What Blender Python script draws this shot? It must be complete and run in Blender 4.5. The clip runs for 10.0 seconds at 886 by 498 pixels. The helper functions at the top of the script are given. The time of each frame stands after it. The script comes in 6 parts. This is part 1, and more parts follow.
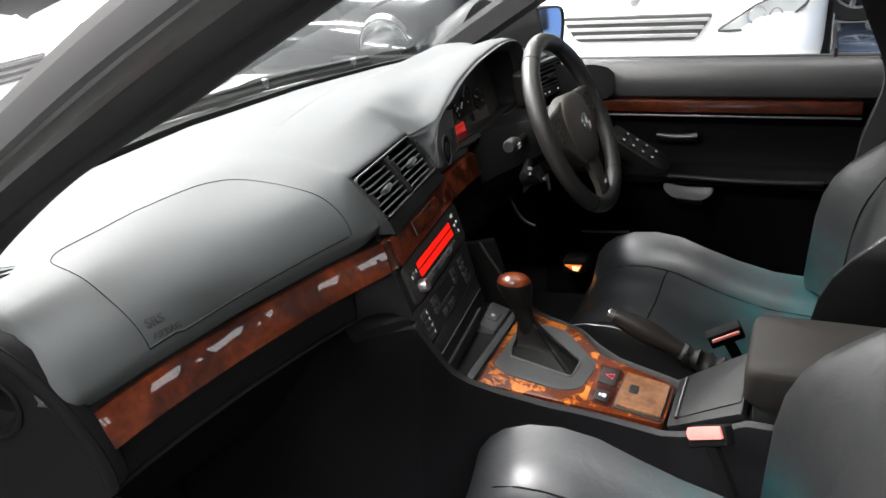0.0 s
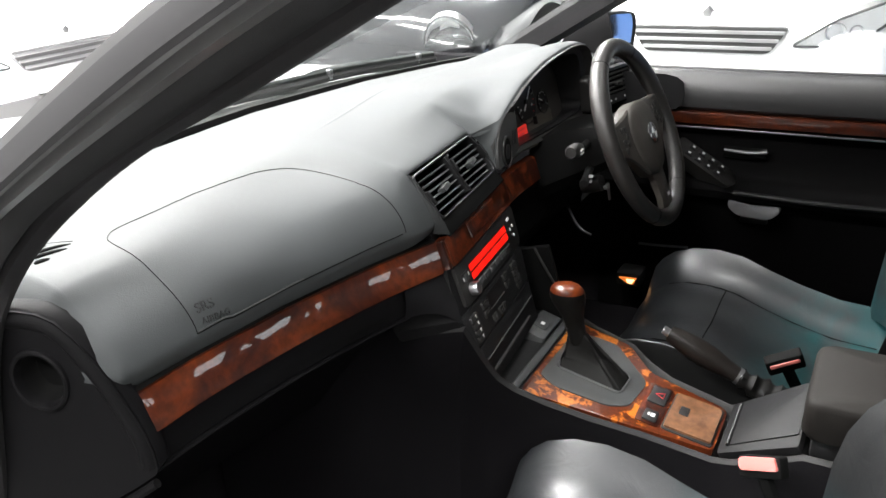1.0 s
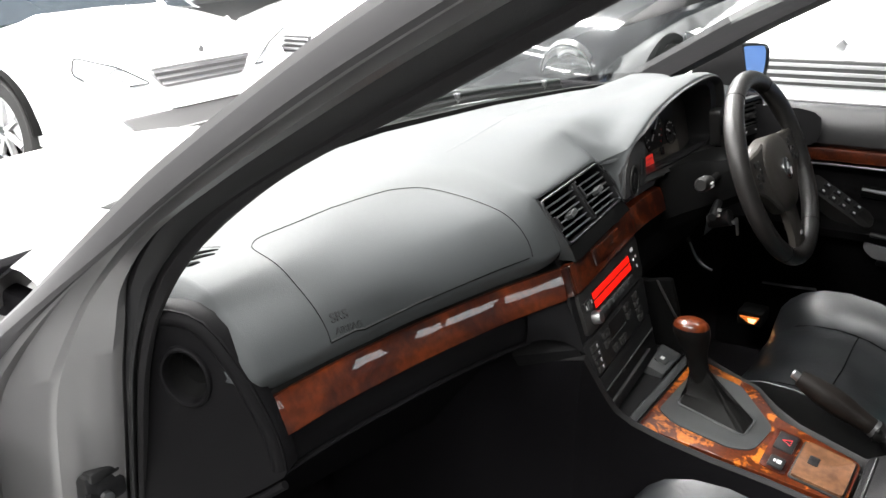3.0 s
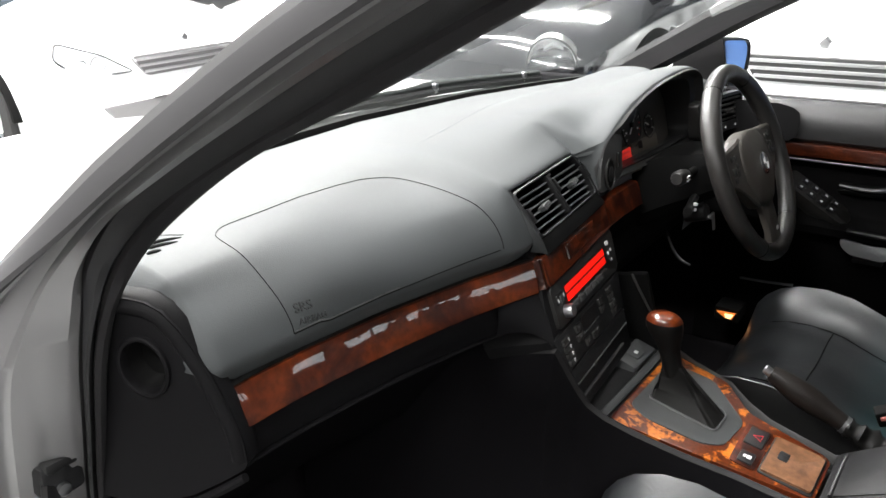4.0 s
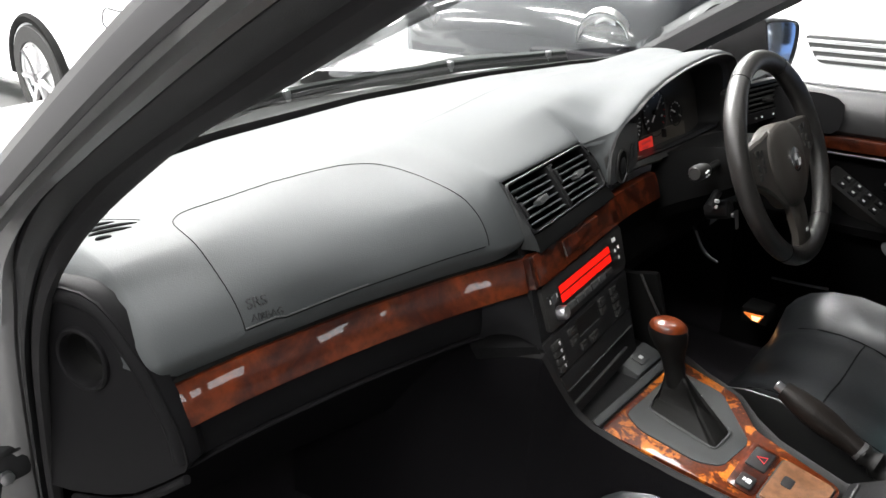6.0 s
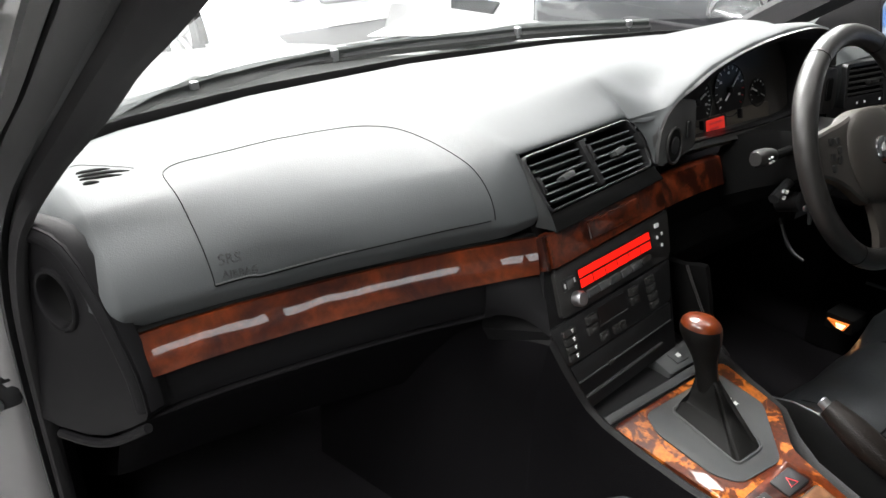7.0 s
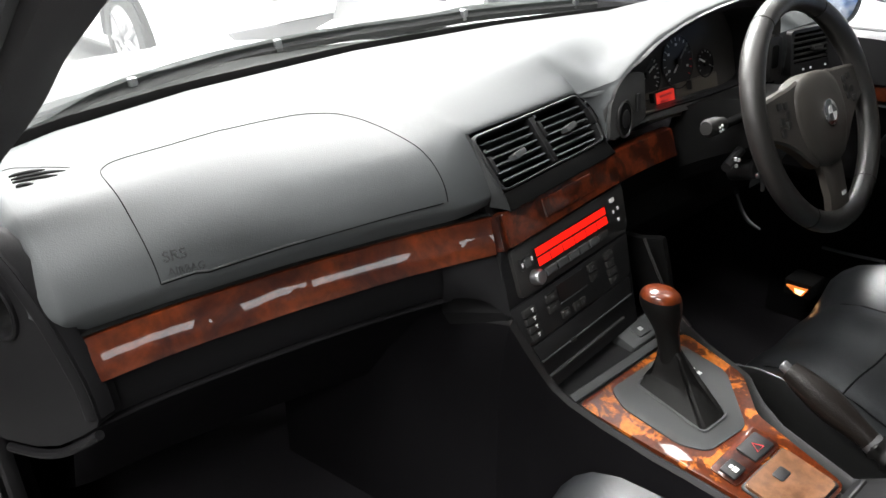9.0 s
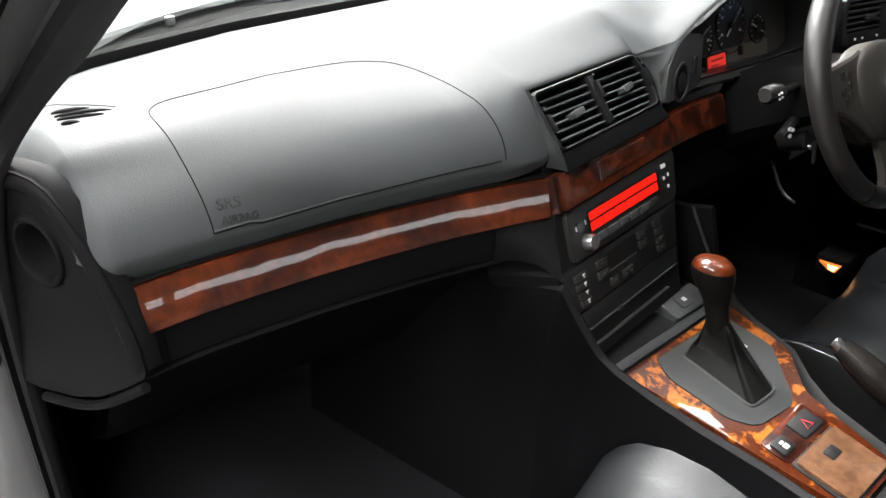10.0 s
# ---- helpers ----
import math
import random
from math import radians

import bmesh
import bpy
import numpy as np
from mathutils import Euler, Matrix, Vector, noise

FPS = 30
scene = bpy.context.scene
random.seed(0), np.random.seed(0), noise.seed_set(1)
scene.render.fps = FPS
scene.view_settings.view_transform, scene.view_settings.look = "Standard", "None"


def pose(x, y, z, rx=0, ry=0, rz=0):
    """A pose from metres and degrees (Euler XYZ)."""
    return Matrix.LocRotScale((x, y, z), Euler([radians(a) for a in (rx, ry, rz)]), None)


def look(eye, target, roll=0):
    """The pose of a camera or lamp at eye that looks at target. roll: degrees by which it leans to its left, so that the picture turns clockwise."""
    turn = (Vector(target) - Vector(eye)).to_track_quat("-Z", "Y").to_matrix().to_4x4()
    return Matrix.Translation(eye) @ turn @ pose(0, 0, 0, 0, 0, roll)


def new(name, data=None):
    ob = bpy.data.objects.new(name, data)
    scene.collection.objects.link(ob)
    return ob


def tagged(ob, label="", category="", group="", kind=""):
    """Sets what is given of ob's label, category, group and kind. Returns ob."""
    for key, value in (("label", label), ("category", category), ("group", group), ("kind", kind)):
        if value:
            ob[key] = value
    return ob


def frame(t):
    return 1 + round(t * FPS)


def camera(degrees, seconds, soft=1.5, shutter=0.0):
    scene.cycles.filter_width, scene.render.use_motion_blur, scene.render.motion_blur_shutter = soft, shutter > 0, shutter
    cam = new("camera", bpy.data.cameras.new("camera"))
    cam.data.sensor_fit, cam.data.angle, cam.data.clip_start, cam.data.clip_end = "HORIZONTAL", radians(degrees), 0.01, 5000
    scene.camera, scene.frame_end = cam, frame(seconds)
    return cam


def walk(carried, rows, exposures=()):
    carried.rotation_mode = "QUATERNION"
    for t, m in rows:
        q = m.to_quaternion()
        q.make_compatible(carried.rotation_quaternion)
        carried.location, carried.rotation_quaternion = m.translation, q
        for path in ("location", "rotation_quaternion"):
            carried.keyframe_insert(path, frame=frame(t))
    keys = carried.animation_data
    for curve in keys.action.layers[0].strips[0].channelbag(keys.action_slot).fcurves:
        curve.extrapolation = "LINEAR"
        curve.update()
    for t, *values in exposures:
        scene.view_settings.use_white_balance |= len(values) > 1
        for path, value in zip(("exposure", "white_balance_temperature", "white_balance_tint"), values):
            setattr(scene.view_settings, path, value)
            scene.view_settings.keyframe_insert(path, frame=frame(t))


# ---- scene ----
cam = camera(58.31, 10.0)
PATH = [
    (0, (-1.0806, -0.5676, 1.2634), (-0.2613, -0.1583, 0.8619), -5.85),
    (0.5, (-1.0563, -0.5432, 1.2724), (-0.2492, -0.1058, 0.8758), -5.92),
    (1, (-1.0638, -0.5515, 1.2583), (-0.2726, -0.0867, 0.8607), -3.43),
    (1.5, (-1.0642, -0.5498, 1.2554), (-0.2817, -0.0754, 0.8522), -5.05),
    (2, (-1.0589, -0.5428, 1.2542), (-0.2787, -0.0531, 0.8651), -4.38),
    (2.5, (-1.0782, -0.5209, 1.2609), (-0.3421, 0.0272, 0.8637), -4.55),
    (2.7, (-1.0910, -0.5215, 1.2614), (-0.3520, 0.0452, 0.8971), -3.78),
    (3.8, (-1.0761, -0.5287, 1.2504), (-0.3481, 0.0465, 0.8775), -2.09),
    (4, (-1.0669, -0.5351, 1.2506), (-0.3259, 0.0251, 0.8803), -2.09),
    (4.5, (-1.0608, -0.5410, 1.2411), (-0.3114, 0.0006, 0.8600), -2.00),
    (5, (-1.0557, -0.5362, 1.2344), (-0.3124, 0.0073, 0.8446), -2.04),
    (5.5, (-1.0116, -0.5189, 1.2508), (-0.2839, 0.0268, 0.8354), -3.10),
    (5.7, (-0.9884, -0.5326, 1.2539), (-0.2701, 0.0326, 0.8483), -2.48),
    (6.8, (-0.8109, -0.6450, 1.2257), (-0.2441, 0.0589, 0.7974), -1.19),
    (7, (-0.7920, -0.6507, 1.2221), (-0.2394, 0.0651, 0.7951), -1.40),
    (7.5, (-0.7894, -0.6541, 1.2015), (-0.2498, 0.0634, 0.7609), -1.64),
    (8, (-0.7864, -0.6544, 1.2012), (-0.2559, 0.0661, 0.7547), -3.91),
    (8.5, (-0.7876, -0.6470, 1.2000), (-0.2501, 0.0672, 0.7516), -3.87),
    (9, (-0.7744, -0.6527, 1.2041), (-0.1925, 0.0338, 0.7681), -3.54),
    (9.5, (-0.7903, -0.6513, 1.2026), (-0.2265, 0.0489, 0.7646), -5.11),
    (10, (-0.8118, -0.5787, 1.1867), (-0.2355, 0.0841, 0.7086), -0.91),
]
walk(cam, [(t, look(eye, target, roll)) for t, eye, target, roll in PATH],
     exposures=((0, 0.45), (2.5, 0.53), (4, 0.33), (5.5, 0.40), (7, 0.64), (10, 0.67)))

# ---- world and light ----
world = bpy.data.worlds.new("world")
world.use_nodes = True
scene.world = world
world.node_tree.nodes["Background"].inputs[0].default_value = (0.9, 0.95, 1.0, 1)
world.node_tree.nodes["Background"].inputs[1].default_value = 0.06


# ---- materials ----
def material(name, color, rough=0.5, metal=0.0, coat=0.0, bump=0.0, scale=200.0, vary=0.12, spec=0.5):
    """A plain surface with a fine grain, broad tone changes and uneven gloss."""
    m = bpy.data.materials.new(name)
    m.use_nodes = True
    nt = m.node_tree
    b = nt.nodes["Principled BSDF"]
    b.inputs["Metallic"].default_value = metal
    b.inputs["Coat Weight"].default_value = coat
    b.inputs["Coat Roughness"].default_value = 0.06
    b.inputs["Specular IOR Level"].default_value = spec
    co = nt.nodes.new("ShaderNodeTexCoord")
    big = nt.nodes.new("ShaderNodeTexNoise")
    big.inputs["Scale"].default_value = 9.0
    big.inputs["Detail"].default_value = 4.0
    nt.links.new(co.outputs["Object"], big.inputs["Vector"])
    mix = nt.nodes.new("ShaderNodeMix")
    mix.data_type = "RGBA"
    mix.inputs[6].default_value = (*[c * (1 - vary) for c in color], 1)
    mix.inputs[7].default_value = (*[min(1, c * (1 + vary)) for c in color], 1)
    nt.links.new(big.outputs["Fac"], mix.inputs[0])
    nt.links.new(mix.outputs[2], b.inputs["Base Color"])
    rr = nt.nodes.new("ShaderNodeMapRange")
    rr.inputs[3].default_value, rr.inputs[4].default_value = max(0.02, rough - 0.05), min(1, rough + 0.05)
    nt.links.new(big.outputs["Fac"], rr.inputs[0])
    nt.links.new(rr.outputs[0], b.inputs["Roughness"])
    if bump:
        fine = nt.nodes.new("ShaderNodeTexVoronoi")
        fine.inputs["Scale"].default_value = scale
        nt.links.new(co.outputs["Object"], fine.inputs["Vector"])
        bp = nt.nodes.new("ShaderNodeBump")
        bp.inputs["Strength"].default_value = bump
        bp.inputs["Distance"].default_value = 0.001
        nt.links.new(fine.outputs["Distance"], bp.inputs["Height"])
        nt.links.new(bp.outputs[0], b.inputs["Normal"])
    return m


def burl(name, dark, light, scale=22.0, shift=0.5, width=0.1, fade=0.0):
    """Lacquered burr walnut: clouded blotches with dark flecks under a clear coat."""
    m = bpy.data.materials.new(name)
    m.use_nodes = True
    nt = m.node_tree
    b = nt.nodes["Principled BSDF"]
    b.inputs["Roughness"].default_value = 0.35
    b.inputs["Specular IOR Level"].default_value = 0.25
    b.inputs["Coat Weight"].default_value = 1.0
    b.inputs["Coat Roughness"].default_value = 0.008
    co = nt.nodes.new("ShaderNodeTexCoord")
    n1 = nt.nodes.new("ShaderNodeTexNoise")
    n1.inputs["Scale"].default_value, n1.inputs["Detail"].default_value, n1.inputs["Distortion"].default_value = scale, 8.0, 0.7
    n1.inputs["Roughness"].default_value = 0.6
    nt.links.new(co.outputs["Object"], n1.inputs["Vector"])
    ramp = nt.nodes.new("ShaderNodeValToRGB")
    ramp.color_ramp.elements[0].position, ramp.color_ramp.elements[0].color = shift - width, (*dark, 1)
    ramp.color_ramp.elements[1].position, ramp.color_ramp.elements[1].color = shift + width, (*light, 1)
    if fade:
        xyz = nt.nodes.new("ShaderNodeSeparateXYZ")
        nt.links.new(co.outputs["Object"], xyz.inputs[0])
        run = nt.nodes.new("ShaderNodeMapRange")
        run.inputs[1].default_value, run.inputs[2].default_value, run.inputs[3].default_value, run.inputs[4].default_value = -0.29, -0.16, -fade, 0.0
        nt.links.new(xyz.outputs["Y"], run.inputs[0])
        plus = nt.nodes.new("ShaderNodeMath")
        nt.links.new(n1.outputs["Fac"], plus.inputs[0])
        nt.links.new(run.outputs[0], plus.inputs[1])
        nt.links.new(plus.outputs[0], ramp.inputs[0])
    else:
        nt.links.new(n1.outputs["Fac"], ramp.inputs[0])
    n2 = nt.nodes.new("ShaderNodeTexNoise")
    n2.inputs["Scale"].default_value, n2.inputs["Detail"].default_value = scale * 6, 4.0
    nt.links.new(co.outputs["Object"], n2.inputs["Vector"])
    fleck = nt.nodes.new("ShaderNodeMapRange")
    fleck.inputs[1].default_value, fleck.inputs[2].default_value, fleck.inputs[3].default_value = 0.35, 0.6, 0.45
    nt.links.new(n2.outputs["Fac"], fleck.inputs[0])
    mix = nt.nodes.new("ShaderNodeMix")
    mix.data_type, mix.blend_type = "RGBA", "MULTIPLY"
    mix.inputs[0].default_value = 0.7
    nt.links.new(ramp.outputs[0], mix.inputs[6])
    nt.links.new(fleck.outputs[0], mix.inputs[7])
    nt.links.new(mix.outputs[2], b.inputs["Base Color"])
    wave = nt.nodes.new("ShaderNodeTexNoise")
    wave.inputs["Scale"].default_value, wave.inputs["Detail"].default_value = 13.0, 1.6
    nt.links.new(co.outputs["Object"], wave.inputs["Vector"])
    bp = nt.nodes.new("ShaderNodeBump")
    bp.inputs["Strength"].default_value, bp.inputs["Distance"].default_value = 1.0, 0.0013
    nt.links.new(wave.outputs["Fac"], bp.inputs["Height"])
    nt.links.new(bp.outputs[0], b.inputs["Coat Normal"])
    return m


def patchy_leather(name, base, tint, rough=0.42, coat=0.6, spec=0.5):
    """Worn leather: fine grain, soft creases, and broad patches of reflected teal light painted into the colour."""
    m = material(name, base, rough, coat=coat, bump=0.0, vary=0.06, spec=spec)
    nt = m.node_tree
    b = nt.nodes["Principled BSDF"]
    b.inputs["Coat Roughness"].default_value = 0.27
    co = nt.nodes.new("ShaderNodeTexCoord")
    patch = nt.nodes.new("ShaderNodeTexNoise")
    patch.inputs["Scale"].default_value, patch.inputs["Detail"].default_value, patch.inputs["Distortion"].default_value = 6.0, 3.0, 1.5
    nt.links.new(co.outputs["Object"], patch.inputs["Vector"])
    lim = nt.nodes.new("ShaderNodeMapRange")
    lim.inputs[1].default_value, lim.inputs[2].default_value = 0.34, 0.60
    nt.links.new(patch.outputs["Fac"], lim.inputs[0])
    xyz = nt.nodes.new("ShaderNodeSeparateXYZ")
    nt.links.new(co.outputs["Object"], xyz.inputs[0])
    # teal reflected light, painted into the colour low down and to the rear
    reflected_teal = lim.outputs[0]
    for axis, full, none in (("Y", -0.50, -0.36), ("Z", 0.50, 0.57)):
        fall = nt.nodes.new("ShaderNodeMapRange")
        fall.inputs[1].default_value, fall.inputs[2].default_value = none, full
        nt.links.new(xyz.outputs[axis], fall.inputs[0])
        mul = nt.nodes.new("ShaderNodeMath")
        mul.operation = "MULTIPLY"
        nt.links.new(reflected_teal, mul.inputs[0])
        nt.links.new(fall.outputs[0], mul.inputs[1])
        reflected_teal = mul.outputs[0]
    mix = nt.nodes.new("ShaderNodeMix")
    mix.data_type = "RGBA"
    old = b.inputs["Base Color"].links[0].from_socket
    nt.links.new(reflected_teal, mix.inputs[0])
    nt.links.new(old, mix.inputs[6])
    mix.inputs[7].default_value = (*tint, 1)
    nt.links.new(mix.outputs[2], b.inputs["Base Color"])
    fine = nt.nodes.new("ShaderNodeTexVoronoi")
    fine.inputs["Scale"].default_value = 650
    crease = nt.nodes.new("ShaderNodeTexNoise")
    crease.inputs["Scale"].default_value, crease.inputs["Detail"].default_value, crease.inputs["Distortion"].default_value = 26, 3, 1.2
    add = nt.nodes.new("ShaderNodeMath")
    add.operation = "MULTIPLY_ADD"
    add.inputs[1].default_value = 0.12
    for n in (fine, crease):
        nt.links.new(co.outputs["Object"], n.inputs["Vector"])
    nt.links.new(fine.outputs["Distance"], add.inputs[0])
    nt.links.new(crease.outputs["Fac"], add.inputs[2])
    bp = nt.nodes.new("ShaderNodeBump")
    bp.inputs["Strength"].default_value, bp.inputs["Distance"].default_value = 0.28, 0.004
    nt.links.new(add.outputs[0], bp.inputs["Height"])
    nt.links.new(bp.outputs[0], b.inputs["Normal"])
    return m


def glow(name, color, strength):
    m = bpy.data.materials.new(name)
    m.use_nodes = True
    b = m.node_tree.nodes["Principled BSDF"]
    b.inputs["Base Color"].default_value = (*color, 1)
    b.inputs["Emission Color"].default_value = (*color, 1)
    b.inputs["Emission Strength"].default_value = strength
    return m


def clear(name, tint=(1, 1, 1), rough=0.0):
    """Thin glass: a see-through sheet, glossier where it is seen at a slant."""
    m = bpy.data.materials.new(name)
    m.use_nodes = True
    nt = m.node_tree
    out = nt.nodes["Material Output"]
    tr = nt.nodes.new("ShaderNodeBsdfTransparent")
    tr.inputs[0].default_value = (*tint, 1)
    gl = nt.nodes.new("ShaderNodeBsdfGlossy")
    gl.inputs["Roughness"].default_value = rough
    lw = nt.nodes.new("ShaderNodeLayerWeight")
    lw.inputs[0].default_value = 0.5
    pw = nt.nodes.new("ShaderNodeMath")
    pw.operation = "POWER"
    pw.inputs[1].default_value = 5.0
    ad = nt.nodes.new("ShaderNodeMath")
    ad.operation = "MULTIPLY_ADD"
    ad.inputs[1].default_value, ad.inputs[2].default_value = 0.9, 0.05
    mx = nt.nodes.new("ShaderNodeMixShader")
    nt.links.new(lw.outputs["Facing"], pw.inputs[0])
    nt.links.new(pw.outputs[0], ad.inputs[0])
    nt.links.new(ad.outputs[0], mx.inputs[0])
    nt.links.new(tr.outputs[0], mx.inputs[1])
    nt.links.new(gl.outputs[0], mx.inputs[2])
    nt.links.new(mx.outputs[0], out.inputs["Surface"])
    return m


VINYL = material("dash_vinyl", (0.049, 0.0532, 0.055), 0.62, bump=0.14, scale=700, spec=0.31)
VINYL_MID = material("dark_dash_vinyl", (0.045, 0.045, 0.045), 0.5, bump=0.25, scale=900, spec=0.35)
# lower dash panels: shade below the pad is put into this near-black
PANEL = material("shaded_panel_plastic", (0.0052, 0.0050, 0.0056), 0.6, bump=0.2, scale=900, spec=0.10)
# vinyl far darker than the dash top, shade included in the colour
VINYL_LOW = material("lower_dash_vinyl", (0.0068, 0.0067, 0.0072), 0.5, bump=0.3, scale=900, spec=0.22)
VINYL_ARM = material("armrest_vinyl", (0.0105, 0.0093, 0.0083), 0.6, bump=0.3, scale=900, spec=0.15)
# shaded copy of the dash vinyl, about half as bright
VINYL_SHADED = material("shaded_dash_vinyl", (0.027, 0.0285, 0.029), 0.58, bump=0.3, scale=700, spec=0.3)
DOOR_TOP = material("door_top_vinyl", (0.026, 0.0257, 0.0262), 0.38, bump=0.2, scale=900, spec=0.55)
CONSOLE = material("console_vinyl", (0.0125, 0.0122, 0.0125), 0.55, bump=0.3, scale=900, spec=0.25)
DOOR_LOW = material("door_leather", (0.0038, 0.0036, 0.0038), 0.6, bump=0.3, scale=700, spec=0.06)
SCUTTLE = material("scuttle_rubber", (0.009, 0.0100, 0.0096), 0.6, bump=0.2, scale=700, spec=0.06)
GRIP = material("brown_black_leather", (0.0085, 0.0066, 0.0055), 0.42, bump=0.25, scale=500, spec=0.3)
BOOT = material("boot_leather", (0.0062, 0.0060, 0.0057), 0.55, bump=0.12, scale=900, spec=0.14)
# darker copy of the carpet: the footwell's shade is put into the colour
FOOTWELL_SHADE = material("shaded_footwell_carpet", (0.0060, 0.0056, 0.0065), 0.95, bump=0.9, scale=1400, spec=0.05)
BLACK = material("black_plastic", (0.009, 0.009, 0.0095), 0.42, bump=0.1, scale=1500)
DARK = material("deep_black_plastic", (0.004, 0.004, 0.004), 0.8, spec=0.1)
GLOSS = material("gloss_black_plastic", (0.009, 0.008, 0.008), 0.3)
GREY = material("grey_plastic", (0.052, 0.054, 0.055), 0.45, bump=0.15, scale=1500)
WIPER = material("wiper_metal", (0.06, 0.066, 0.064), 0.35, metal=0.3)
BUTTON = material("button_plastic", (0.016, 0.0155, 0.015), 0.42)
BEZEL = material("taupe_bezel", (0.085, 0.074, 0.060), 0.45)
LEDGE = material("pale_taupe_ledge", (0.22, 0.19, 0.155), 0.4)
DIAL = material("dial_panel", (0.034, 0.031, 0.028), 0.5)
RUBBER = material("rubber", (0.006, 0.006, 0.007), 0.6, bump=0.1, scale=800)
CARPET = material("carpet", (0.013, 0.012, 0.014), 0.95, bump=0.9, scale=1400, spec=0.15)
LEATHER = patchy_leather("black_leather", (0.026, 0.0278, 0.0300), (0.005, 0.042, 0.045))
# matt, darker copy of the seat leather: the backrests' shade is in its colour
LEATHER_SHADED = patchy_leather("shaded_black_leather", (0.0100, 0.0106, 0.0112), (0.006, 0.022, 0.024), 0.5, 0.0, 0.25)
WHEEL_LEATHER = material("wheel_leather", (0.020, 0.0188, 0.0178), 0.32, bump=0.3, scale=900)
WHEEL_PLASTIC = material("wheel_plastic", (0.045, 0.040, 0.035), 0.42, bump=0.2, scale=900)
FABRIC = material("pillar_fabric", (0.0115, 0.0105, 0.0120), 0.85, bump=0.5, scale=1800)
PILLAR_SHADE = material("pillar_shade_grey", (0.050, 0.049, 0.051), 0.6, spec=0.3)
SILVER = material("silver_paint", (0.165, 0.163, 0.165), 0.38, metal=0.3, coat=0.6, vary=0.03)
WHITE_PAINT = material("white_paint", (0.82, 0.83, 0.84), 0.25, coat=1.0, vary=0.03)
BLACK_PAINT = material("black_paint", (0.012, 0.012, 0.014), 0.15, coat=1.0)
BLUE_PAINT = material("blue_paint", (0.10, 0.18, 0.36), 0.25, coat=1.0)
CHROME = material("chrome", (0.75, 0.75, 0.76), 0.12, metal=1.0, vary=0.02)
LAMP_CORE = material("lamp_reflector", (0.80, 0.79, 0.78), 0.3, metal=1.0, vary=0.3)
STEEL = material("satin_metal", (0.5, 0.5, 0.51), 0.35, metal=1.0, vary=0.05)
HANDLE = material("dull_metal", (0.20, 0.20, 0.205), 0.4, metal=0.8, vary=0.05)
WOOD = burl("burr_walnut_dark", (0.030, 0.0050, 0.0016), (0.132, 0.0240, 0.0040), 14, 0.52, 0.14)
WOOD_STACK = burl("burr_walnut_red", (0.022, 0.0042, 0.0018), (0.11, 0.020, 0.0055), 24, 0.5, 0.06)
WOOD_LID = burl("burr_walnut_lid", (0.105, 0.048, 0.024), (0.19, 0.092, 0.048), 12, 0.5, 0.2)
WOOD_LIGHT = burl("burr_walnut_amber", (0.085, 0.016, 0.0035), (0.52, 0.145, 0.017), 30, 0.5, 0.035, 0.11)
WOOD_DOOR = burl("burr_walnut_door", (0.022, 0.0045, 0.0018), (0.085, 0.017, 0.005), 30, 0.5, 0.14)
RED = glow("red_display", (1.0, 0.010, 0.003), 0.46)
RED_DIM = glow("red_display_dim", (0.6, 0.03, 0.02), 0.45)
# red lightened towards pink: bright light on the buckle put into the colour
RED_PLASTIC = material("red_plastic", (0.75, 0.2, 0.18), 0.3)
PRINT = material("white_print", (0.7, 0.7, 0.7), 0.5)
PRINT_RED = material("red_print", (0.7, 0.05, 0.06), 0.5)
GLASS = clear("window_glass", (0.95, 0.97, 0.965))
LENS = clear("headlamp_glass", (0.95, 0.96, 0.97))
MIRROR = material("mirror_glass", (0.62, 0.68, 0.78), 0.02, metal=1.0, vary=0.0)
FLOOR_MAT = material("showroom_floor", (0.36, 0.36, 0.355), 0.25, vary=0.06)
WALL_MAT = material("showroom_wall", (0.36, 0.37, 0.38), 0.7, vary=0.03)
AMBER = glow("amber_lamp", (1.0, 0.60, 0.26), 1.9)
AMBER_DIM = glow("amber_lens", (0.75, 0.19, 0.03), 0.55)
TYRE = material("tyre_rubber", (0.015, 0.015, 0.015), 0.8, bump=0.5, scale=300)
CAR_GLASS = material("dark_car_glass", (0.02, 0.025, 0.03), 0.05, vary=0.0)


# ---- shape helpers ----
WORLD_OF = {}


def thing(name, at, label, category, group="", kind=""):
    e = new(name)
    e.empty_display_size = 0.05
    e.matrix_basis = Matrix.Translation(at)
    WORLD_OF[e] = Matrix.Translation(at)
    return tagged(e, label, category, group, kind)


def part(name, bm, mat, parent=None, label="", angle=35):
    """Links a bmesh, in world places, as one mesh object under a thing or part."""
    bmesh.ops.remove_doubles(bm, verts=bm.verts, dist=1e-6)
    bmesh.ops.recalc_face_normals(bm, faces=bm.faces)
    lim = radians(angle)
    for f in bm.faces:
        f.smooth = True
    for e in bm.edges:
        if len(e.link_faces) == 2 and e.calc_face_angle(0) > lim:
            e.smooth = False
    me = bpy.data.meshes.new(name)
    bm.to_mesh(me)
    bm.free()
    me.materials.append(mat)
    ob = new(name, me)
    WORLD_OF[ob] = Matrix.Identity(4)
    if parent is not None:
        ob.parent = parent
        ob.matrix_parent_inverse = WORLD_OF[parent].inverted()
    if label:
        ob["label"] = label
    return ob


def bm_new():
    return bmesh.new()


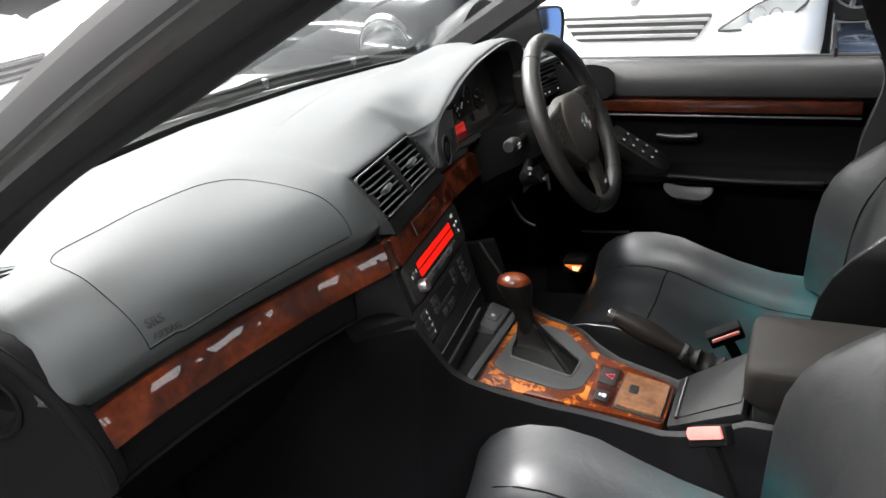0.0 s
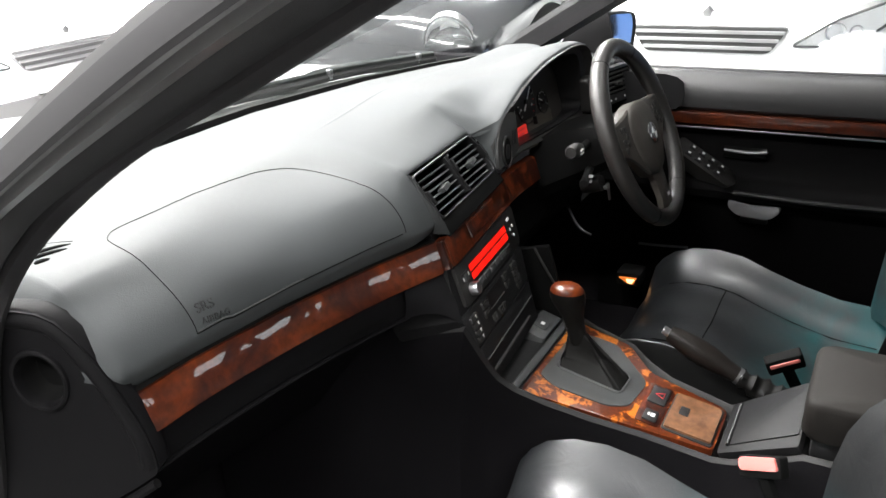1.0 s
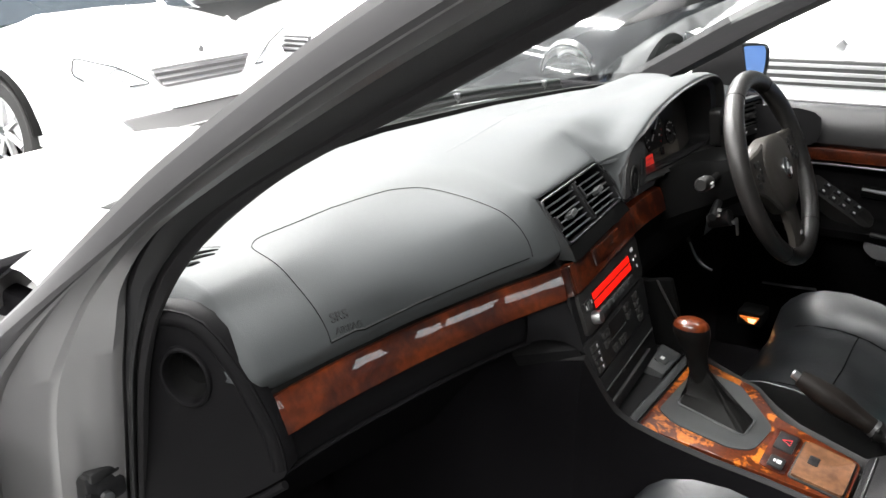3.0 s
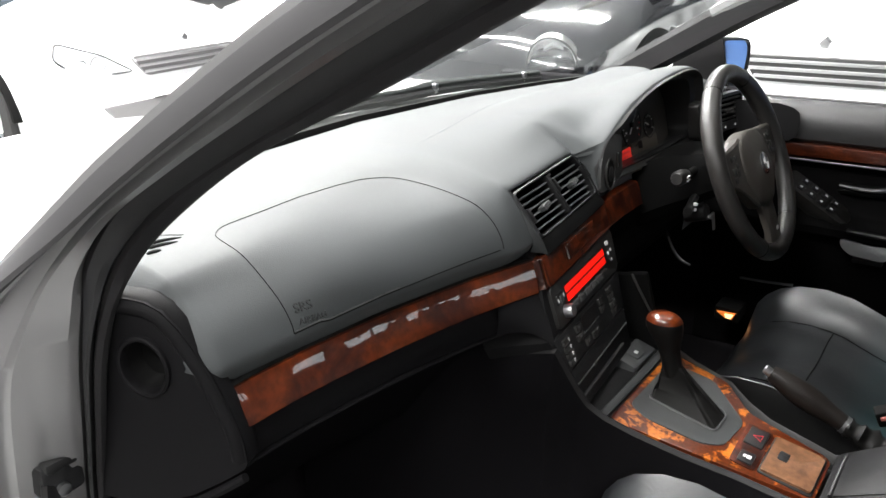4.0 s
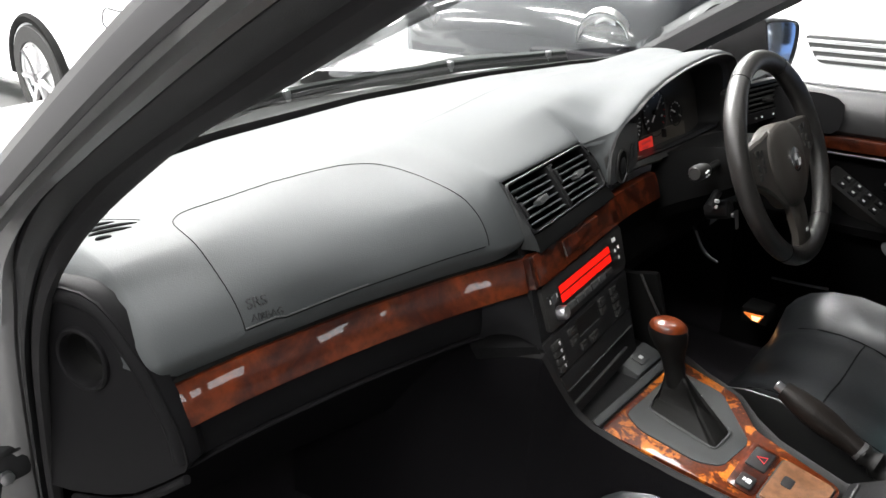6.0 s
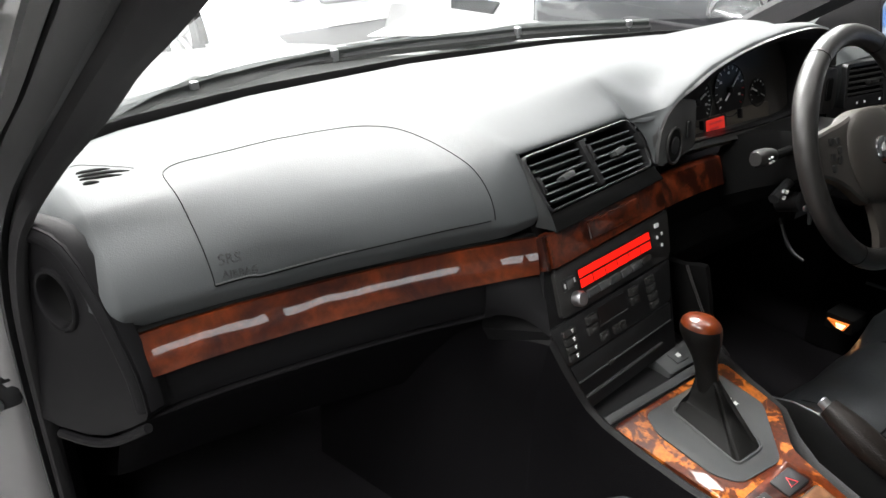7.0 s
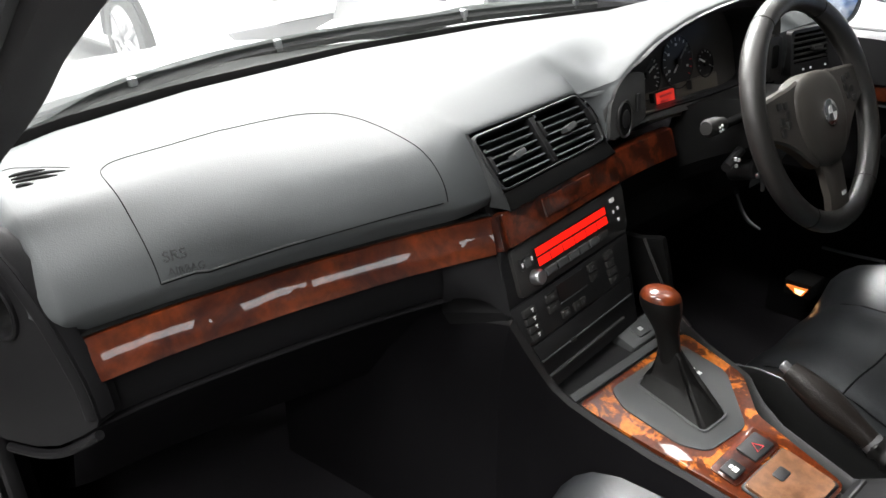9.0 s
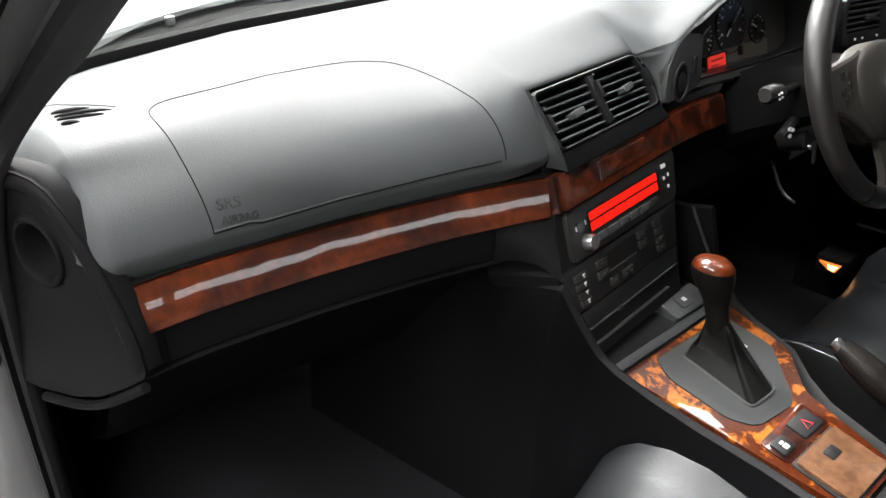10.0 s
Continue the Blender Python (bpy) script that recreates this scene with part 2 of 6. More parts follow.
def add_grid(bm, rows, close=False, wrap=False):
    """A sheet through rows of points; wrap joins the last row to the first, close each row's ends."""
    vs = [[bm.verts.new(p) for p in r] for r in rows]
    n = len(vs[0])
    for i in range(len(vs) - (0 if wrap else 1)):
        a, b = vs[i], vs[(i + 1) % len(vs)]
        for j in range(n - (0 if close else 1)):
            k = (j + 1) % n
            bm.faces.new((a[j], a[k], b[k], b[j]))
    return vs


def smooth_line(pts, n):
    """n points on a Catmull-Rom curve through pts, spaced by length of the controls."""
    P = [Vector(p) for p in pts]
    d = [0.0]
    for a, b in zip(P, P[1:]):
        d.append(d[-1] + max(1e-6, (b - a).length))
    out = []
    for i in range(n):
        s = d[-1] * i / (n - 1)
        k = max(0, min(len(P) - 2, next((j for j in range(len(P) - 1) if s <= d[j + 1] + 1e-9), len(P) - 2)))
        t = (s - d[k]) / (d[k + 1] - d[k])
        p0, p1, p2, p3 = P[max(0, k - 1)], P[k], P[k + 1], P[min(len(P) - 1, k + 2)]
        m1 = (p2 - p0) / (d[k + 1] - d[max(0, k - 1)]) * (d[k + 1] - d[k])
        m2 = (p3 - p1) / (d[min(len(P) - 1, k + 2)] - d[k]) * (d[k + 1] - d[k])
        out.append((2 * t**3 - 3 * t**2 + 1) * p1 + (t**3 - 2 * t**2 + t) * m1 + (3 * t**2 - 2 * t**3) * p2 + (t**3 - t**2) * m2)
    return out


def add_tube(bm, pts, r, sides=8, closed=False, flat=1.0):
    """A round bar along pts; r may be a list."""
    P = [Vector(p) for p in pts]
    n = len(P)
    rows, ref = [], None
    for i in range(n):
        a = P[(i - 1) % n] if closed else P[max(0, i - 1)]
        b = P[(i + 1) % n] if closed else P[min(n - 1, i + 1)]
        t = (b - a).normalized()
        if ref is None:
            ref = t.orthogonal().normalized()
        ref = (ref - t * ref.dot(t)).normalized()
        w = t.cross(ref)
        q = r[i] if isinstance(r, (list, tuple)) else r
        rows.append([P[i] + (ref * math.cos(2 * math.pi * k / sides) + w * math.sin(2 * math.pi * k / sides) * flat) * q for k in range(sides)])
    vs = add_grid(bm, rows, close=True, wrap=closed)
    if not closed:
        bm.faces.new(vs[0])
        bm.faces.new(vs[-1])


class Frame:
    """A flat face in space: origin, right u, down v, and n towards the viewer."""

    def __init__(self, o, u, v):
        self.o, self.u = Vector(o), Vector(u).normalized()
        v = Vector(v)
        self.v = (v - self.u * v.dot(self.u)).normalized()
        self.n = self.u.cross(self.v) * -1

    def p(self, a, b, h=0.0):
        return self.o + self.u * a + self.v * b + self.n * h


def add_slab(bm, fr, outline, h0, h1, bevel=0.0, seg=2):
    """A plate with the given outline (a, b) on the frame fr, from height h0 to h1, its front edge rounded."""
    n = len(outline)
    lo = [bm.verts.new(fr.p(a, b, h0)) for a, b in outline]
    hi = [bm.verts.new(fr.p(a, b, h1)) for a, b in outline]
    top = bm.faces.new(hi)
    bm.faces.new(lo[::-1])
    for i in range(n):
        bm.faces.new((lo[i], lo[(i + 1) % n], hi[(i + 1) % n], hi[i]))
    if bevel:
        bmesh.ops.bevel(bm, geom=list(top.edges), offset=bevel, segments=seg, affect="EDGES", profile=0.5, clamp_overlap=True)


def rect(a0, b0, a1, b1, r=0.0, n=4):
    """A rectangle's outline, its corners rounded by r."""
    if not r:
        return [(a0, b0), (a1, b0), (a1, b1), (a0, b1)]
    out = []
    for ca, cb, s in ((a1 - r, b0 + r, -90), (a1 - r, b1 - r, 0), (a0 + r, b1 - r, 90), (a0 + r, b0 + r, 180)):
        for k in range(n + 1):
            t = radians(s + 90 * k / n)
            out.append((ca + r * math.cos(t), cb + r * math.sin(t)))
    return out


def rounded(pts, r, n=5):
    """An outline with each corner cut round by about r."""
    P = [Vector((*p, 0)) for p in pts]
    out = []
    for i, p in enumerate(P):
        a, b = P[i - 1], P[(i + 1) % len(P)]
        ra, rb = min(r, (a - p).length / 2.1), min(r, (b - p).length / 2.1)
        s, e = p + (a - p).normalized() * ra, p + (b - p).normalized() * rb
        for k in range(n + 1):
            t = k / n
            q = s * (1 - t) ** 2 + p * 2 * t * (1 - t) + e * t**2
            out.append((q.x, q.y))
    return out


def oval(a, b, ra, rb, n=24):
    return [(a + ra * math.cos(2 * math.pi * k / n), b + rb * math.sin(2 * math.pi * k / n)) for k in range(n)]


def slab(name, fr, outline, h0, h1, mat, parent, label="", bevel=0.0):
    bm = bm_new()
    add_slab(bm, fr, outline, h0, h1, bevel)
    return part(name, bm, mat, parent, label)


def box(name, lo, hi, mat, parent=None, bevel=0.0, label="", seg=2):
    bm = bm_new()
    bmesh.ops.create_cube(bm, size=1)
    for v in bm.verts:
        v.co = Vector([(a + b) / 2 + c * (b - a) for a, b, c in zip(lo, hi, v.co)])
    if bevel:
        bmesh.ops.bevel(bm, geom=list(bm.edges), offset=bevel, segments=seg, affect="EDGES", profile=0.5, clamp_overlap=True)
    return part(name, bm, mat, parent, label)


def interp(x, table):
    """Smooth value at x from rows (x, value...)."""
    if x <= table[0][0]:
        return table[0][1:]
    for a, b in zip(table, table[1:]):
        if x <= b[0]:
            t = (x - a[0]) / (b[0] - a[0])
            return tuple(p + (q - p) * t for p, q in zip(a[1:], b[1:]))
    return table[-1][1:]


def lettering(name, text, fr, a, b, size, h, mat, parent, label="", flip=False):
    """Raised words on the frame fr, baseline start at (a, b)."""
    cu = bpy.data.curves.new(name, "FONT")
    cu.body, cu.size, cu.extrude = text, size, h
    tmp = new(name + "_tmp", cu)
    bpy.context.view_layer.update()
    me = bpy.data.meshes.new_from_object(tmp.evaluated_get(bpy.context.evaluated_depsgraph_get()))
    bpy.data.objects.remove(tmp)
    bm = bm_new()
    bm.from_mesh(me)
    bpy.data.meshes.remove(me)
    for v in bm.verts:
        v.co = fr.p(a + v.co.x, b - v.co.y, v.co.z)
    return part(name, bm, mat, parent, label)


def dome(name, fr, a, b, rows, mat, parent, label="", n=24, stretch=1.0):
    """A turned knob or ring on fr at (a, b): rows of (radius, height)."""
    bm = bm_new()
    vs = add_grid(bm, [[fr.p(a + r * math.cos(t), b + r * stretch * math.sin(t), h) for t in [2 * math.pi * k / n for k in range(n)]] for r, h in rows], close=True)
    bm.faces.new(vs[-1])
    return part(name, bm, mat, parent, label)


def bar(name, pts, r, mat, parent, label="", sides=8, n=0, flat=1.0):
    bm = bm_new()
    if n and isinstance(r, (list, tuple)):
        k = len(r) - 1
        r = [r[min(k, int(i * k / (n - 1)))] * (1 - i * k / (n - 1) % 1) + r[min(k, int(i * k / (n - 1)) + 1)] * (i * k / (n - 1) % 1) for i in range(n)]
    add_tube(bm, smooth_line(pts, n) if n else pts, r, sides, flat=flat)
    return part(name, bm, mat, parent, label)


# ---- showroom ----
tagged(box("floor", (-14, -12, -0.1), (16, 18, 0), FLOOR_MAT), "pale polished showroom floor", "floor", kind="structure")
tagged(box("ceiling", (-14, -12, 4.2), (16, 18, 4.3), WALL_MAT), "white showroom ceiling", "ceiling", kind="structure")
# unseen openings, placed and sized for the bright streaks in the walnut
OPENINGS = ((0.5, 2.4), (3.3, 4.35), (4.6, 5.3))
WALLS = [("wall_north", (-14, 18, 0), (16, 18.2, 4.2)), ("wall_west", (-14.2, -12, 0), (-14, 18, 4.2)), ("wall_east", (16, -12, 0), (16.2, 18, 4.2)),
         ("wall_south", (-14, -12.2, 0), (16, -12, 2.25)), ("wall_south_head", (-14, -12.2, 3.5), (16, -12, 4.2))]
for k, (x0, x1) in enumerate(zip((-14,) + tuple(o[1] for o in OPENINGS), tuple(o[0] for o in OPENINGS) + (16,))):
    WALLS.append(("wall_south_pier_%d" % (k + 1), (x0, -12.2, 2.25), (x1, -12, 3.5)))
for nm, lo, hi in WALLS:
    tagged(box(nm, lo, hi, WALL_MAT), "plain white showroom wall", "wall", kind="structure")

# added glowing sheet behind the openings
DAY = glow("backdrop_glow", (0.95, 0.98, 1.0), 3.2)
tagged(box("backdrop", (-14, -13.0, 0), (16, -12.9, 4.6), DAY), "unseen glowing sheet added for the walnut's reflections", "daylight", kind="structure")
for k, (x0, x1) in enumerate(OPENINGS):
    win = thing("window_%d" % (k + 1), ((x0 + x1) / 2, -12.1, 2.25), "unseen framed opening added to shape the walnut's reflections", "window", kind="structure")
    for lo, hi in (((x0, -12.16, 2.25), (x0 + 0.07, -12.04, 3.5)), ((x1 - 0.07, -12.16, 2.25), (x1, -12.04, 3.5)), ((x0 + 0.07, -12.16, 2.25), (x1 - 0.07, -12.04, 2.32)), ((x0 + 0.07, -12.16, 3.43), (x1 - 0.07, -12.04, 3.5))):
        box("window_frame", lo, hi, GREY, win, 0.006)

LAMP = glow("lamp_diffuser", (1.0, 0.99, 0.97), 14.0)
for lx, ly in ((0.4, 2.6), (1.9, 2.9), (6.0, 2.8), (-2.4, 2.8), (-3.1, -0.7), (-3.1, -3.6), (-2.2, 7.4), (0.6, 7.4), (3.2, 7.4), (6.0, 7.4), (1.25, -1.1)):
    fix = thing("ceiling_light", (lx, ly, 4.2), "long white fluorescent ceiling light panel", "ceiling light", "ceiling lights")
    box("housing", (lx - 0.2, ly - 1.3, 4.13), (lx + 0.2, ly + 1.3, 4.199), WHITE_PAINT, fix, 0.01)
    box("diffuser", (lx - 0.17, ly - 1.26, 4.11), (lx + 0.17, ly + 1.26, 4.129), LAMP, fix, 0.004)
    la = bpy.data.lights.new("ceiling_lamp", "AREA")
    la.shape, la.size, la.size_y, la.energy = "RECTANGLE", 0.34, 2.5, 410
    la.color = (1.0, 0.99, 0.97)
    # unseen panels on the left, added and dimmed to light dash and seats
    if lx < -2:
        la.energy = 130 if ly < -2 else 190 if ly < 2 else 300
    # weak unseen panel, put there for the sheen on the driver's seat
    elif ly < 0:
        la.energy = 14
    new("ceiling_lamp", la).matrix_world = Matrix.Translation((lx, ly, 4.09))

# ---- car shell ----
BASE = ((-0.70, 0.37, 0.895), (-0.62, 0.405, 0.91), (-0.5, 0.435, 0.92), (-0.3, 0.46, 0.927), (0.0, 0.46, 0.93), (0.3, 0.41, 0.93), (0.5, 0.335, 0.93), (0.62, 0.27, 0.93), (0.76, 0.20, 0.93))
shell = thing("car_shell", (0.02, -0.6, 0.25), "silver saloon body seen through its open front doorway", "car body", kind="structure")
box("floor_pan", (-0.74, -1.9, 0.2), (0.8, 0.75, 0.26), CARPET, shell, 0.01, "black carpeted floor")
box("bulkhead", (-0.76, 0.62, 0.26), (0.80, 0.66, 0.86), FOOTWELL_SHADE, shell, 0.01)
bm = bm_new()
add_grid(bm, [[Vector((x, y, z - 0.06 * (x / 0.6) ** 2)) for x in (-0.62, -0.5, -0.3, -0.1, 0.1, 0.3, 0.5, 0.64)] for y, z in ((-0.28, 1.305), (-0.45, 1.355), (-0.7, 1.40), (-1.1, 1.43), (-1.5, 1.42), (-1.9, 1.36))])
bmesh.ops.solidify(bm, geom=bm.faces[:], thickness=0.03)
part("roof", bm, SILVER, shell)
bm = bm_new()
add_grid(bm, [[Vector((x, y, z - 0.04 - 0.06 * (x / 0.6) ** 2)) for x in (-0.60, -0.5, -0.3, -0.1, 0.1, 0.3, 0.5, 0.62)] for y, z in ((-0.29, 1.30), (-0.45, 1.35), (-0.7, 1.395), (-1.1, 1.425), (-1.5, 1.415), (-1.88, 1.355))])
part("headlining", bm, FABRIC, shell, "dark fabric headlining")
box("kick_panel", (0.765, 0.0, 0.26), (0.80, 0.64, 0.9), CARPET, shell, 0.008)
box("kick_panel", (-0.69, 0.36, 0.26), (-0.66, 0.64, 0.86), FOOTWELL_SHADE, shell, 0.008)
box("rear_bulkhead", (-0.74, -1.95, 0.26), (0.80, -1.9, 0.92), CARPET, shell, 0.01)
box("rear_shelf", (-0.70, -2.2, 0.90), (0.76, -1.75, 0.925), CARPET, shell, 0.008)
box("rear_quarter", (0.77, -1.9, 0.26), (0.80, -0.68, 0.89), CARPET, shell, 0.008)
box("rear_quarter", (-0.78, -1.9, 0.26), (-0.74, -0.95, 0.89), CARPET, shell, 0.008)
box("rear_seat_back", (-0.68, -1.75, 0.45), (0.74, -1.55, 0.93), LEATHER, shell, 0.05, "black leather rear seat back", 4)
box("door_sill", (-0.84, -1.1, 0.2), (-0.70, 0.3, 0.34), SILVER, shell, 0.015)

bm = bm_new()
add_grid(bm, [[Vector((x * (1 - 0.04 * k), 0.60 + 0.3 * k - 0.14 * (x / 0.7) ** 2 * (1 - k / 4), 0.878 - 0.032 * k - 0.05 * (x / 0.7) ** 2)) for x in [-0.78 + 0.13 * i for i in range(13)]] for k in range(5)])
bmesh.ops.solidify(bm, geom=bm.faces[:], thickness=0.02)
part("bonnet", bm, SILVER, shell, "silver painted bonnet")
top = [(-0.56, -0.36, 1.24), (-0.4, -0.30, 1.28), (-0.2, -0.27, 1.30), (0.0, -0.26, 1.31), (0.2, -0.27, 1.30), (0.4, -0.30, 1.28), (0.60, -0.36, 1.24)]
bot = [(-0.66, 0.46, 0.885), (-0.45, 0.53, 0.90), (-0.22, 0.555, 0.905), (0.0, 0.56, 0.905), (0.24, 0.52, 0.905), (0.48, 0.43, 0.905), (0.72, 0.30, 0.905)]
bm = bm_new()
add_grid(bm, [[Vector(a).lerp(Vector(b), k / 6) for a, b in zip(bot, top)] for k in range(7)])
part("windscreen", bm, GLASS, shell, "clear laminated windscreen").visible_shadow = False
for name, x0, n, mat, lab in (("wing_corner", -0.70, 3, SILVER, "silver wing corner by the windscreen"), ("scuttle", -0.538, 19, SCUTTLE, "black rubber scuttle strip")):
    bm = bm_new()
    rows = []
    for dy, dz, up in ((0.004, -0.016, 0), (0.012, 0.002, 0), (0.03, 0.001, 0.008), (0.06, -0.003, 0.020), (0.09, -0.008, 0.024), (0.12, -0.014, 0.014), (0.15, -0.020, 0), (0.16, -0.06, 0)):
        rows.append([Vector((x, interp(x, BASE)[0] + dy, interp(x, BASE)[1] + dz + up * max(0.0, min(1.0, (0.1 - x) / 0.35)))) for x in [x0 + (0.08 if n == 3 else 0.07) * i for i in range(n)]])
    add_grid(bm, rows)
    part(name, bm, mat, shell, lab)
bm = bm_new()
add_grid(bm, [[Vector((x, interp(x, BASE)[0] + dy, interp(x, BASE)[1] - 0.008 + dz * (0.019 - 0.006 * (x + 0.7)))) for x in [-0.69 + 0.07 * i for i in range(20)]] for dy, dz in ((0.012, -0.4), (0.002, 0.0), (0.003, 0.6), (0.008, 1.15), (0.014, 1.0), (0.02, 0.0))])
part("windscreen_border", bm, DARK, shell, "black windscreen border", 60)


def station_line(pts, per):
    """A smooth curve through pts with the same number of steps between each two."""
    P = [Vector(p) for p in pts]
    L = [max(1e-6, (b - a).length) for a, b in zip(P, P[1:])]
    out = []
    for k in range(len(P) - 1):
        m1 = (P[k + 1] - P[k - 1]) / (L[k - 1] + L[k]) * L[k] if k else P[1] - P[0]
        m2 = (P[k + 2] - P[k]) / (L[k] + L[k + 1]) * L[k] if k < len(P) - 2 else P[-1] - P[-2]
        for i in range(per + (k == len(P) - 2)):
            t = i / per
            out.append((2 * t**3 - 3 * t**2 + 1) * P[k] + (t**3 - 2 * t**2 + t) * m1 + (3 * t**2 - 2 * t**3) * P[k + 1] + (t**3 - t**2) * m2)
    return out


def ribbon(name, stations, prof, mat, parent, label="", per=6, span=(0, 1)):
    """A moulding between two guide lines: prof gives fractions across and heights towards the doorway."""
    A = station_line([s[span[0]] for s in stations], per)
    B = station_line([s[span[1]] for s in stations], per)
    n = len(A)
    ups = []
    for i in range(n):
        a, b = max(0, i - 3), min(n - 1, i + 3)
        t = ((A[b] + B[b]) - (A[a] + B[a])).normalized()
        up = (B[i] - A[i]).cross(t).normalized()
        ups.append(-up if up.dot(Vector((-0.5, -0.8, -0.2))) < 0 else up)
    rows = []
    for i in range(n):
        up = sum(ups[max(0, i - 4):i + 5], Vector((0, 0, 0))).normalized()
        rows.append([A[i] + (B[i] - A[i]) * f + up * h for f, h in prof])
    bm = bm_new()
    add_grid(bm, rows, close=True)
    return part(name, bm, mat, parent, label)


def between(a, b, f):
    return tuple(p + (q - p) * f for p, q in zip(a, b))


UP_IN = ((-0.586, -0.45, 1.295), (-0.586, -0.232, 1.191), (-0.586, -0.114, 1.134), (-0.586, 0.006, 1.081), (-0.590, 0.105, 1.025))
UP_OUT = ((-0.704, -0.40, 1.312), (-0.705, -0.156, 1.200), (-0.706, -0.056, 1.149), (-0.710, 0.088, 1.068), (-0.726, 0.179, 1.005))
PILLAR = [(a, between(a, b, 0.67), b) for a, b in zip(UP_IN, UP_OUT)]
PILLAR += [((-0.628, 0.172, 0.962), (-0.697, 0.192, 0.955), (-0.765, 0.25, 0.945)), ((-0.668, 0.187, 0.910), (-0.702, 0.205, 0.903), (-0.815, 0.30, 0.89)),
           ((-0.684, 0.205, 0.849), (-0.706, 0.222, 0.845), (-0.855, 0.335, 0.835)), ((-0.690, 0.226, 0.773), (-0.708, 0.24, 0.77), (-0.875, 0.355, 0.765)),
           ((-0.690, 0.272, 0.614), (-0.706, 0.285, 0.614), (-0.885, 0.375, 0.61)), ((-0.690, 0.30, 0.40), (-0.706, 0.31, 0.40), (-0.885, 0.38, 0.40))]
ribbon("pillar_trim", PILLAR, [(0.02, -0.012), (0.0, -0.004), (0.06, 0.003), (0.25, 0.009), (0.5, 0.010), (0.6, 0.0), (0.6, -0.012)], FABRIC, shell, "dark fabric pillar trim")
ribbon("door_seal", PILLAR, [(0.6, -0.008), (0.62, 0.008), (0.72, 0.015), (0.85, 0.014), (0.98, 0.006), (1.02, -0.008)], RUBBER, shell, "black rubber door seal")
ribbon("door_pillar", PILLAR, [(0.0, -0.012), (0.02, 0.002), (0.08, 0.009), (0.36, 0.010), (0.42, 0.001), (0.66, -0.003), (0.72, 0.005), (0.84, 0.005), (0.98, 0.002), (1.03, -0.004), (1.05, -0.02)], SILVER, shell, "silver painted door pillar", span=(1, 2))
# added dark ribbon: paints the shade on the pillar's outer edge
ribbon("pillar_shade_band", PILLAR, [(0.80, 0.0), (0.81, 0.009), (0.87, 0.0105), (0.98, 0.008), (1.045, 0.0), (1.05, -0.012)], PILLAR_SHADE, shell, "dark grey band along the pillar, standing for its shaded edge", span=(1, 2))
# the passenger's door, swung wide open ahead of the camera
od = thing("open_car_door", (-1.3, 0.2, 0.3), "open silver passenger door with black inner trim", "car door")
OD = Frame((-0.90, 0.33, 0.885), (-0.93, -0.37, 0), (0, 0, -1))
slab("outer_skin", OD, rounded([(0.0, 0.0), (1.02, -0.02), (1.05, 0.3), (1.0, 0.6), (0.04, 0.6), (0.0, 0.3)], 0.05), -0.10, -0.04, SILVER, od, "silver outer skin", 0.02)
slab("inner_trim", OD, rounded([(0.03, 0.01), (1.0, 0.0), (1.02, 0.3), (0.97, 0.57), (0.06, 0.57), (0.03, 0.3)], 0.05), -0.04, 0.0, VINYL_LOW, od, "black inner trim", 0.015)
slab("armrest", OD, rounded([(0.2, 0.27), (0.9, 0.25), (0.9, 0.31), (0.2, 0.33)], 0.02), 0.0, 0.05, VINYL_LOW, od, "", 0.015)
slab("trim_strip", OD, rect(0.08, 0.10, 0.95, 0.128, 0.004), 0.0, 0.006, WOOD_DOOR, od, "burr walnut strip", 0.002)
bar("window_frame", [OD.p(0.02, 0.0, -0.06), OD.p(0.18, -0.18, -0.045), OD.p(0.42, -0.40, -0.02), OD.p(0.75, -0.45, -0.01), OD.p(1.0, -0.40, -0.02), OD.p(1.03, 0.0, -0.06)], 0.022, BLACK, od, "", 8, 24)
strap = thing("door_check_strap", (-0.73, 0.33, 0.65), "black metal door check strap bolted to the pillar", "door check")
box("bracket", (-0.762, 0.262, 0.668), (-0.712, 0.312, 0.716), RUBBER, strap, 0.008)
box("bracket_lip", (-0.756, 0.258, 0.706), (-0.718, 0.300, 0.720), BLACK, strap, 0.004)
bar("arm", [(-0.745, 0.28, 0.690), (-0.785, 0.21, 0.668), (-0.84, 0.14, 0.650)], 0.007, BLACK, strap, "dark steel arm", flat=1.8)
dome("bolt", Frame((-0.742, 0.261, 0.682), (1, 0, 0), (0, 0, -1)), 0, 0, [(0.008, 0), (0.008, 0.006), (0.002, 0.007)], STEEL, strap, "bright steel bolt", 10)


def swept(name, path, section, mat, parent, label="", n=30):
    """A moulding: section points (along x, along up) carried along a smooth path."""
    P = smooth_line(path, n)
    rows = []
    for i, p in enumerate(P):
        t = (P[min(n - 1, i + 1)] - P[max(0, i - 1)]).normalized()
        side = Vector((1, 0, 0))
        side = (side - t * side.dot(t)).normalized()
        up = side.cross(t)
        rows.append([p + side * a + up * b for a, b in section])
    bm = bm_new()
    vs = add_grid(bm, rows, close=True)
    bm.faces.new(vs[0])
    bm.faces.new(vs[-1])
    return part(name, bm, mat, parent, label)


swept("pillar_trim", [(0.60, -0.45, 1.29), (0.63, -0.26, 1.20), (0.66, -0.04, 1.09), (0.69, 0.13, 0.995), (0.72, 0.27, 0.915), (0.735, 0.33, 0.88)],
      [(-0.03, -0.02), (0.01, -0.028), (0.04, -0.03), (0.05, 0.02), (0.0, 0.035), (-0.03, 0.02)], FABRIC, shell, "dark fabric pillar trim")
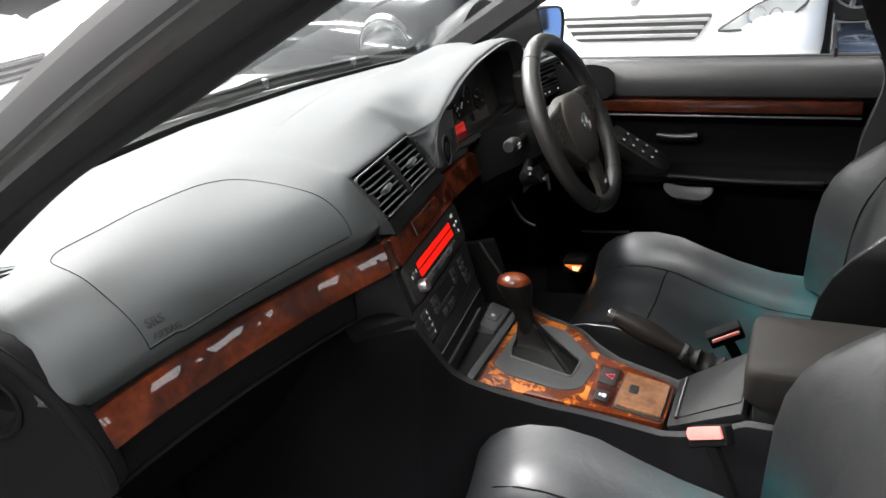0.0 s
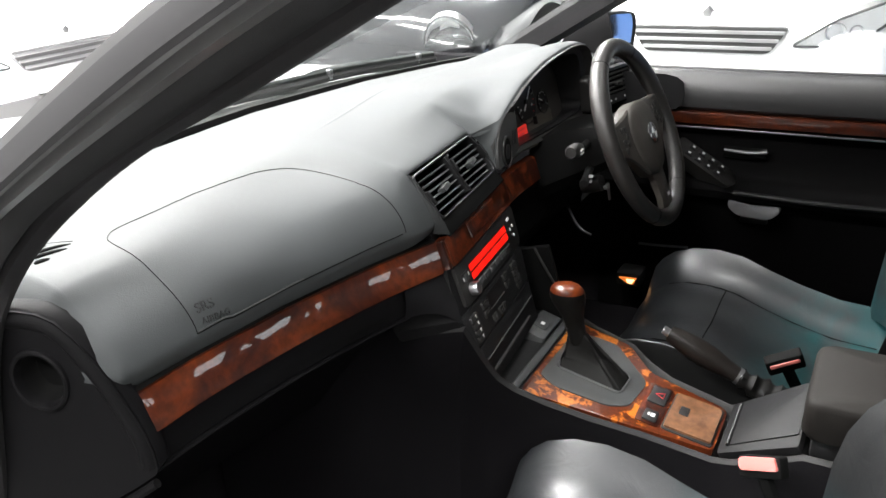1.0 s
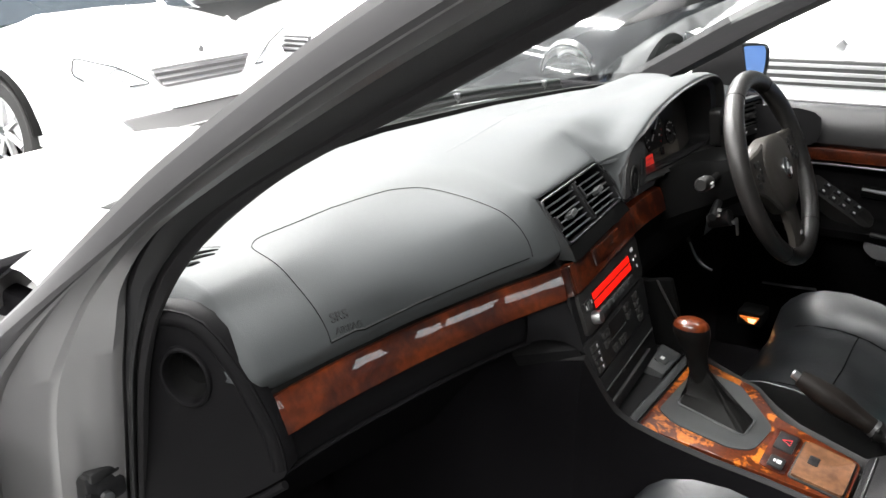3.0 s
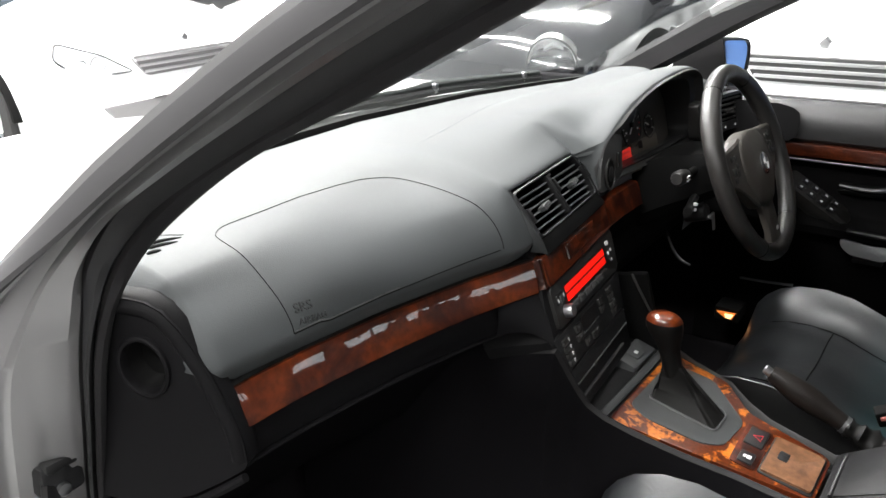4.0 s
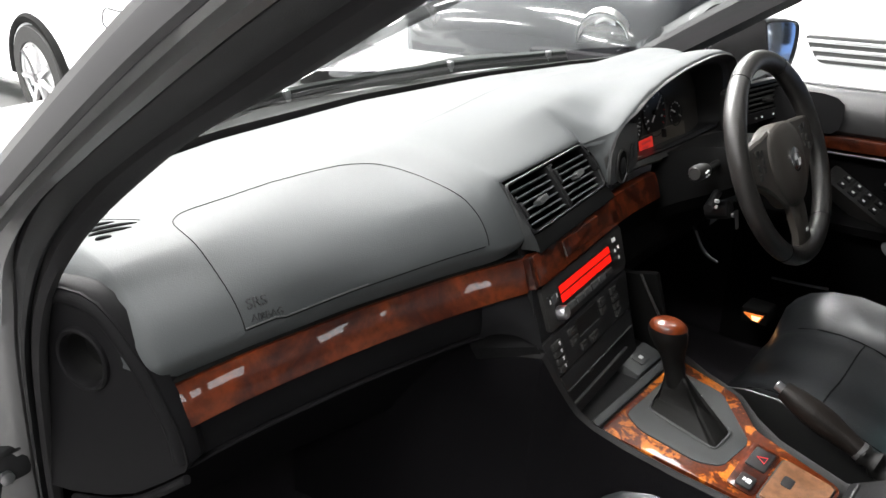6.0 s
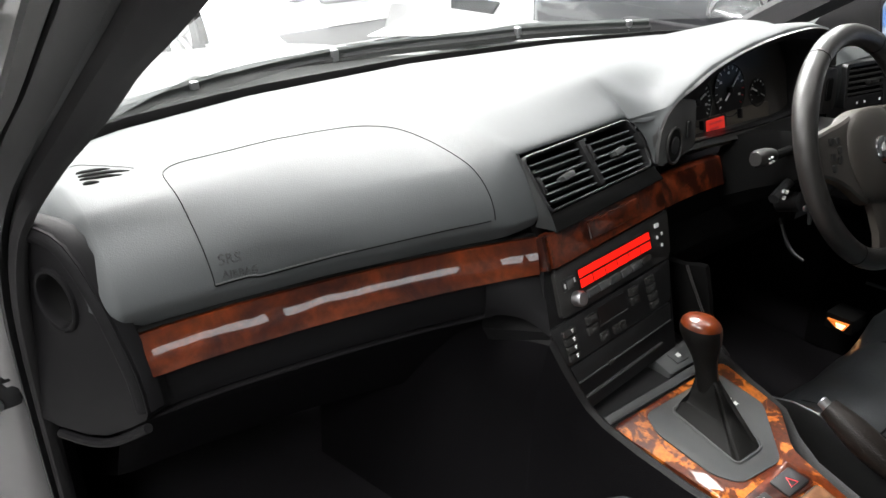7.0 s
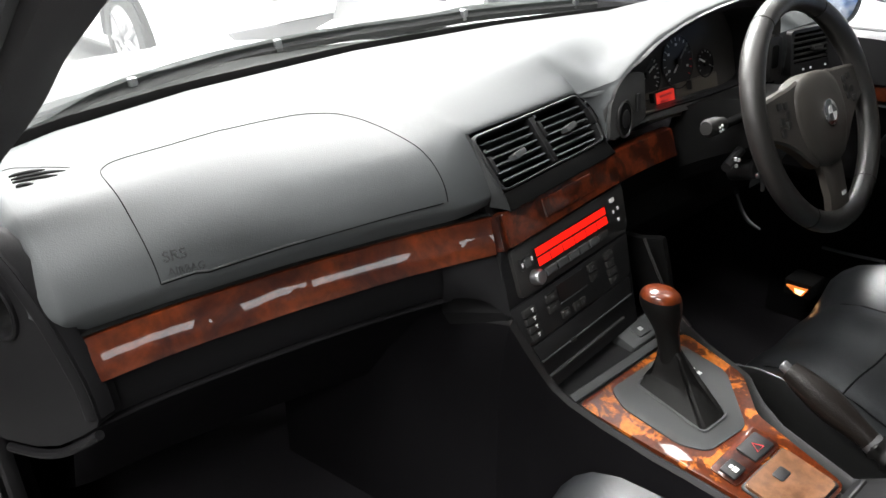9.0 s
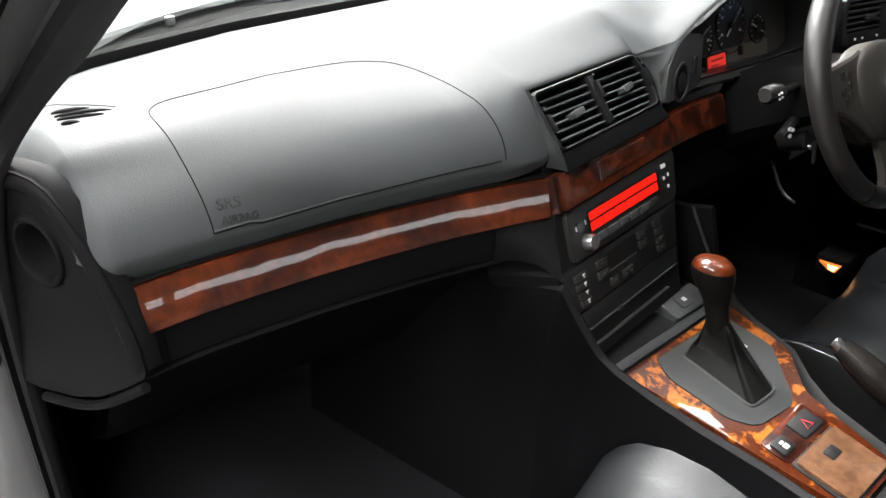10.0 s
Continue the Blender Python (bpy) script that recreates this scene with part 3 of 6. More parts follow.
swept("pillar_trim", [(0.66, -0.62, 1.25), (0.70, -0.66, 1.05), (0.735, -0.73, 0.86), (0.745, -0.70, 0.7), (0.745, -0.68, 0.45), (0.745, -0.68, 0.26)],
      [(-0.03, -0.04), (0.03, -0.05), (0.04, 0.04), (-0.02, 0.04)], FABRIC, shell, "dark fabric centre pillar trim")


def wiper(pts, arm):
    w = thing("windscreen_wiper", pts[0], "black windscreen wiper parked on the glass", "wiper", "wipers")
    bar("blade", pts, 0.0075, RUBBER, w, "", 6, 14, 1.3)
    bar("blade_holder", [Vector(p) + Vector((0, 0.004, 0.013)) for p in pts], 0.0065, WIPER, w, "grey-green blade holder", 6, 14)
    bar("arm", arm, [0.012, 0.010, 0.007], WIPER, w, "grey-green painted arm", 6, 10, 1.5)
    m0, m1 = Vector(pts[0]).lerp(Vector(pts[1]), 0.75), Vector(pts[2]).lerp(Vector(pts[1]), 0.2)
    for q in (m0, m1):
        box("clip", q + Vector((-0.007, -0.006, -0.002)), q + Vector((0.007, 0.009, 0.019)), STEEL, w, 0.003)
    c = Vector(arm[0])
    box("pivot", c - Vector((0.02, 0.02, 0.012)), c + Vector((0.02, 0.02, 0.014)), GREY, w, 0.006)


wiper([(-0.54, 0.468, 0.921), (-0.30, 0.522, 0.936), (-0.05, 0.538, 0.940), (0.18, 0.520, 0.934)], [(-0.40, 0.535, 0.922), (-0.28, 0.55, 0.940), (-0.10, 0.548, 0.950)])
wiper([(0.12, 0.530, 0.934), (0.34, 0.480, 0.934), (0.56, 0.395, 0.928)], [(0.20, 0.545, 0.928), (0.30, 0.515, 0.942), (0.42, 0.465, 0.944)])

# ---- dashboard ----
dash = thing("dashboard", (0.02, 0.2, 0.7), "dark grey soft-touch dashboard with burr walnut trim", "dashboard")
LIP = ((-0.66, 0.128, 0.8035), (-0.62, 0.110, 0.8035), (-0.52, 0.100, 0.8035), (-0.39, 0.0815, 0.8035), (-0.25, 0.0495, 0.8035), (-0.18, 0.029, 0.8035), (-0.125, 0.014, 0.8035))
HOOD = ((0.118, 0.0775, 0.8925), (0.13, 0.0615, 0.8925), (0.145, 0.047, 0.898), (0.157, 0.040, 0.906), (0.17, 0.0355, 0.9165), (0.20, 0.03, 0.938), (0.25, 0.03, 0.958), (0.34, 0.03, 0.977), (0.45, 0.03, 0.986), (0.53, 0.03, 0.984), (0.58, 0.03, 0.971), (0.602, 0.03, 0.95), (0.62, 0.032, 0.915))


def mixed(a, b, t):
    return [(p[0] + (q[0] - p[0]) * t, p[1] + (q[1] - p[1]) * t) for p, q in zip(a, b)]


def profile(x):
    """The dash top in section at x, from the windscreen to its rear lip."""
    by, bz = interp(x, BASE)
    ly, lz = interp(x, LIP)
    low = 0.0075 * max(0.0, min(1.0, (-0.38 - x) / 0.14))
    face = [(by, bz), (by - 0.11, bz + 0.006), (0.235, 0.9315 - low), (0.178, 0.920 - 0.6 * low), (ly + 0.040, 0.894), (ly + 0.003, 0.862), (ly - 0.011, 0.830), (ly + 0.001, lz)]
    vy, vz = 0.052 + 0.115 * (x + 0.127), 0.897 - 0.02 * (x + 0.127)
    flat = [(by, bz), (by - 0.11, bz + 0.008), (0.25, 0.938), (0.16, 0.930), (vy + 0.04, 0.915), (vy, vz), (vy - 0.042, vz - 0.068), (vy - 0.036, vz - 0.084)]
    if x < -0.128:
        t = max(0.0, min(1.0, (x + 0.21) / 0.075))
        return mixed(face, flat, t * t * (3 - 2 * t))
    # the instrument hood swells out of the flat top well before its own edge begins
    e = max(0.0, min(1.0, (x + 0.04) / 0.36))
    swell = 0.047 * e * e * (3 - 2 * e)
    hx = max(x, 0.1175)
    hy, hz = interp(hx, HOOD)
    top_ = [(by, bz), (by - 0.11, bz + 0.008), (0.25, 0.938 + 0.30 * swell), (0.16, 0.930 + 0.58 * swell)]
    if x < 0.1175:
        return top_ + [(vy + 0.04, 0.915 + 0.35 * swell), (vy, vz), (vy + 0.05, vz - 0.02), (vy + 0.06, vz - 0.084)]
    t = min(1.0, (x - 0.1175) / 0.09)
    t = t * t * (3 - 2 * t)
    k = hz - 0.935
    near = [(hy + 0.042 + 0.018 * t, (0.915 + 0.35 * swell) * (1 - t) + (0.935 + k * 0.88) * t), (hy + 0.002 + 0.023 * t, hz), (hy + 0.001 + 0.004 * t, hz - 0.003 + 0.002 * t), (hy, hz - 0.006)]
    return top_ + near


def pad_point(x, y=None, z=None, off=0.0):
    """A place on the dash top at x, found by its y (on top) or z (on the face), off metres above the skin."""
    P = smooth_line([(0, *q) for q in profile(x)], 120)
    i = min(range(8, 112), key=lambda k: abs((P[k].y - y) if z is None else (P[k].z - z)) + (0 if z is None or k > 45 else 1))
    t = (P[i + 1] - P[i - 1]).normalized()
    return Vector((x, P[i].y, P[i].z)) + Vector((0, t.z, -t.y)) * off


def snap(p, off=0.0003):
    """The place on the dash top nearest to p, off metres above the skin."""
    P = smooth_line([(0, *q) for q in profile(p.x)], 600)
    i = min(range(3, 597), key=lambda k: (P[k].y - p.y) ** 2 + (P[k].z - p.z) ** 2)
    t = (P[i + 3] - P[i - 3]).normalized()
    return Vector((p.x, P[i].y, P[i].z)) + Vector((0, t.z, -t.y)) * off


NP = 64
xs = [-0.62, -0.60] + [-0.58 + 0.02 * i for i in range(19)] + [-0.205, -0.19, -0.175, -0.16, -0.145, -0.135, -0.129, -0.1275, -0.1] + [-0.08 + 0.04 * i for i in range(5)] + [0.10, 0.117, 0.1185, 0.124, 0.132, 0.14, 0.15, 0.16, 0.17, 0.185, 0.2, 0.22, 0.25, 0.28, 0.31, 0.35, 0.4, 0.45, 0.5, 0.54, 0.56, 0.58, 0.592, 0.602, 0.61, 0.62]
rows = [[Vector((x, p.y, p.z)) for p in station_line([(0, *q) for q in profile(x)], 9)] for x in xs]
end = rows[0]
for dx, k in ((-0.003, 0.0008), (-0.007, 0.003), (-0.012, 0.008), (-0.019, 0.014), (-0.026, 0.03)):
    flank = []
    for i, p in enumerate(end):
        t = (end[min(NP - 1, i + 1)] - end[max(0, i - 1)]).normalized()
        flank.append(p + Vector((dx, 0, 0)) - Vector((0, t.z, -t.y)) * k)
    rows.insert(0, flank)
bm = bm_new()
add_grid(bm, rows)
part("top_pad", bm, VINYL, dash, "grey grained soft dashboard top", 50)

bm = bm_new()
add_grid(bm, [[Vector((x, y, z)) for y, z in ((interp(x, BASE)[0], 0.93), (0.16, 0.922), (0.06, 0.912), (0.03, 0.90), (0.022, 0.87), (0.025, 0.82), (0.05, 0.6))] for x in (0.612, 0.66, 0.70, 0.78)])
part("end_pad", bm, VINYL, dash)

# passenger airbag lid: a fine open joint in the skin, and its moulded words
seam = [pad_point(-0.527, z=0.832), pad_point(-0.527, z=0.86), pad_point(-0.526, z=0.888), pad_point(-0.525, z=0.905), pad_point(-0.524, y=0.20), pad_point(-0.518, y=0.222), pad_point(-0.50, y=0.232),
        pad_point(-0.44, y=0.229), pad_point(-0.36, y=0.222), pad_point(-0.28, y=0.213), pad_point(-0.245, y=0.203), pad_point(-0.222, y=0.185), pad_point(-0.206, y=0.155), pad_point(-0.195, z=0.900), pad_point(-0.190, z=0.88), pad_point(-0.190, z=0.855), pad_point(-0.192, z=0.834)]
bar("airbag_joint", [snap(p) for p in smooth_line(seam, 90)], 0.00055, DARK, dash, "fine dark joint round the airbag lid", 6)
low = [pad_point(-0.527 + 0.0122 * i, z=0.831, off=0.001) for i in range(28)]
bar("airbag_lower_joint", low, 0.0007, DARK, dash, "", 6)
bar("airbag_lid_edge", [p + Vector((0, -0.001, 0.0025)) for p in low[:14]], 0.0009, GREY, dash, "", 6)
def emboss(text, zz, size):
    """Words moulded into the dash face, following its curve."""
    q0, q1, q2 = pad_point(-0.517, z=zz), pad_point(-0.483, z=zz), pad_point(-0.517, z=zz - 0.006)
    fr = Frame(q0, q1 - q0, q2 - q0)
    # the darker vinyl paints in the shading of the raised letters
    ob = lettering("airbag_word", text, fr, 0.0, 0.004, size, 0.0012, VINYL_SHADED, dash, "moulded airbag word")
    for v in ob.data.vertices:
        v.co = snap(v.co, 0.0012 if (v.co - fr.o).dot(fr.n) > 0 else -0.0008)


for word, zz, size in (("SRS", 0.8535, 0.0165), ("AIRBAG", 0.8410, 0.0112)):
    emboss(word, zz, size)

bar("pad_crease", [snap(Vector((-0.21 + 0.0098 * k, 0.226 + 0.0016 * k, 0.935)), -0.0112) for k in range(50)], [0.0106 + 0.0014 * min(1, k / 22) for k in range(50)], VINYL, dash, "soft moulded crease", 24)

# demister grille in the top corner: dark slots let into the pad, under a fine moulded line
sv = thing("demister_grille", pad_point(-0.59, y=0.25), "black slotted demister grille in the dash corner", "air vent")
for x0, y0, x1, y1 in ((-0.594, 0.293, -0.561, 0.272), (-0.597, 0.273, -0.547, 0.247), (-0.600, 0.255, -0.558, 0.239), (-0.602, 0.236, -0.585, 0.233)):
    line = [snap(Vector((x0 + (x1 - x0) * k / 7, y0 + (y1 - y0) * k / 7, 0.922)), -0.0004) for k in range(8)]
    bar("slot", line, [0.0022, 0.0034, 0.0036, 0.0036, 0.0034, 0.0030, 0.0023, 0.0011], DARK, sv, "dark air slot", 8)
bar("moulded_line", [snap(p) for p in smooth_line([(-0.592, 0.331, 0.92), (-0.583, 0.329, 0.92), (-0.565, 0.295, 0.92), (-0.541, 0.251, 0.922)], 20)], 0.0007, GREY, sv, "fine moulded line", 6)

TRIM = ((-0.646, 0.13), (-0.638, 0.117), (-0.630, 0.107), (-0.618, 0.1015), (-0.57, 0.0995), (-0.52, 0.0955), (-0.46, 0.0875), (-0.39, 0.0765), (-0.32, 0.062), (-0.25, 0.045), (-0.19, 0.0265), (-0.155, 0.0145), (-0.134, 0.007))


def strip(name, pts, z0, z1, back, mat, parent, bulge=0.0, label="", n=60, slant=0.0):
    """A curved moulding of height z0 to z1 along plan points, brought out at its foot."""
    P = smooth_line([(x, y, 0) for x, y in pts], n)
    rows = []
    for i, p in enumerate(P):
        t = (P[min(n - 1, i + 1)] - P[max(0, i - 1)]).normalized()
        out = Vector((t.y, -t.x, 0))
        sl = slant * max(0.0, 1 - (p.x - P[0].x) / 0.06)
        rows.append([Vector((p.x + sl * (z1 - z) / (z1 - z0), p.y, 0)) + out * o + Vector((0, 0, z)) for o, z in
                     [(-0.015, z1), (-0.003, z1), (0.0, z1 - 0.0015)] + [(back * f + bulge * 4 * f * (1 - f), z1 - 0.0015 - (z1 - z0 - 0.0035) * f) for f in [k / 10 for k in range(1, 10)]] + [(back, z0 + 0.002), (back - 0.003, z0), (-0.015, z0)]])
    bm = bm_new()
    vs = add_grid(bm, rows, close=True)
    bm.faces.new(vs[0])
    bm.faces.new(vs[-1])
    return part(name, bm, mat, parent, label)


strip("trim_strip", TRIM[2:], 0.752, 0.80, 0.0155, WOOD, dash, 0.0015, "dark lacquered burr walnut trim strip", slant=0.012)
# dark strip standing for the shade under the pad's lip
strip("shadow_gap", TRIM[2:], 0.80, 0.8035, -0.004, DARK, dash)
UNDER = TRIM[2:-2]
strip("under_trim", UNDER, 0.700, 0.7515, -0.002, PANEL, dash, 0.003, "moulding under the walnut, shade put into its colour")
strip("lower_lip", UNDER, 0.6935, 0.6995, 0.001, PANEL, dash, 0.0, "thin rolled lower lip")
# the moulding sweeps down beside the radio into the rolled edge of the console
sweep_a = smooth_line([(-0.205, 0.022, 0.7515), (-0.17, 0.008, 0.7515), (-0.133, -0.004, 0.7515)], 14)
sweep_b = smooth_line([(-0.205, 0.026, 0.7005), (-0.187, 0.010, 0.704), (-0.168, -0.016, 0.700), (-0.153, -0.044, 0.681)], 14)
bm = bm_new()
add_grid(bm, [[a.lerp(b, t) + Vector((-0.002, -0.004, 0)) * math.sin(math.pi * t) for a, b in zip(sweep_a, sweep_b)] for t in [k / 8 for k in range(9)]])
part("under_sweep", bm, PANEL, dash, "moulding curving down to the console, shade put into its colour", 60)
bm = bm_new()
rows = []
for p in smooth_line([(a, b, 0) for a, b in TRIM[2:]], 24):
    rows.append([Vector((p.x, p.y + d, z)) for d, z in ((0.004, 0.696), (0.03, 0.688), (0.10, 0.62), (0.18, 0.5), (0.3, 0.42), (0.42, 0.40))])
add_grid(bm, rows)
part("glove_box", bm, FOOTWELL_SHADE, dash, "glove box and knee panel darkened with footwell shade")

# end panel in the doorway with its round recess
EP = Frame((-0.630, 0.095, 0.80), (-0.42, 1.0, 0.0), (0, 0, -1))
EP.n = EP.n * -1
EDGE = [(0.15, -0.106), (0.12, -0.108), (0.095, -0.108), (0.075, -0.105), (0.057, -0.096), (0.040, -0.077), (0.024, -0.051), (0.012, -0.028), (0.004, -0.008), (-0.005, 0.016), (-0.012, 0.038), (-0.016, 0.06), (-0.017, 0.082)]
FOOT = [(-0.012, 0.092), (0.02, 0.114), (0.06, 0.138), (0.1, 0.151), (0.15, 0.157)]
EPO = EDGE + FOOT + [(0.185, 0.155), (0.175, 0.05)]
HC, HR = (0.089, -0.028), 0.030
bm = bm_new()
outer = [bm.verts.new(EP.p(a, b, 0.0)) for a, b in EPO]
hole = [bm.verts.new(EP.p(HC[0] + 0.83 * HR * math.cos(2 * math.pi * k / 36), HC[1] + HR * math.sin(2 * math.pi * k / 36), 0.0)) for k in range(36)]
edges = [bm.edges.new((loop[k], loop[(k + 1) % len(loop)])) for loop in (outer, hole) for k in range(len(loop))]
bmesh.ops.triangle_fill(bm, edges=edges, use_beauty=True)
back = [bm.verts.new(EP.p(a, b, -0.03)) for a, b in EPO]
for k in range(len(EPO)):
    q = (k + 1) % len(EPO)
    bm.faces.new((outer[k], outer[q], back[q], back[k]))
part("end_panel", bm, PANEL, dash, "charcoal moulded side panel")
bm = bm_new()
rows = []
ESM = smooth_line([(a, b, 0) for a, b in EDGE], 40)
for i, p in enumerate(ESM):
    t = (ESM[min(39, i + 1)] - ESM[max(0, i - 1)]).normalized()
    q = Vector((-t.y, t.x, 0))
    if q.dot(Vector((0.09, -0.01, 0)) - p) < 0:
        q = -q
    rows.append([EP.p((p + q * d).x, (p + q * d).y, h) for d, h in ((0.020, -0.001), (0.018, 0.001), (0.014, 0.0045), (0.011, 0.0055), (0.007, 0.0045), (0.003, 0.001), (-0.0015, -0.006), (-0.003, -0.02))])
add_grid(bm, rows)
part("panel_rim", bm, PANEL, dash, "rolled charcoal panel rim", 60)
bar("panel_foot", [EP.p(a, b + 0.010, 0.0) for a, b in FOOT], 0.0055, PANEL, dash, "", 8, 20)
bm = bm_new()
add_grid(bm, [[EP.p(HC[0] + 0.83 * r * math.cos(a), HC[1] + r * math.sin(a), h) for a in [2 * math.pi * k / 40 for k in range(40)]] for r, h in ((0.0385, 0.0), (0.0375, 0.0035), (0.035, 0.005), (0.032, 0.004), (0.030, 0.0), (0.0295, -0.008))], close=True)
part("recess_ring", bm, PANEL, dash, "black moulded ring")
bm = bm_new()
vs = add_grid(bm, [[EP.p(HC[0] + 0.83 * r * math.cos(a), HC[1] + r * math.sin(a), h) for a in [2 * math.pi * k / 40 for k in range(40)]] for r, h in ((0.0295, -0.006), (0.0265, -0.022), (0.0235, -0.026), (0.002, -0.026))], close=True)
bm.faces.new(vs[-1])
part("recess", bm, DARK, dash, "dark round recess")

# ---- centre stack ----
ST = Frame((-0.125, 0.0, 0.80), (0.994, 0.11, 0), (0, -0.345, -1))
stack = thing("centre_stack", (0.02, -0.05, 0.6), "black centre stack with a walnut band", "console")
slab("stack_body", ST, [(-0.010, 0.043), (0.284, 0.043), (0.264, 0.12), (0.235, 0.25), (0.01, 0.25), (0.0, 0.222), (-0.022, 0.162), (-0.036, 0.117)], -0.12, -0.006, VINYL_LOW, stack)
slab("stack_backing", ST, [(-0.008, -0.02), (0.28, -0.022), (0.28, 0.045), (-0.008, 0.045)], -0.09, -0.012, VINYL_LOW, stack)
slab("trim_strip", ST, rounded([(-0.001, -0.002), (0.272, -0.004), (0.268, 0.040), (-0.001, 0.044)], 0.004), -0.02, 0.004, WOOD_STACK, stack, "dark lacquered burr walnut band", 0.003)
slab("trim_end", ST, rounded([(-0.009, -0.002), (-0.003, -0.002), (-0.003, 0.044), (-0.011, 0.044)], 0.002), -0.02, 0.002, WOOD_STACK, stack, "", 0.002)
slab("slot_lid", ST, rect(0.082, 0.005, 0.20, 0.031, 0.002), 0.0035, 0.0068, WOOD_STACK, stack, "walnut card slot lid", 0.002)

radio = thing("car_radio", ST.p(0.13, 0.11, -0.004), "black car radio with a lit red display", "radio")
slab("faceplate", ST, rounded([(0.001, 0.0465), (0.276, 0.044), (0.262, 0.113), (-0.003, 0.113)], 0.008), -0.02, 0.0, BUTTON, radio, "black satin faceplate", 0.003)
slab("display_window", ST, rect(0.043, 0.0595, 0.221, 0.089, 0.002), -0.004, 0.0008, GLOSS, radio)
slab("display", ST, rect(0.0465, 0.062, 0.2167, 0.0725), -0.004, 0.0014, RED, radio, "bright red backlit display")
for k in range(6):
    a = 0.0465 + 0.0286 * k
    slab("display_cell", ST, rect(a, 0.0755, a + 0.0262, 0.0865), -0.004, 0.0014, RED, radio, "bright red backlit cell")
for k in range(6):
    a = 0.055 + 0.0262 * k
    slab("preset_button", ST, rect(a, 0.0935, a + 0.023, 0.104, 0.002), -0.002, 0.004, GREY if k < 5 else BUTTON, radio, "dark grey key", 0.0012)
dome("volume_knob", ST, 0.032, 0.096, [(0.0105, -0.002), (0.0105, 0.010), (0.009, 0.013), (0.003, 0.0135)], STEEL, radio, "silver-grey volume knob", 20)
slab("rocker", ST, rect(0.010, 0.064, 0.036, 0.080, 0.002), -0.002, 0.003, BLACK, radio, "", 0.001)
slab("rocker_cap", ST, rect(0.017, 0.066, 0.029, 0.078, 0.002), 0.002, 0.0048, GREY, radio, "", 0.001)
for a, b in ((0.0125, 0.072), (0.0335, 0.070)):
    slab("rocker_mark", ST, rect(a - 0.0015, b - 0.003, a + 0.0015, b + 0.003), 0.003, 0.0034, PRINT, radio)
slab("side_mark", ST, rect(0.234, 0.056, 0.246, 0.062, 0.001), -0.001, 0.001, PRINT, radio)
for a, b in ((0.235, 0.074), (0.248, 0.072), (0.243, 0.088)):
    slab("side_mark", ST, rect(a, b, a + 0.004, b + 0.005, 0.001), -0.001, 0.001, PRINT, radio)

clim = thing("climate_panel", ST.p(0.1, 0.2, -0.004), "black heater control panel with rows of keys", "control panel")
slab("faceplate", ST, rounded([(-0.031, 0.1185), (0.258, 0.117), (0.240, 0.1765), (-0.010, 0.1765), (-0.020, 0.152)], 0.005), -0.02, -0.001, BLACK, clim, "", 0.002)
slab("pocket_lid", ST, rounded([(-0.008, 0.179), (0.238, 0.179), (0.231, 0.204), (0.001, 0.204)], 0.004), -0.02, -0.001, BLACK, clim, "", 0.002)
slab("pocket_edge", ST, rect(0.001, 0.2035, 0.229, 0.2052), -0.002, 0.0012, GREY, clim)
slab("pocket_catch", ST, rect(0.066, 0.2025, 0.078, 0.2075, 0.001), -0.002, 0.0026, BUTTON, clim, "", 0.0008)
slab("tray_rail", ST, rect(0.006, 0.229, 0.200, 0.2315), -0.008, -0.001, VINYL_MID, clim)
slab("clock_window", ST, rect(0.069, 0.124, 0.134, 0.1485, 0.002), -0.003, 0.0, GLOSS, clim)
slab("window_edge", ST, rect(0.069, 0.1495, 0.134, 0.151), -0.003, 0.0006, GREY, clim)
for k in range(4):
    b = 0.1275 + 0.0115 * k
    slab("key", ST, rect(-0.011 + 0.001 * k, b, 0.015, b + 0.0095, 0.002), -0.002, 0.0035, BUTTON, clim, "", 0.0012)
    for a, d, w in ((0.004, 0.0015, 0.0045), (0.0055, 0.0045, 0.0022)):
        slab("key_mark", ST, rect(a, b + d, a + w, b + d + 0.002), 0.003, 0.0039, PRINT, clim)
    b = 0.1235 + 0.0125 * k
    slab("key", ST, rect(0.186, b, 0.207, b + 0.0105, 0.002), -0.002, 0.003, BUTTON, clim, "", 0.001)
    slab("key_mark", ST, rect(0.193, b + 0.0035, 0.199, b + 0.006), 0.002, 0.0034, VINYL_MID, clim)
for a, b, w in ((0.040, 0.127, 0.023), (0.039, 0.1415, 0.023), (0.063, 0.1595, 0.018), (0.092, 0.1605, 0.013), (0.107, 0.1605, 0.013), (0.143, 0.1245, 0.020), (0.143, 0.138, 0.020)):
    slab("key", ST, rect(a, b, a + w, b + 0.0115, 0.002), -0.002, 0.003, BUTTON, clim, "", 0.001)
    slab("key_mark", ST, rect(a + w * 0.35, b + 0.004, a + w * 0.65, b + 0.0065), 0.002, 0.0034, GREY, clim)

# ---- centre vents ----
VT = Frame((-0.127, 0.047, 0.893), (1, 0.115, -0.02), (0.018, -0.04, -0.064))
vent = thing("air_vent", VT.p(0.127, 0.08, 0), "black twin centre air vent with slats", "air vent")
VO = rounded([(0.0, -0.001), (0.243, -0.005), (0.262, 0.03), (0.258, 0.074), (0.012, 0.079)], 0.012)
slab("backing", VT, VO, -0.055, -0.035, DARK, vent)
bm = bm_new()
inner = rounded([(0.007, 0.003), (0.240, -0.001), (0.256, 0.03), (0.253, 0.071), (0.017, 0.076)], 0.008)
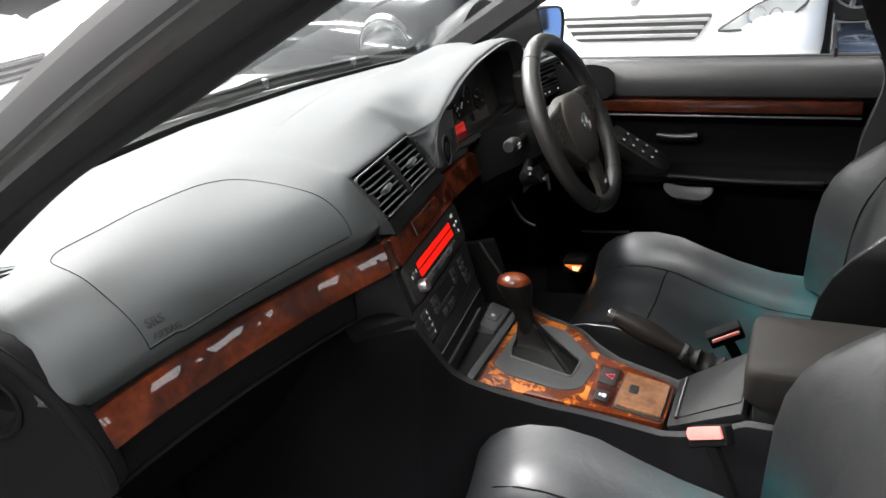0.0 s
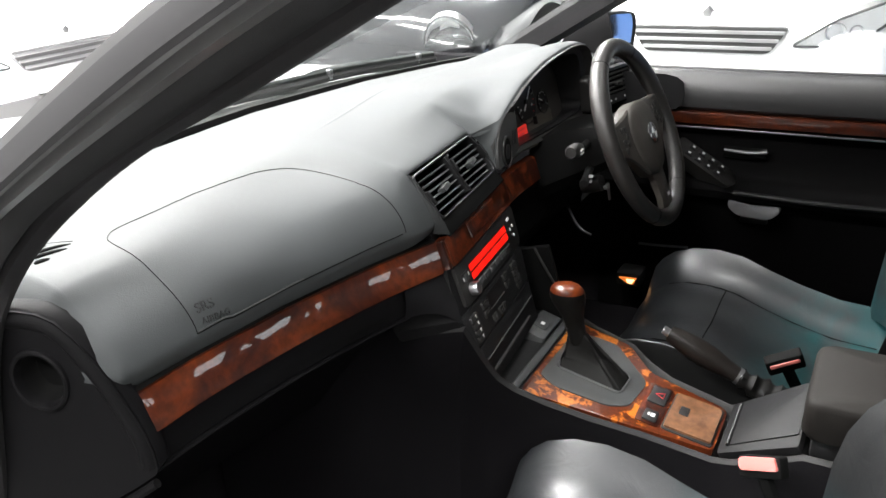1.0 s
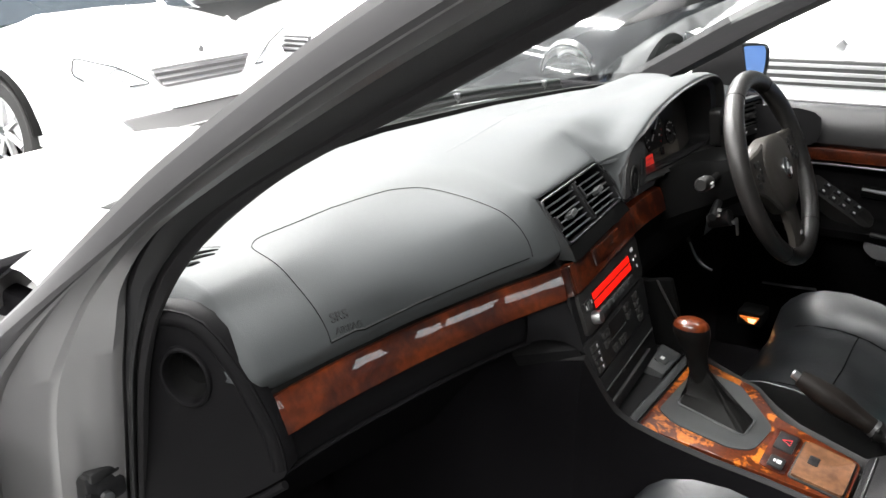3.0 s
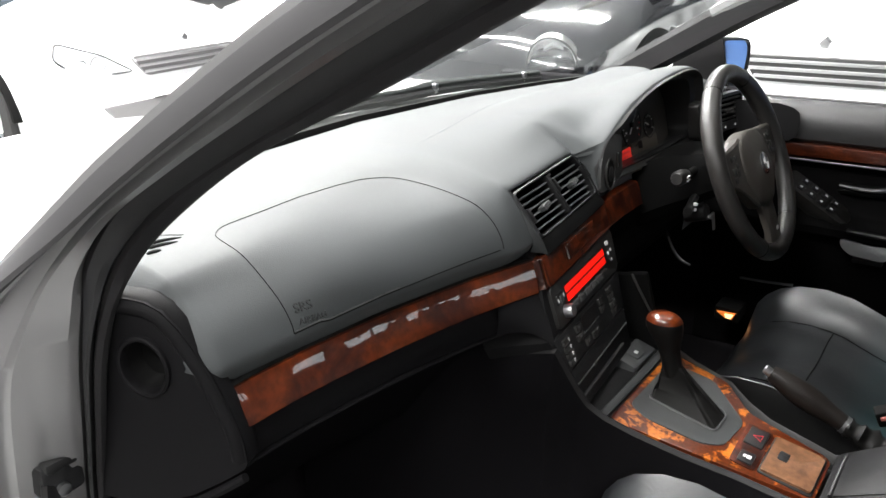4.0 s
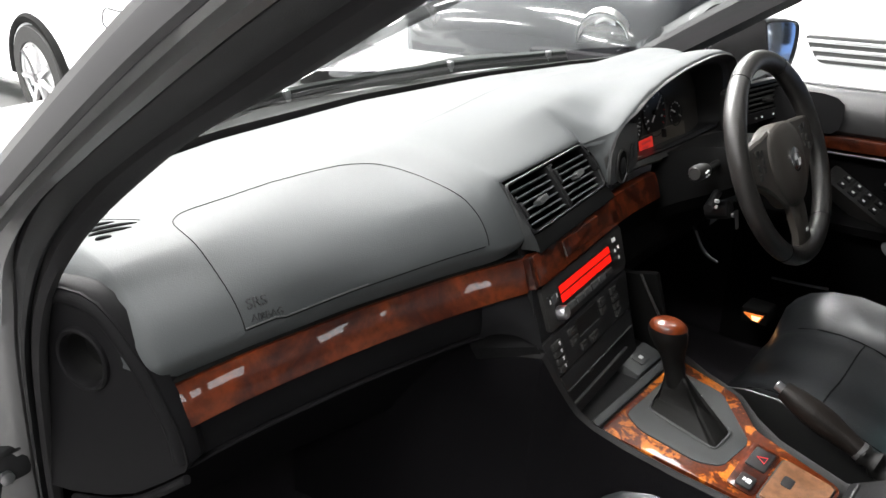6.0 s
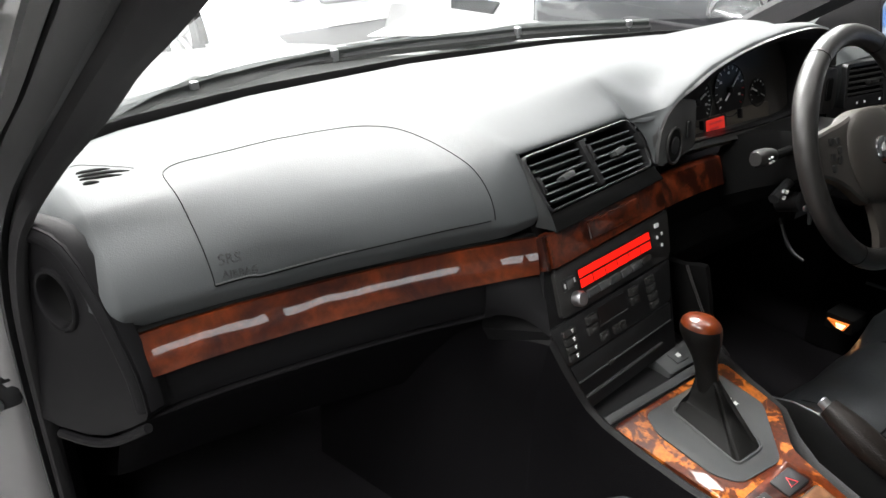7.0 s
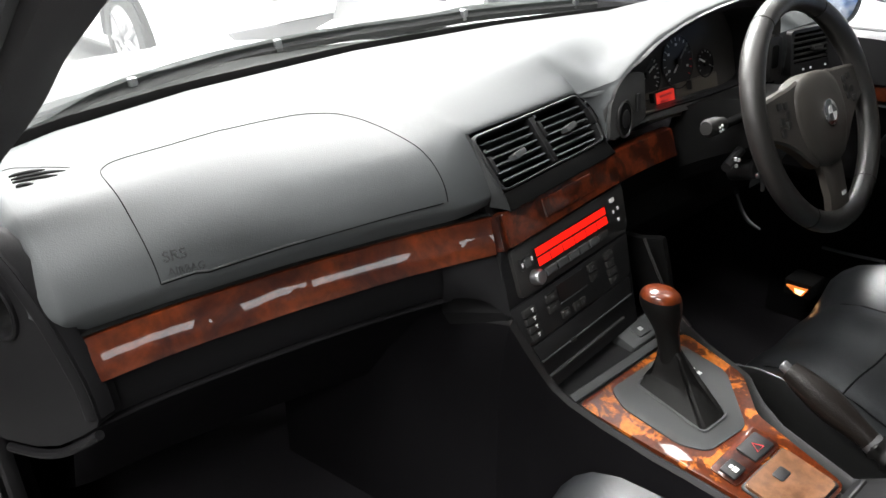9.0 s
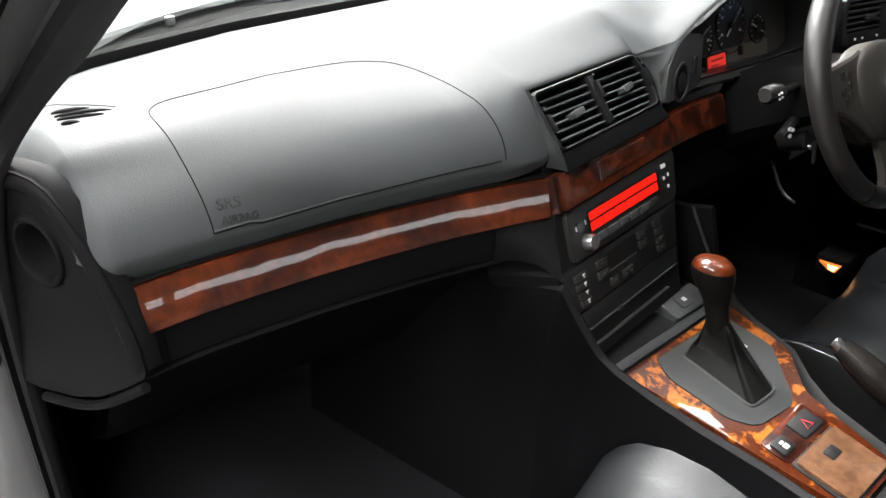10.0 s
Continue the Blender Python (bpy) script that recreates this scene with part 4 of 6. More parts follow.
rows = [[VT.p(a, b, h) for a, b in o] for o, h in ((VO, -0.05), (VO, 0.001), ([(a * 0.98 + 0.0025, b * 0.96 + 0.0015) for a, b in VO], 0.003), (inner, 0.001), (inner, -0.04))]
add_grid(bm, rows, close=True)
part("frame", bm, RUBBER, vent, "black satin vent frame")
slab("divider", VT, [(0.119, 0.003), (0.131, 0.003), (0.141, 0.071), (0.129, 0.071)], -0.03, 0.0025, BLACK, vent, "", 0.002)
for k in range(6):
    b = 0.0125 + 0.0105 * k
    for a0, a1 in ((0.016 + 0.0018 * k, 0.119 + 0.0016 * k), (0.134 + 0.0016 * k, 0.239 + (0.008 if 0 < k < 5 else 0.003))):
        bm = bm_new()
        add_grid(bm, [[VT.p(a, b + d, h) for d, h in ((-0.0012, -0.004), (0.0012, -0.002), (0.0045, -0.026), (0.003, -0.027))] for a in (a0, a1)], close=True)
        part("slat", bm, VINYL, vent, "grey slat")
for a, b in ((0.068, 0.040), (0.192, 0.034)):
    slab("slider", VT, rounded([(a - 0.012, b), (a + 0.012, b - 0.004), (a + 0.014, b + 0.004), (a - 0.010, b + 0.008)], 0.002), -0.006, 0.007, GREY, vent, "satin grey slider tab", 0.001)
for a, b in ((0.0115, 0.030), (0.131, 0.012), (0.2505, 0.020)):
    slab("thumbwheel", VT, rounded([(a - 0.003, b), (a + 0.003, b), (a + 0.007, b + 0.024), (a + 0.001, b + 0.024)], 0.001), -0.004, 0.006, BLACK, vent, "ribbed thumbwheel", 0.001)
    slab("vent_mark", VT, rect(a - 0.001, b - 0.010, a + 0.003, b - 0.006), 0.002, 0.0036, GREY, vent)
# the soft cheek that carries the dash top from the vent round to the instrument hood
cheek_a = [VT.p(0.2455, -0.0025, 0.001), VT.p(0.258, 0.012, 0.001), VT.p(0.2645, 0.03, 0.002), VT.p(0.2635, 0.055, 0.002), VT.p(0.260, 0.080, 0.002)]
cheek_b = [Vector((0.168, 0.0345, 0.9115)), Vector((0.152, 0.0375, 0.896)), Vector((0.143, 0.0375, 0.874)), Vector((0.140, 0.0375, 0.852)), Vector((0.139, 0.038, 0.818))]
cheek_a, cheek_b = smooth_line(cheek_a, 14), smooth_line(cheek_b, 14)
bm = bm_new()
add_grid(bm, [[a.lerp(b, t) + Vector((0, -0.001, 0.0005)) * math.sin(math.pi * t) for a, b in zip(cheek_a, cheek_b)] for t in [k / 8 for k in range(9)]])
part("vent_cheek", bm, VINYL, dash, "grey soft padding beside the vents", 60)
edge_a = smooth_line([(-0.1285, 0.0525, 0.8985), (-0.1285, 0.030, 0.862), (-0.1285, 0.0095, 0.829), (-0.1285, 0.014, 0.810)], 12)
edge_b = smooth_line([VT.p(-0.001, -0.003, 0.002), VT.p(0.004, 0.04, 0.002), VT.p(0.0105, 0.080, 0.002), VT.p(0.014, 0.104, -0.004)], 12)
bm = bm_new()
add_grid(bm, [[a.lerp(b, t) + Vector((0, -0.002, 0.001)) * math.sin(math.pi * t) for a, b in zip(edge_a, edge_b)] for t in [k / 5 for k in range(6)]])
# same padding as the other cheek, with its shade in the colour
part("vent_cheek", bm, VINYL_SHADED, dash, "grey soft padding beside the vents", 60)
slab("vent_sill", VT, [(0.011, 0.0795), (0.262, 0.0745), (0.274, 0.098), (0.014, 0.105)], -0.02, -0.001, DARK, dash, "dark sill under the vents", 0.002)

# ---- driver's side trim and lower panels ----
strip("driver_trim", ((0.148, 0.032), (0.20, 0.036), (0.25, 0.037), (0.305, 0.036)), 0.757, 0.802, 0.014, WOOD_STACK, dash, 0.001, "dark lacquered burr walnut trim strip", 20)
# deep black stands for the shade under the driver's dash
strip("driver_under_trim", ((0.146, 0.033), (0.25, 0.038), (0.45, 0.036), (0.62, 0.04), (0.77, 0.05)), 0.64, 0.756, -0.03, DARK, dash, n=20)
strip("driver_shelf", ((0.125, 0.048), (0.25, 0.05), (0.45, 0.045), (0.62, 0.045)), 0.8065, 0.829, -0.012, VINYL_LOW, dash, n=20)
bm = bm_new()
add_grid(bm, [[Vector((x, y, z)) for y, z in ((0.05, 0.645), (0.12, 0.55), (0.25, 0.45), (0.45, 0.38), (0.6, 0.36))] for x in (0.12, 0.3, 0.5, 0.78)])
part("driver_knee_panel", bm, CARPET, dash)
bar("knee_edge", [(0.1535, -0.028, 0.680), (0.15, -0.045, 0.655), (0.145, -0.085, 0.60), (0.15, -0.12, 0.565)], 0.0022, BUTTON, dash, "dark edge of the footwell side panel", 6, 12)

# ---- instrument cluster ----
cl = thing("instrument_cluster", (0.37, 0.1, 0.82), "black instrument cluster with white-marked dials under a hood", "instrument cluster")
RIM = [(0.139, 0.040, 0.852), (0.142, 0.040, 0.876), (0.157, 0.039, 0.900), (0.178, 0.037, 0.918)] + [(x, y, z - 0.006) for x, y, z in HOOD[5:]] + [(0.622, 0.034, 0.88), (0.61, 0.035, 0.822), (0.5, 0.036, 0.818), (0.35, 0.038, 0.822), (0.22, 0.04, 0.829), (0.16, 0.04, 0.818), (0.143, 0.04, 0.826)]
RIMS = smooth_line(RIM + RIM[:1], 80)[:-1]
C0 = Vector((0.38, 0.03, 0.885))


def ring_at(s, dy, sx=None):
    return [Vector((C0.x + (p.x - C0.x) * (sx or s), p.y + dy, C0.z + (p.z - C0.z) * s)) for p in RIMS]


bm = bm_new()
add_grid(bm, [ring_at(1.0, 0.012), ring_at(1.0, 0.0), ring_at(0.985, -0.004), ring_at(0.95, -0.001, 0.97), ring_at(0.90, 0.01, 0.94)], close=True)
part("surround", bm, BUTTON, cl, "dark satin hood edge")
bm = bm_new()
inner_arch = [(0.225, 0.05, 0.838), (0.228, 0.05, 0.89), (0.26, 0.05, 0.925), (0.33, 0.05, 0.95), (0.42, 0.05, 0.962), (0.52, 0.05, 0.96), (0.565, 0.05, 0.945), (0.585, 0.05, 0.90), (0.58, 0.05, 0.832), (0.45, 0.05, 0.828), (0.3, 0.05, 0.834)]
IA = smooth_line(inner_arch + inner_arch[:1], 80)[:-1]
vs = add_grid(bm, [ring_at(0.90, 0.01, 0.94), [p + Vector((0, -0.005, 0)) for p in IA], [p + Vector((0, 0.004, -0.002)) for p in IA], [p + Vector((0, 0.075, -0.012)) for p in IA]], close=True)
part("hood_lining", bm, BLACK, cl, "black hood lining")
DF = Frame((0.22, 0.118, 0.965), (1, 0, 0), (0, -0.22, -1))
slab("dial_panel", DF, [(0.0, 0.08), (0.02, 0.055), (0.06, 0.035), (0.12, 0.020), (0.30, 0.012), (0.345, 0.03), (0.365, 0.07), (0.365, 0.17), (0.0, 0.17)], -0.01, 0.0, DIAL, cl, "dark taupe dial panel")
slab("lower_bezel", DF, rounded([(0.02, 0.119), (0.30, 0.124), (0.30, 0.156), (0.02, 0.148)], 0.004), -0.004, 0.002, BEZEL, cl, "taupe lower dial bezel", 0.001)
slab("readout_frame", DF, rect(0.106, 0.122, 0.170, 0.152, 0.002), 0.0, 0.003, BUTTON, cl)
slab("red_readout", DF, rect(0.113, 0.1255, 0.163, 0.149, 0.002), 0.0, 0.0045, RED_DIM, cl, "small red digital readout")
for k in range(2):
    slab("readout_bar", DF, rect(0.121, 0.1305 + 0.009 * k, 0.155 - 0.01 * k, 0.134 + 0.009 * k), 0.004, 0.0052, PRINT_RED, cl)
for a in (0.097, 0.205):
    slab("reset_pin", DF, rect(a, 0.122, a + 0.004, 0.138, 0.001), 0.0, 0.010, BLACK, cl, "", 0.0008)
bar("bezel_ledge", [(0.262, 0.060, 0.832), (0.36, 0.058, 0.822), (0.50, 0.055, 0.812)], 0.0035, LEDGE, cl, "pale taupe ledge under the dials", 6, 10)
bar("bezel_ledge", [(0.255, 0.048, 0.824), (0.38, 0.047, 0.812), (0.54, 0.045, 0.803)], 0.004, BEZEL, cl, "", 6, 10)
for cx, cz, r, a0, a1, nt in ((0.095, 0.092, 0.039, 140, 400, 22), (0.187, 0.087, 0.044, 140, 400, 15), (0.268, 0.104, 0.024, 150, 330, 8)):
    dial = dome("dial_face", DF, cx, cz, [(r, -0.002), (r, 0.0012), (r * 0.5, 0.0014), (0.002, 0.0014)], GLOSS, cl, "round black dial", 40)
    bm = bm_new()
    add_tube(bm, [DF.p(cx + r * math.cos(t), cz + r * math.sin(t), 0.002) for t in [2 * math.pi * k / 40 for k in range(40)]], 0.0014, 6, closed=True)
    part("dial_ring", bm, BUTTON, dial, "grey dial ring")
    for k in range(nt):
        t = radians(a0 + (a1 - a0) * k / (nt - 1))
        ca, sa = math.cos(t), math.sin(t)
        w = 0.0007
        slab("tick", DF, [(cx + ca * r * 0.80 - sa * w, cz + sa * r * 0.80 + ca * w), (cx + ca * r * 0.93 - sa * w, cz + sa * r * 0.93 + ca * w), (cx + ca * r * 0.93 + sa * w, cz + sa * r * 0.93 - ca * w), (cx + ca * r * 0.80 + sa * w, cz + sa * r * 0.80 - ca * w)], 0.001, 0.0022, PRINT if k < nt - 3 or cx != 0.187 else PRINT_RED, dial)
        if r > 0.03 and k % 3 == 1:
            q = r * 0.66
            slab("figure", DF, rect(cx + ca * q - 0.003, cz + sa * q - 0.002, cx + ca * q + 0.003, cz + sa * q + 0.002), 0.001, 0.002, PRINT, dial)
    t = radians(152 if cx < 0.1 else -42 if cx < 0.2 else 28)
    ca, sa = math.cos(t), math.sin(t)
    slab("needle", DF, [(cx - ca * 0.022 - sa * 0.0012, cz - sa * 0.022 + ca * 0.0012), (cx + ca * r * 0.92, cz + sa * r * 0.92), (cx - ca * 0.022 + sa * 0.0012, cz - sa * 0.022 - ca * 0.0012)], 0.003, 0.005, PRINT, dial, "thin white needle")
    dome("needle_hub", DF, cx, cz, [(0.006, 0.001), (0.006, 0.006), (0.002, 0.007)], BLACK, dial, "", 14)
POD = Frame((0.128, 0.037, 0.89), (1, 0.0, -0.02), (0, -0.06, -1))
slab("switch_pod", POD, rounded([(0.0125, 0.066), (0.0125, 0.040), (0.016, 0.014), (0.032, -0.010), (0.054, -0.027), (0.096, -0.020), (0.100, 0.050), (0.06, 0.062)], 0.006), -0.02, 0.002, VINYL_MID, cl, "dark grey switch surround", 0.002)
bm = bm_new()
add_tube(bm, [POD.p(0.046 + 0.0165 * math.cos(t), 0.040 + 0.0270 * math.sin(t), 0.004) for t in [2 * math.pi * k / 28 for k in range(28)]], 0.0022, 8, closed=True)
part("switch_ring", bm, BUTTON, cl)
slab("switch_recess", POD, oval(0.046, 0.040, 0.0145, 0.0250), 0.003, 0.0045, DARK, cl)
dome("light_switch", POD, 0.047, 0.040, [(0.009, 0.003), (0.009, 0.0055), (0.007, 0.0065), (0.002, 0.0068)], BLACK, cl, "round black light switch", 18, 1.5)
slab("side_key", POD, rect(0.074, 0.008, 0.083, 0.034, 0.002), 0.003, 0.006, BLACK, cl, "", 0.001)
slab("right_pod", Frame((0.565, 0.022, 0.90), (1, 0, 0), (0, -0.05, -1)), rounded([(0.0, 0.0), (0.05, 0.0), (0.055, 0.075), (0.01, 0.08)], 0.012), -0.02, 0.002, BUTTON, cl, "", 0.003)
slab("right_switch", Frame((0.565, 0.022, 0.90), (1, 0, 0), (0, -0.05, -1)), rect(0.012, 0.015, 0.032, 0.055, 0.006), 0.0, 0.005, DARK, cl, "", 0.002)

# driver's side vent in the dash end
DV = Frame((0.645, 0.018, 0.895), (1, -0.22, 0), (0, -0.12, -1))
dv = thing("side_air_vent", DV.p(0.05, 0.05, 0), "black driver's side air vent with slats", "air vent")
slab("backing", DV, rect(0.0, 0.0, 0.115, 0.055, 0.006), -0.02, -0.004, DARK, dv)
bm = bm_new()
o, i2 = rect(-0.006, -0.006, 0.121, 0.075, 0.008), rect(0.0, 0.0, 0.115, 0.055, 0.006)
add_grid(bm, [[DV.p(a, b, h) for a, b in q] for q, h in ((o, -0.02), (o, 0.002), (i2, 0.003), (i2, -0.01))], close=True)
part("frame", bm, BLACK, dv)
for k in range(5):
    slab("slat", DV, rect(0.002, 0.006 + 0.0105 * k, 0.113, 0.0095 + 0.0105 * k), -0.012, 0.001, BUTTON, dv, "dark slat", 0.0008)
slab("slider", DV, rect(0.05, 0.028, 0.075, 0.035, 0.002), -0.002, 0.008, BUTTON, dv, "", 0.001)
for a in (0.025, 0.045, 0.085):
    slab("vent_mark", DV, rect(a, 0.064, a + 0.003, 0.068), 0.002, 0.0045, PRINT, dv)

# ---- steering wheel ----
WC, WR, WT = Vector((0.4247, -0.1368, 0.833)), 0.1877, radians(23.0)
WF = Frame(WC, (1, 0.017, 0), (0, -math.sin(WT), -math.cos(WT)))
wheel = thing("steering_wheel", WC, "black leather three-spoke sports steering wheel", "steering wheel")
bm = bm_new()
rr = []
for k in range(96):
    t = 2 * math.pi * k / 96
    grip = 0.0016 * sum(math.exp(-((((math.degrees(t) - c + 180) % 360 - 180) / 16) ** 2)) for c in (-35, -145))
    rr.append(0.0165 + grip)
add_tube(bm, [WF.p((WR - 0.0165) * math.cos(t), (WR - 0.0165) * math.sin(t), 0) for t in [2 * math.pi * k / 96 for k in range(96)]], rr, 16, closed=True)
rim = part("rim", bm, WHEEL_LEATHER, wheel, "smooth black leather rim")
for t in (-60, -120, 55, 125):
    c, s = math.cos(radians(t)), math.sin(radians(t))
    bm = bm_new()
    add_tube(bm, [WF.p((WR - 0.0165 + 0.0168 * math.cos(a)) * c, (WR - 0.0165 + 0.0168 * math.cos(a)) * s, 0.0168 * math.sin(a)) for a in [2 * math.pi * k / 20 for k in range(20)]], 0.0006, 5, closed=True)
    part("rim_seam", bm, DARK, rim)
bm = bm_new()
HO = rounded([(-0.060, -0.052), (0.0, -0.062), (0.060, -0.052), (0.078, -0.005), (0.068, 0.045), (0.032, 0.086), (-0.032, 0.086), (-0.068, 0.045), (-0.078, -0.005)], 0.04, 6)
rows = [[WF.p(a * s, (b - 0.01) * s + 0.01, h) for a, b in HO] for s, h in ((1.0, -0.02), (1.0, 0.0055), (0.985, 0.009), (0.93, 0.0125), (0.78, 0.0165), (0.5, 0.0195), (0.2, 0.021), (0.02, 0.0212))]
vs = add_grid(bm, rows, close=True)
bm.faces.new(vs[-1])
part("airbag_cover", bm, WHEEL_PLASTIC, wheel, "black moulded airbag cover", 60)
for sgn in (-1, 1):
    bm = bm_new()
    rows = []
    for a, b0, b1, h in ((0.045, -0.056, 0.080, 0.0075), (0.065, -0.052, 0.066, 0.0075), (0.085, -0.050, 0.048, 0.0075), (0.105, -0.049, 0.033, 0.007), (0.125, -0.047, 0.022, 0.006), (0.148, -0.045, 0.013, 0.004), (0.174, -0.042, 0.006, 0.0)):
        rows.append([WF.p(sgn * a, b, hh) for b, hh in ((b0, h - 0.016), (b0, h - 0.003), (b0 + 0.004, h), (b1 - 0.004, h), (b1, h - 0.003), (b1, h - 0.016))])
    add_grid(bm, rows, close=True)
    sp = part("spoke", bm, WHEEL_PLASTIC, wheel, "satin black side spoke")
    for a, b in ((0.096, -0.034), (0.096, -0.020), (0.099, -0.006), (0.113, -0.036), (0.116, -0.014), (0.118, 0.002)):
        aa = sgn * a
        slab("spoke_button", WF, rect(aa - 0.0055, b, aa + 0.0055, b + 0.011, 0.002), 0.005, 0.0095, BUTTON, sp, "small dark wheel button", 0.001)
bm = bm_new()
rows = [[WF.p(a, b, h) for a, h in ((-w, d - 0.014), (-w, d - 0.003), (-w + 0.005, d), (w - 0.005, d), (w, d - 0.003), (w, d - 0.014))] for b, w, d in ((0.065, 0.034, 0.006), (0.10, 0.030, 0.007), (0.13, 0.027, 0.006), (0.155, 0.030, 0.003), (0.175, 0.036, -0.002))]
add_grid(bm, rows, close=True)
sp = part("spoke", bm, WHEEL_PLASTIC, wheel, "satin black lower spoke")
slab("spoke_mark", WF, rect(0.004, 0.132, 0.016, 0.138), 0.005, 0.0066, PRINT, sp)
bd = dome("badge", WF, 0.0, 0.008, [(0.021, 0.018), (0.021, 0.0228), (0.019, 0.0238), (0.002, 0.0243)], CHROME, wheel, "round chrome badge", 28)
dome("badge_disc", WF, 0.0, 0.008, [(0.0125, 0.0238), (0.0125, 0.025), (0.002, 0.0251)], GREY, bd, "dark badge disc", 20)
for s in (0, 180):
    slab("badge_quarter", WF, [(0.0, 0.008)] + [(0.012 * math.cos(radians(s + 15 * k)), 0.008 + 0.012 * math.sin(radians(s + 15 * k))) for k in range(7)], 0.0246, 0.0256, PRINT, bd)
# column shroud, stalks and key
col = thing("steering_column", (0.418, 0.0, 0.80), "black steering column shroud with stalks and key", "steering column")
bm = bm_new()
rows = [[Vector((0.418, y, z)) + Vector((a * w, 0, b * hh)) for a, b in ((-1, -0.6), (-1, 0.5), (-0.8, 0.9), (0.8, 0.9), (1, 0.5), (1, -0.6), (0.7, -1), (-0.7, -1))] for y, z, w, hh in ((0.06, 0.755, 0.085, 0.07), (0.0, 0.785, 0.08, 0.065), (-0.06, 0.805, 0.07, 0.052), (-0.10, 0.822, 0.062, 0.046))]
vs = add_grid(bm, rows, close=True)
bm.faces.new(vs[-1])
# deep black again, for the shade behind the wheel
part("shroud", bm, DARK, col)
bar("stalk", [(0.36, -0.055, 0.825), (0.31, -0.06, 0.828), (0.285, -0.062, 0.83)], [0.007, 0.007, 0.009], DARK, col, "black column stalk", 10)
bar("stalk_end", [(0.285, -0.062, 0.832), (0.268, -0.063, 0.834), (0.246, -0.064, 0.836), (0.238, -0.064, 0.837)], [0.011, 0.0135, 0.014, 0.010], BUTTON, col, "satin black stalk end", 14)
for a, b in ((-0.004, 0.003), (0.003, 0.004), (0.0, -0.004), (0.007, -0.003)):
    box("stalk_mark", (0.2545 + a, -0.0795, 0.834 + b), (0.2575 + a, -0.0765, 0.8365 + b), PRINT, col)
bar("lower_stalk", [(0.36, -0.06, 0.775), (0.32, -0.065, 0.765), (0.30, -0.068, 0.76)], 0.008, BLACK, col, "", 10)
for a, b in ((-0.004, 0.004), (0.006, 0.0), (0.0, -0.008)):
    box("stalk_mark", (0.318 + a, -0.0755, 0.764 + b), (0.323 + a, -0.072, 0.769 + b), PRINT, col)
dome("lock_barrel", Frame((0.368, -0.070, 0.738), (1, 0, 0), (0, -0.3, -1)), 0, 0, [(0.016, -0.03), (0.016, 0.01), (0.012, 0.013), (0.003, 0.013)], BLACK, col, "", 18)
KY = Frame((0.366, -0.092, 0.736), (1, 0, 0), (0, -0.15, -1))
slab("key", KY, rounded([(-0.012, -0.004), (0.008, -0.006), (0.008, 0.028), (0.002, 0.030), (0.001, 0.004), (-0.012, 0.004)], 0.002), -0.002, 0.002, STEEL, col, "steel ignition key", 0.0008)
bar("key_shank", [(0.366, -0.08, 0.734), (0.366, -0.092, 0.732)], 0.003, STEEL, col, "", 8)
# pedals and the low lamp by the door
ped = thing("brake_pedal", (0.36, 0.16, 0.42), "black rubber-faced brake pedal on a steel arm", "pedal")
bar("arm", [(0.36, 0.25, 0.62), (0.36, 0.22, 0.54), (0.36, 0.165, 0.45)], 0.009, STEEL, ped, "", 6, 8)
box("foot_pad", (0.32, 0.135, 0.40), (0.40, 0.16, 0.455), RUBBER, ped, 0.008)
fl = thing("footwell_lamp", (0.652, -0.055, 0.39), "small glowing amber courtesy lamp low on the door", "lamp")
LF = Frame((0.634, -0.062, 0.404), (0, -1, 0), (0, 0, -1))
box("housing", (0.641, -0.090, 0.386), (0.70, -0.032, 0.422), DARK, fl, 0.006)
slab("lens", LF, [(-0.022, -0.006), (-0.004, -0.007), (0.021, -0.0085), (0.013, 0.008), (-0.002, 0.0065)], -0.008, 0.0, AMBER_DIM, fl, "orange edge of the lens", 0.002)
slab("bulb", LF, [(-0.003, -0.0055), (0.018, -0.0065), (0.011, 0.0055), (0.0, 0.004)], 0.0002, 0.0022, AMBER, fl, "bright amber bulb", 0.0008)

fr_ = thing("release_lever", (0.66, 0.05, 0.50), "thin curved grey release lever low in the footwell", "lever")
bar("rod", [(0.662, 0.100, 0.562), (0.66, 0.080, 0.525), (0.66, 0.062, 0.507), (0.66, 0.040, 0.499)], [0.003, 0.004, 0.0045, 0.003], HANDLE, fr_, "dull metal rod", 8, 14)
bar("pivot", [(0.664, 0.110, 0.575), (0.662, 0.098, 0.560)], 0.006, BLACK, fr_, "", 8)

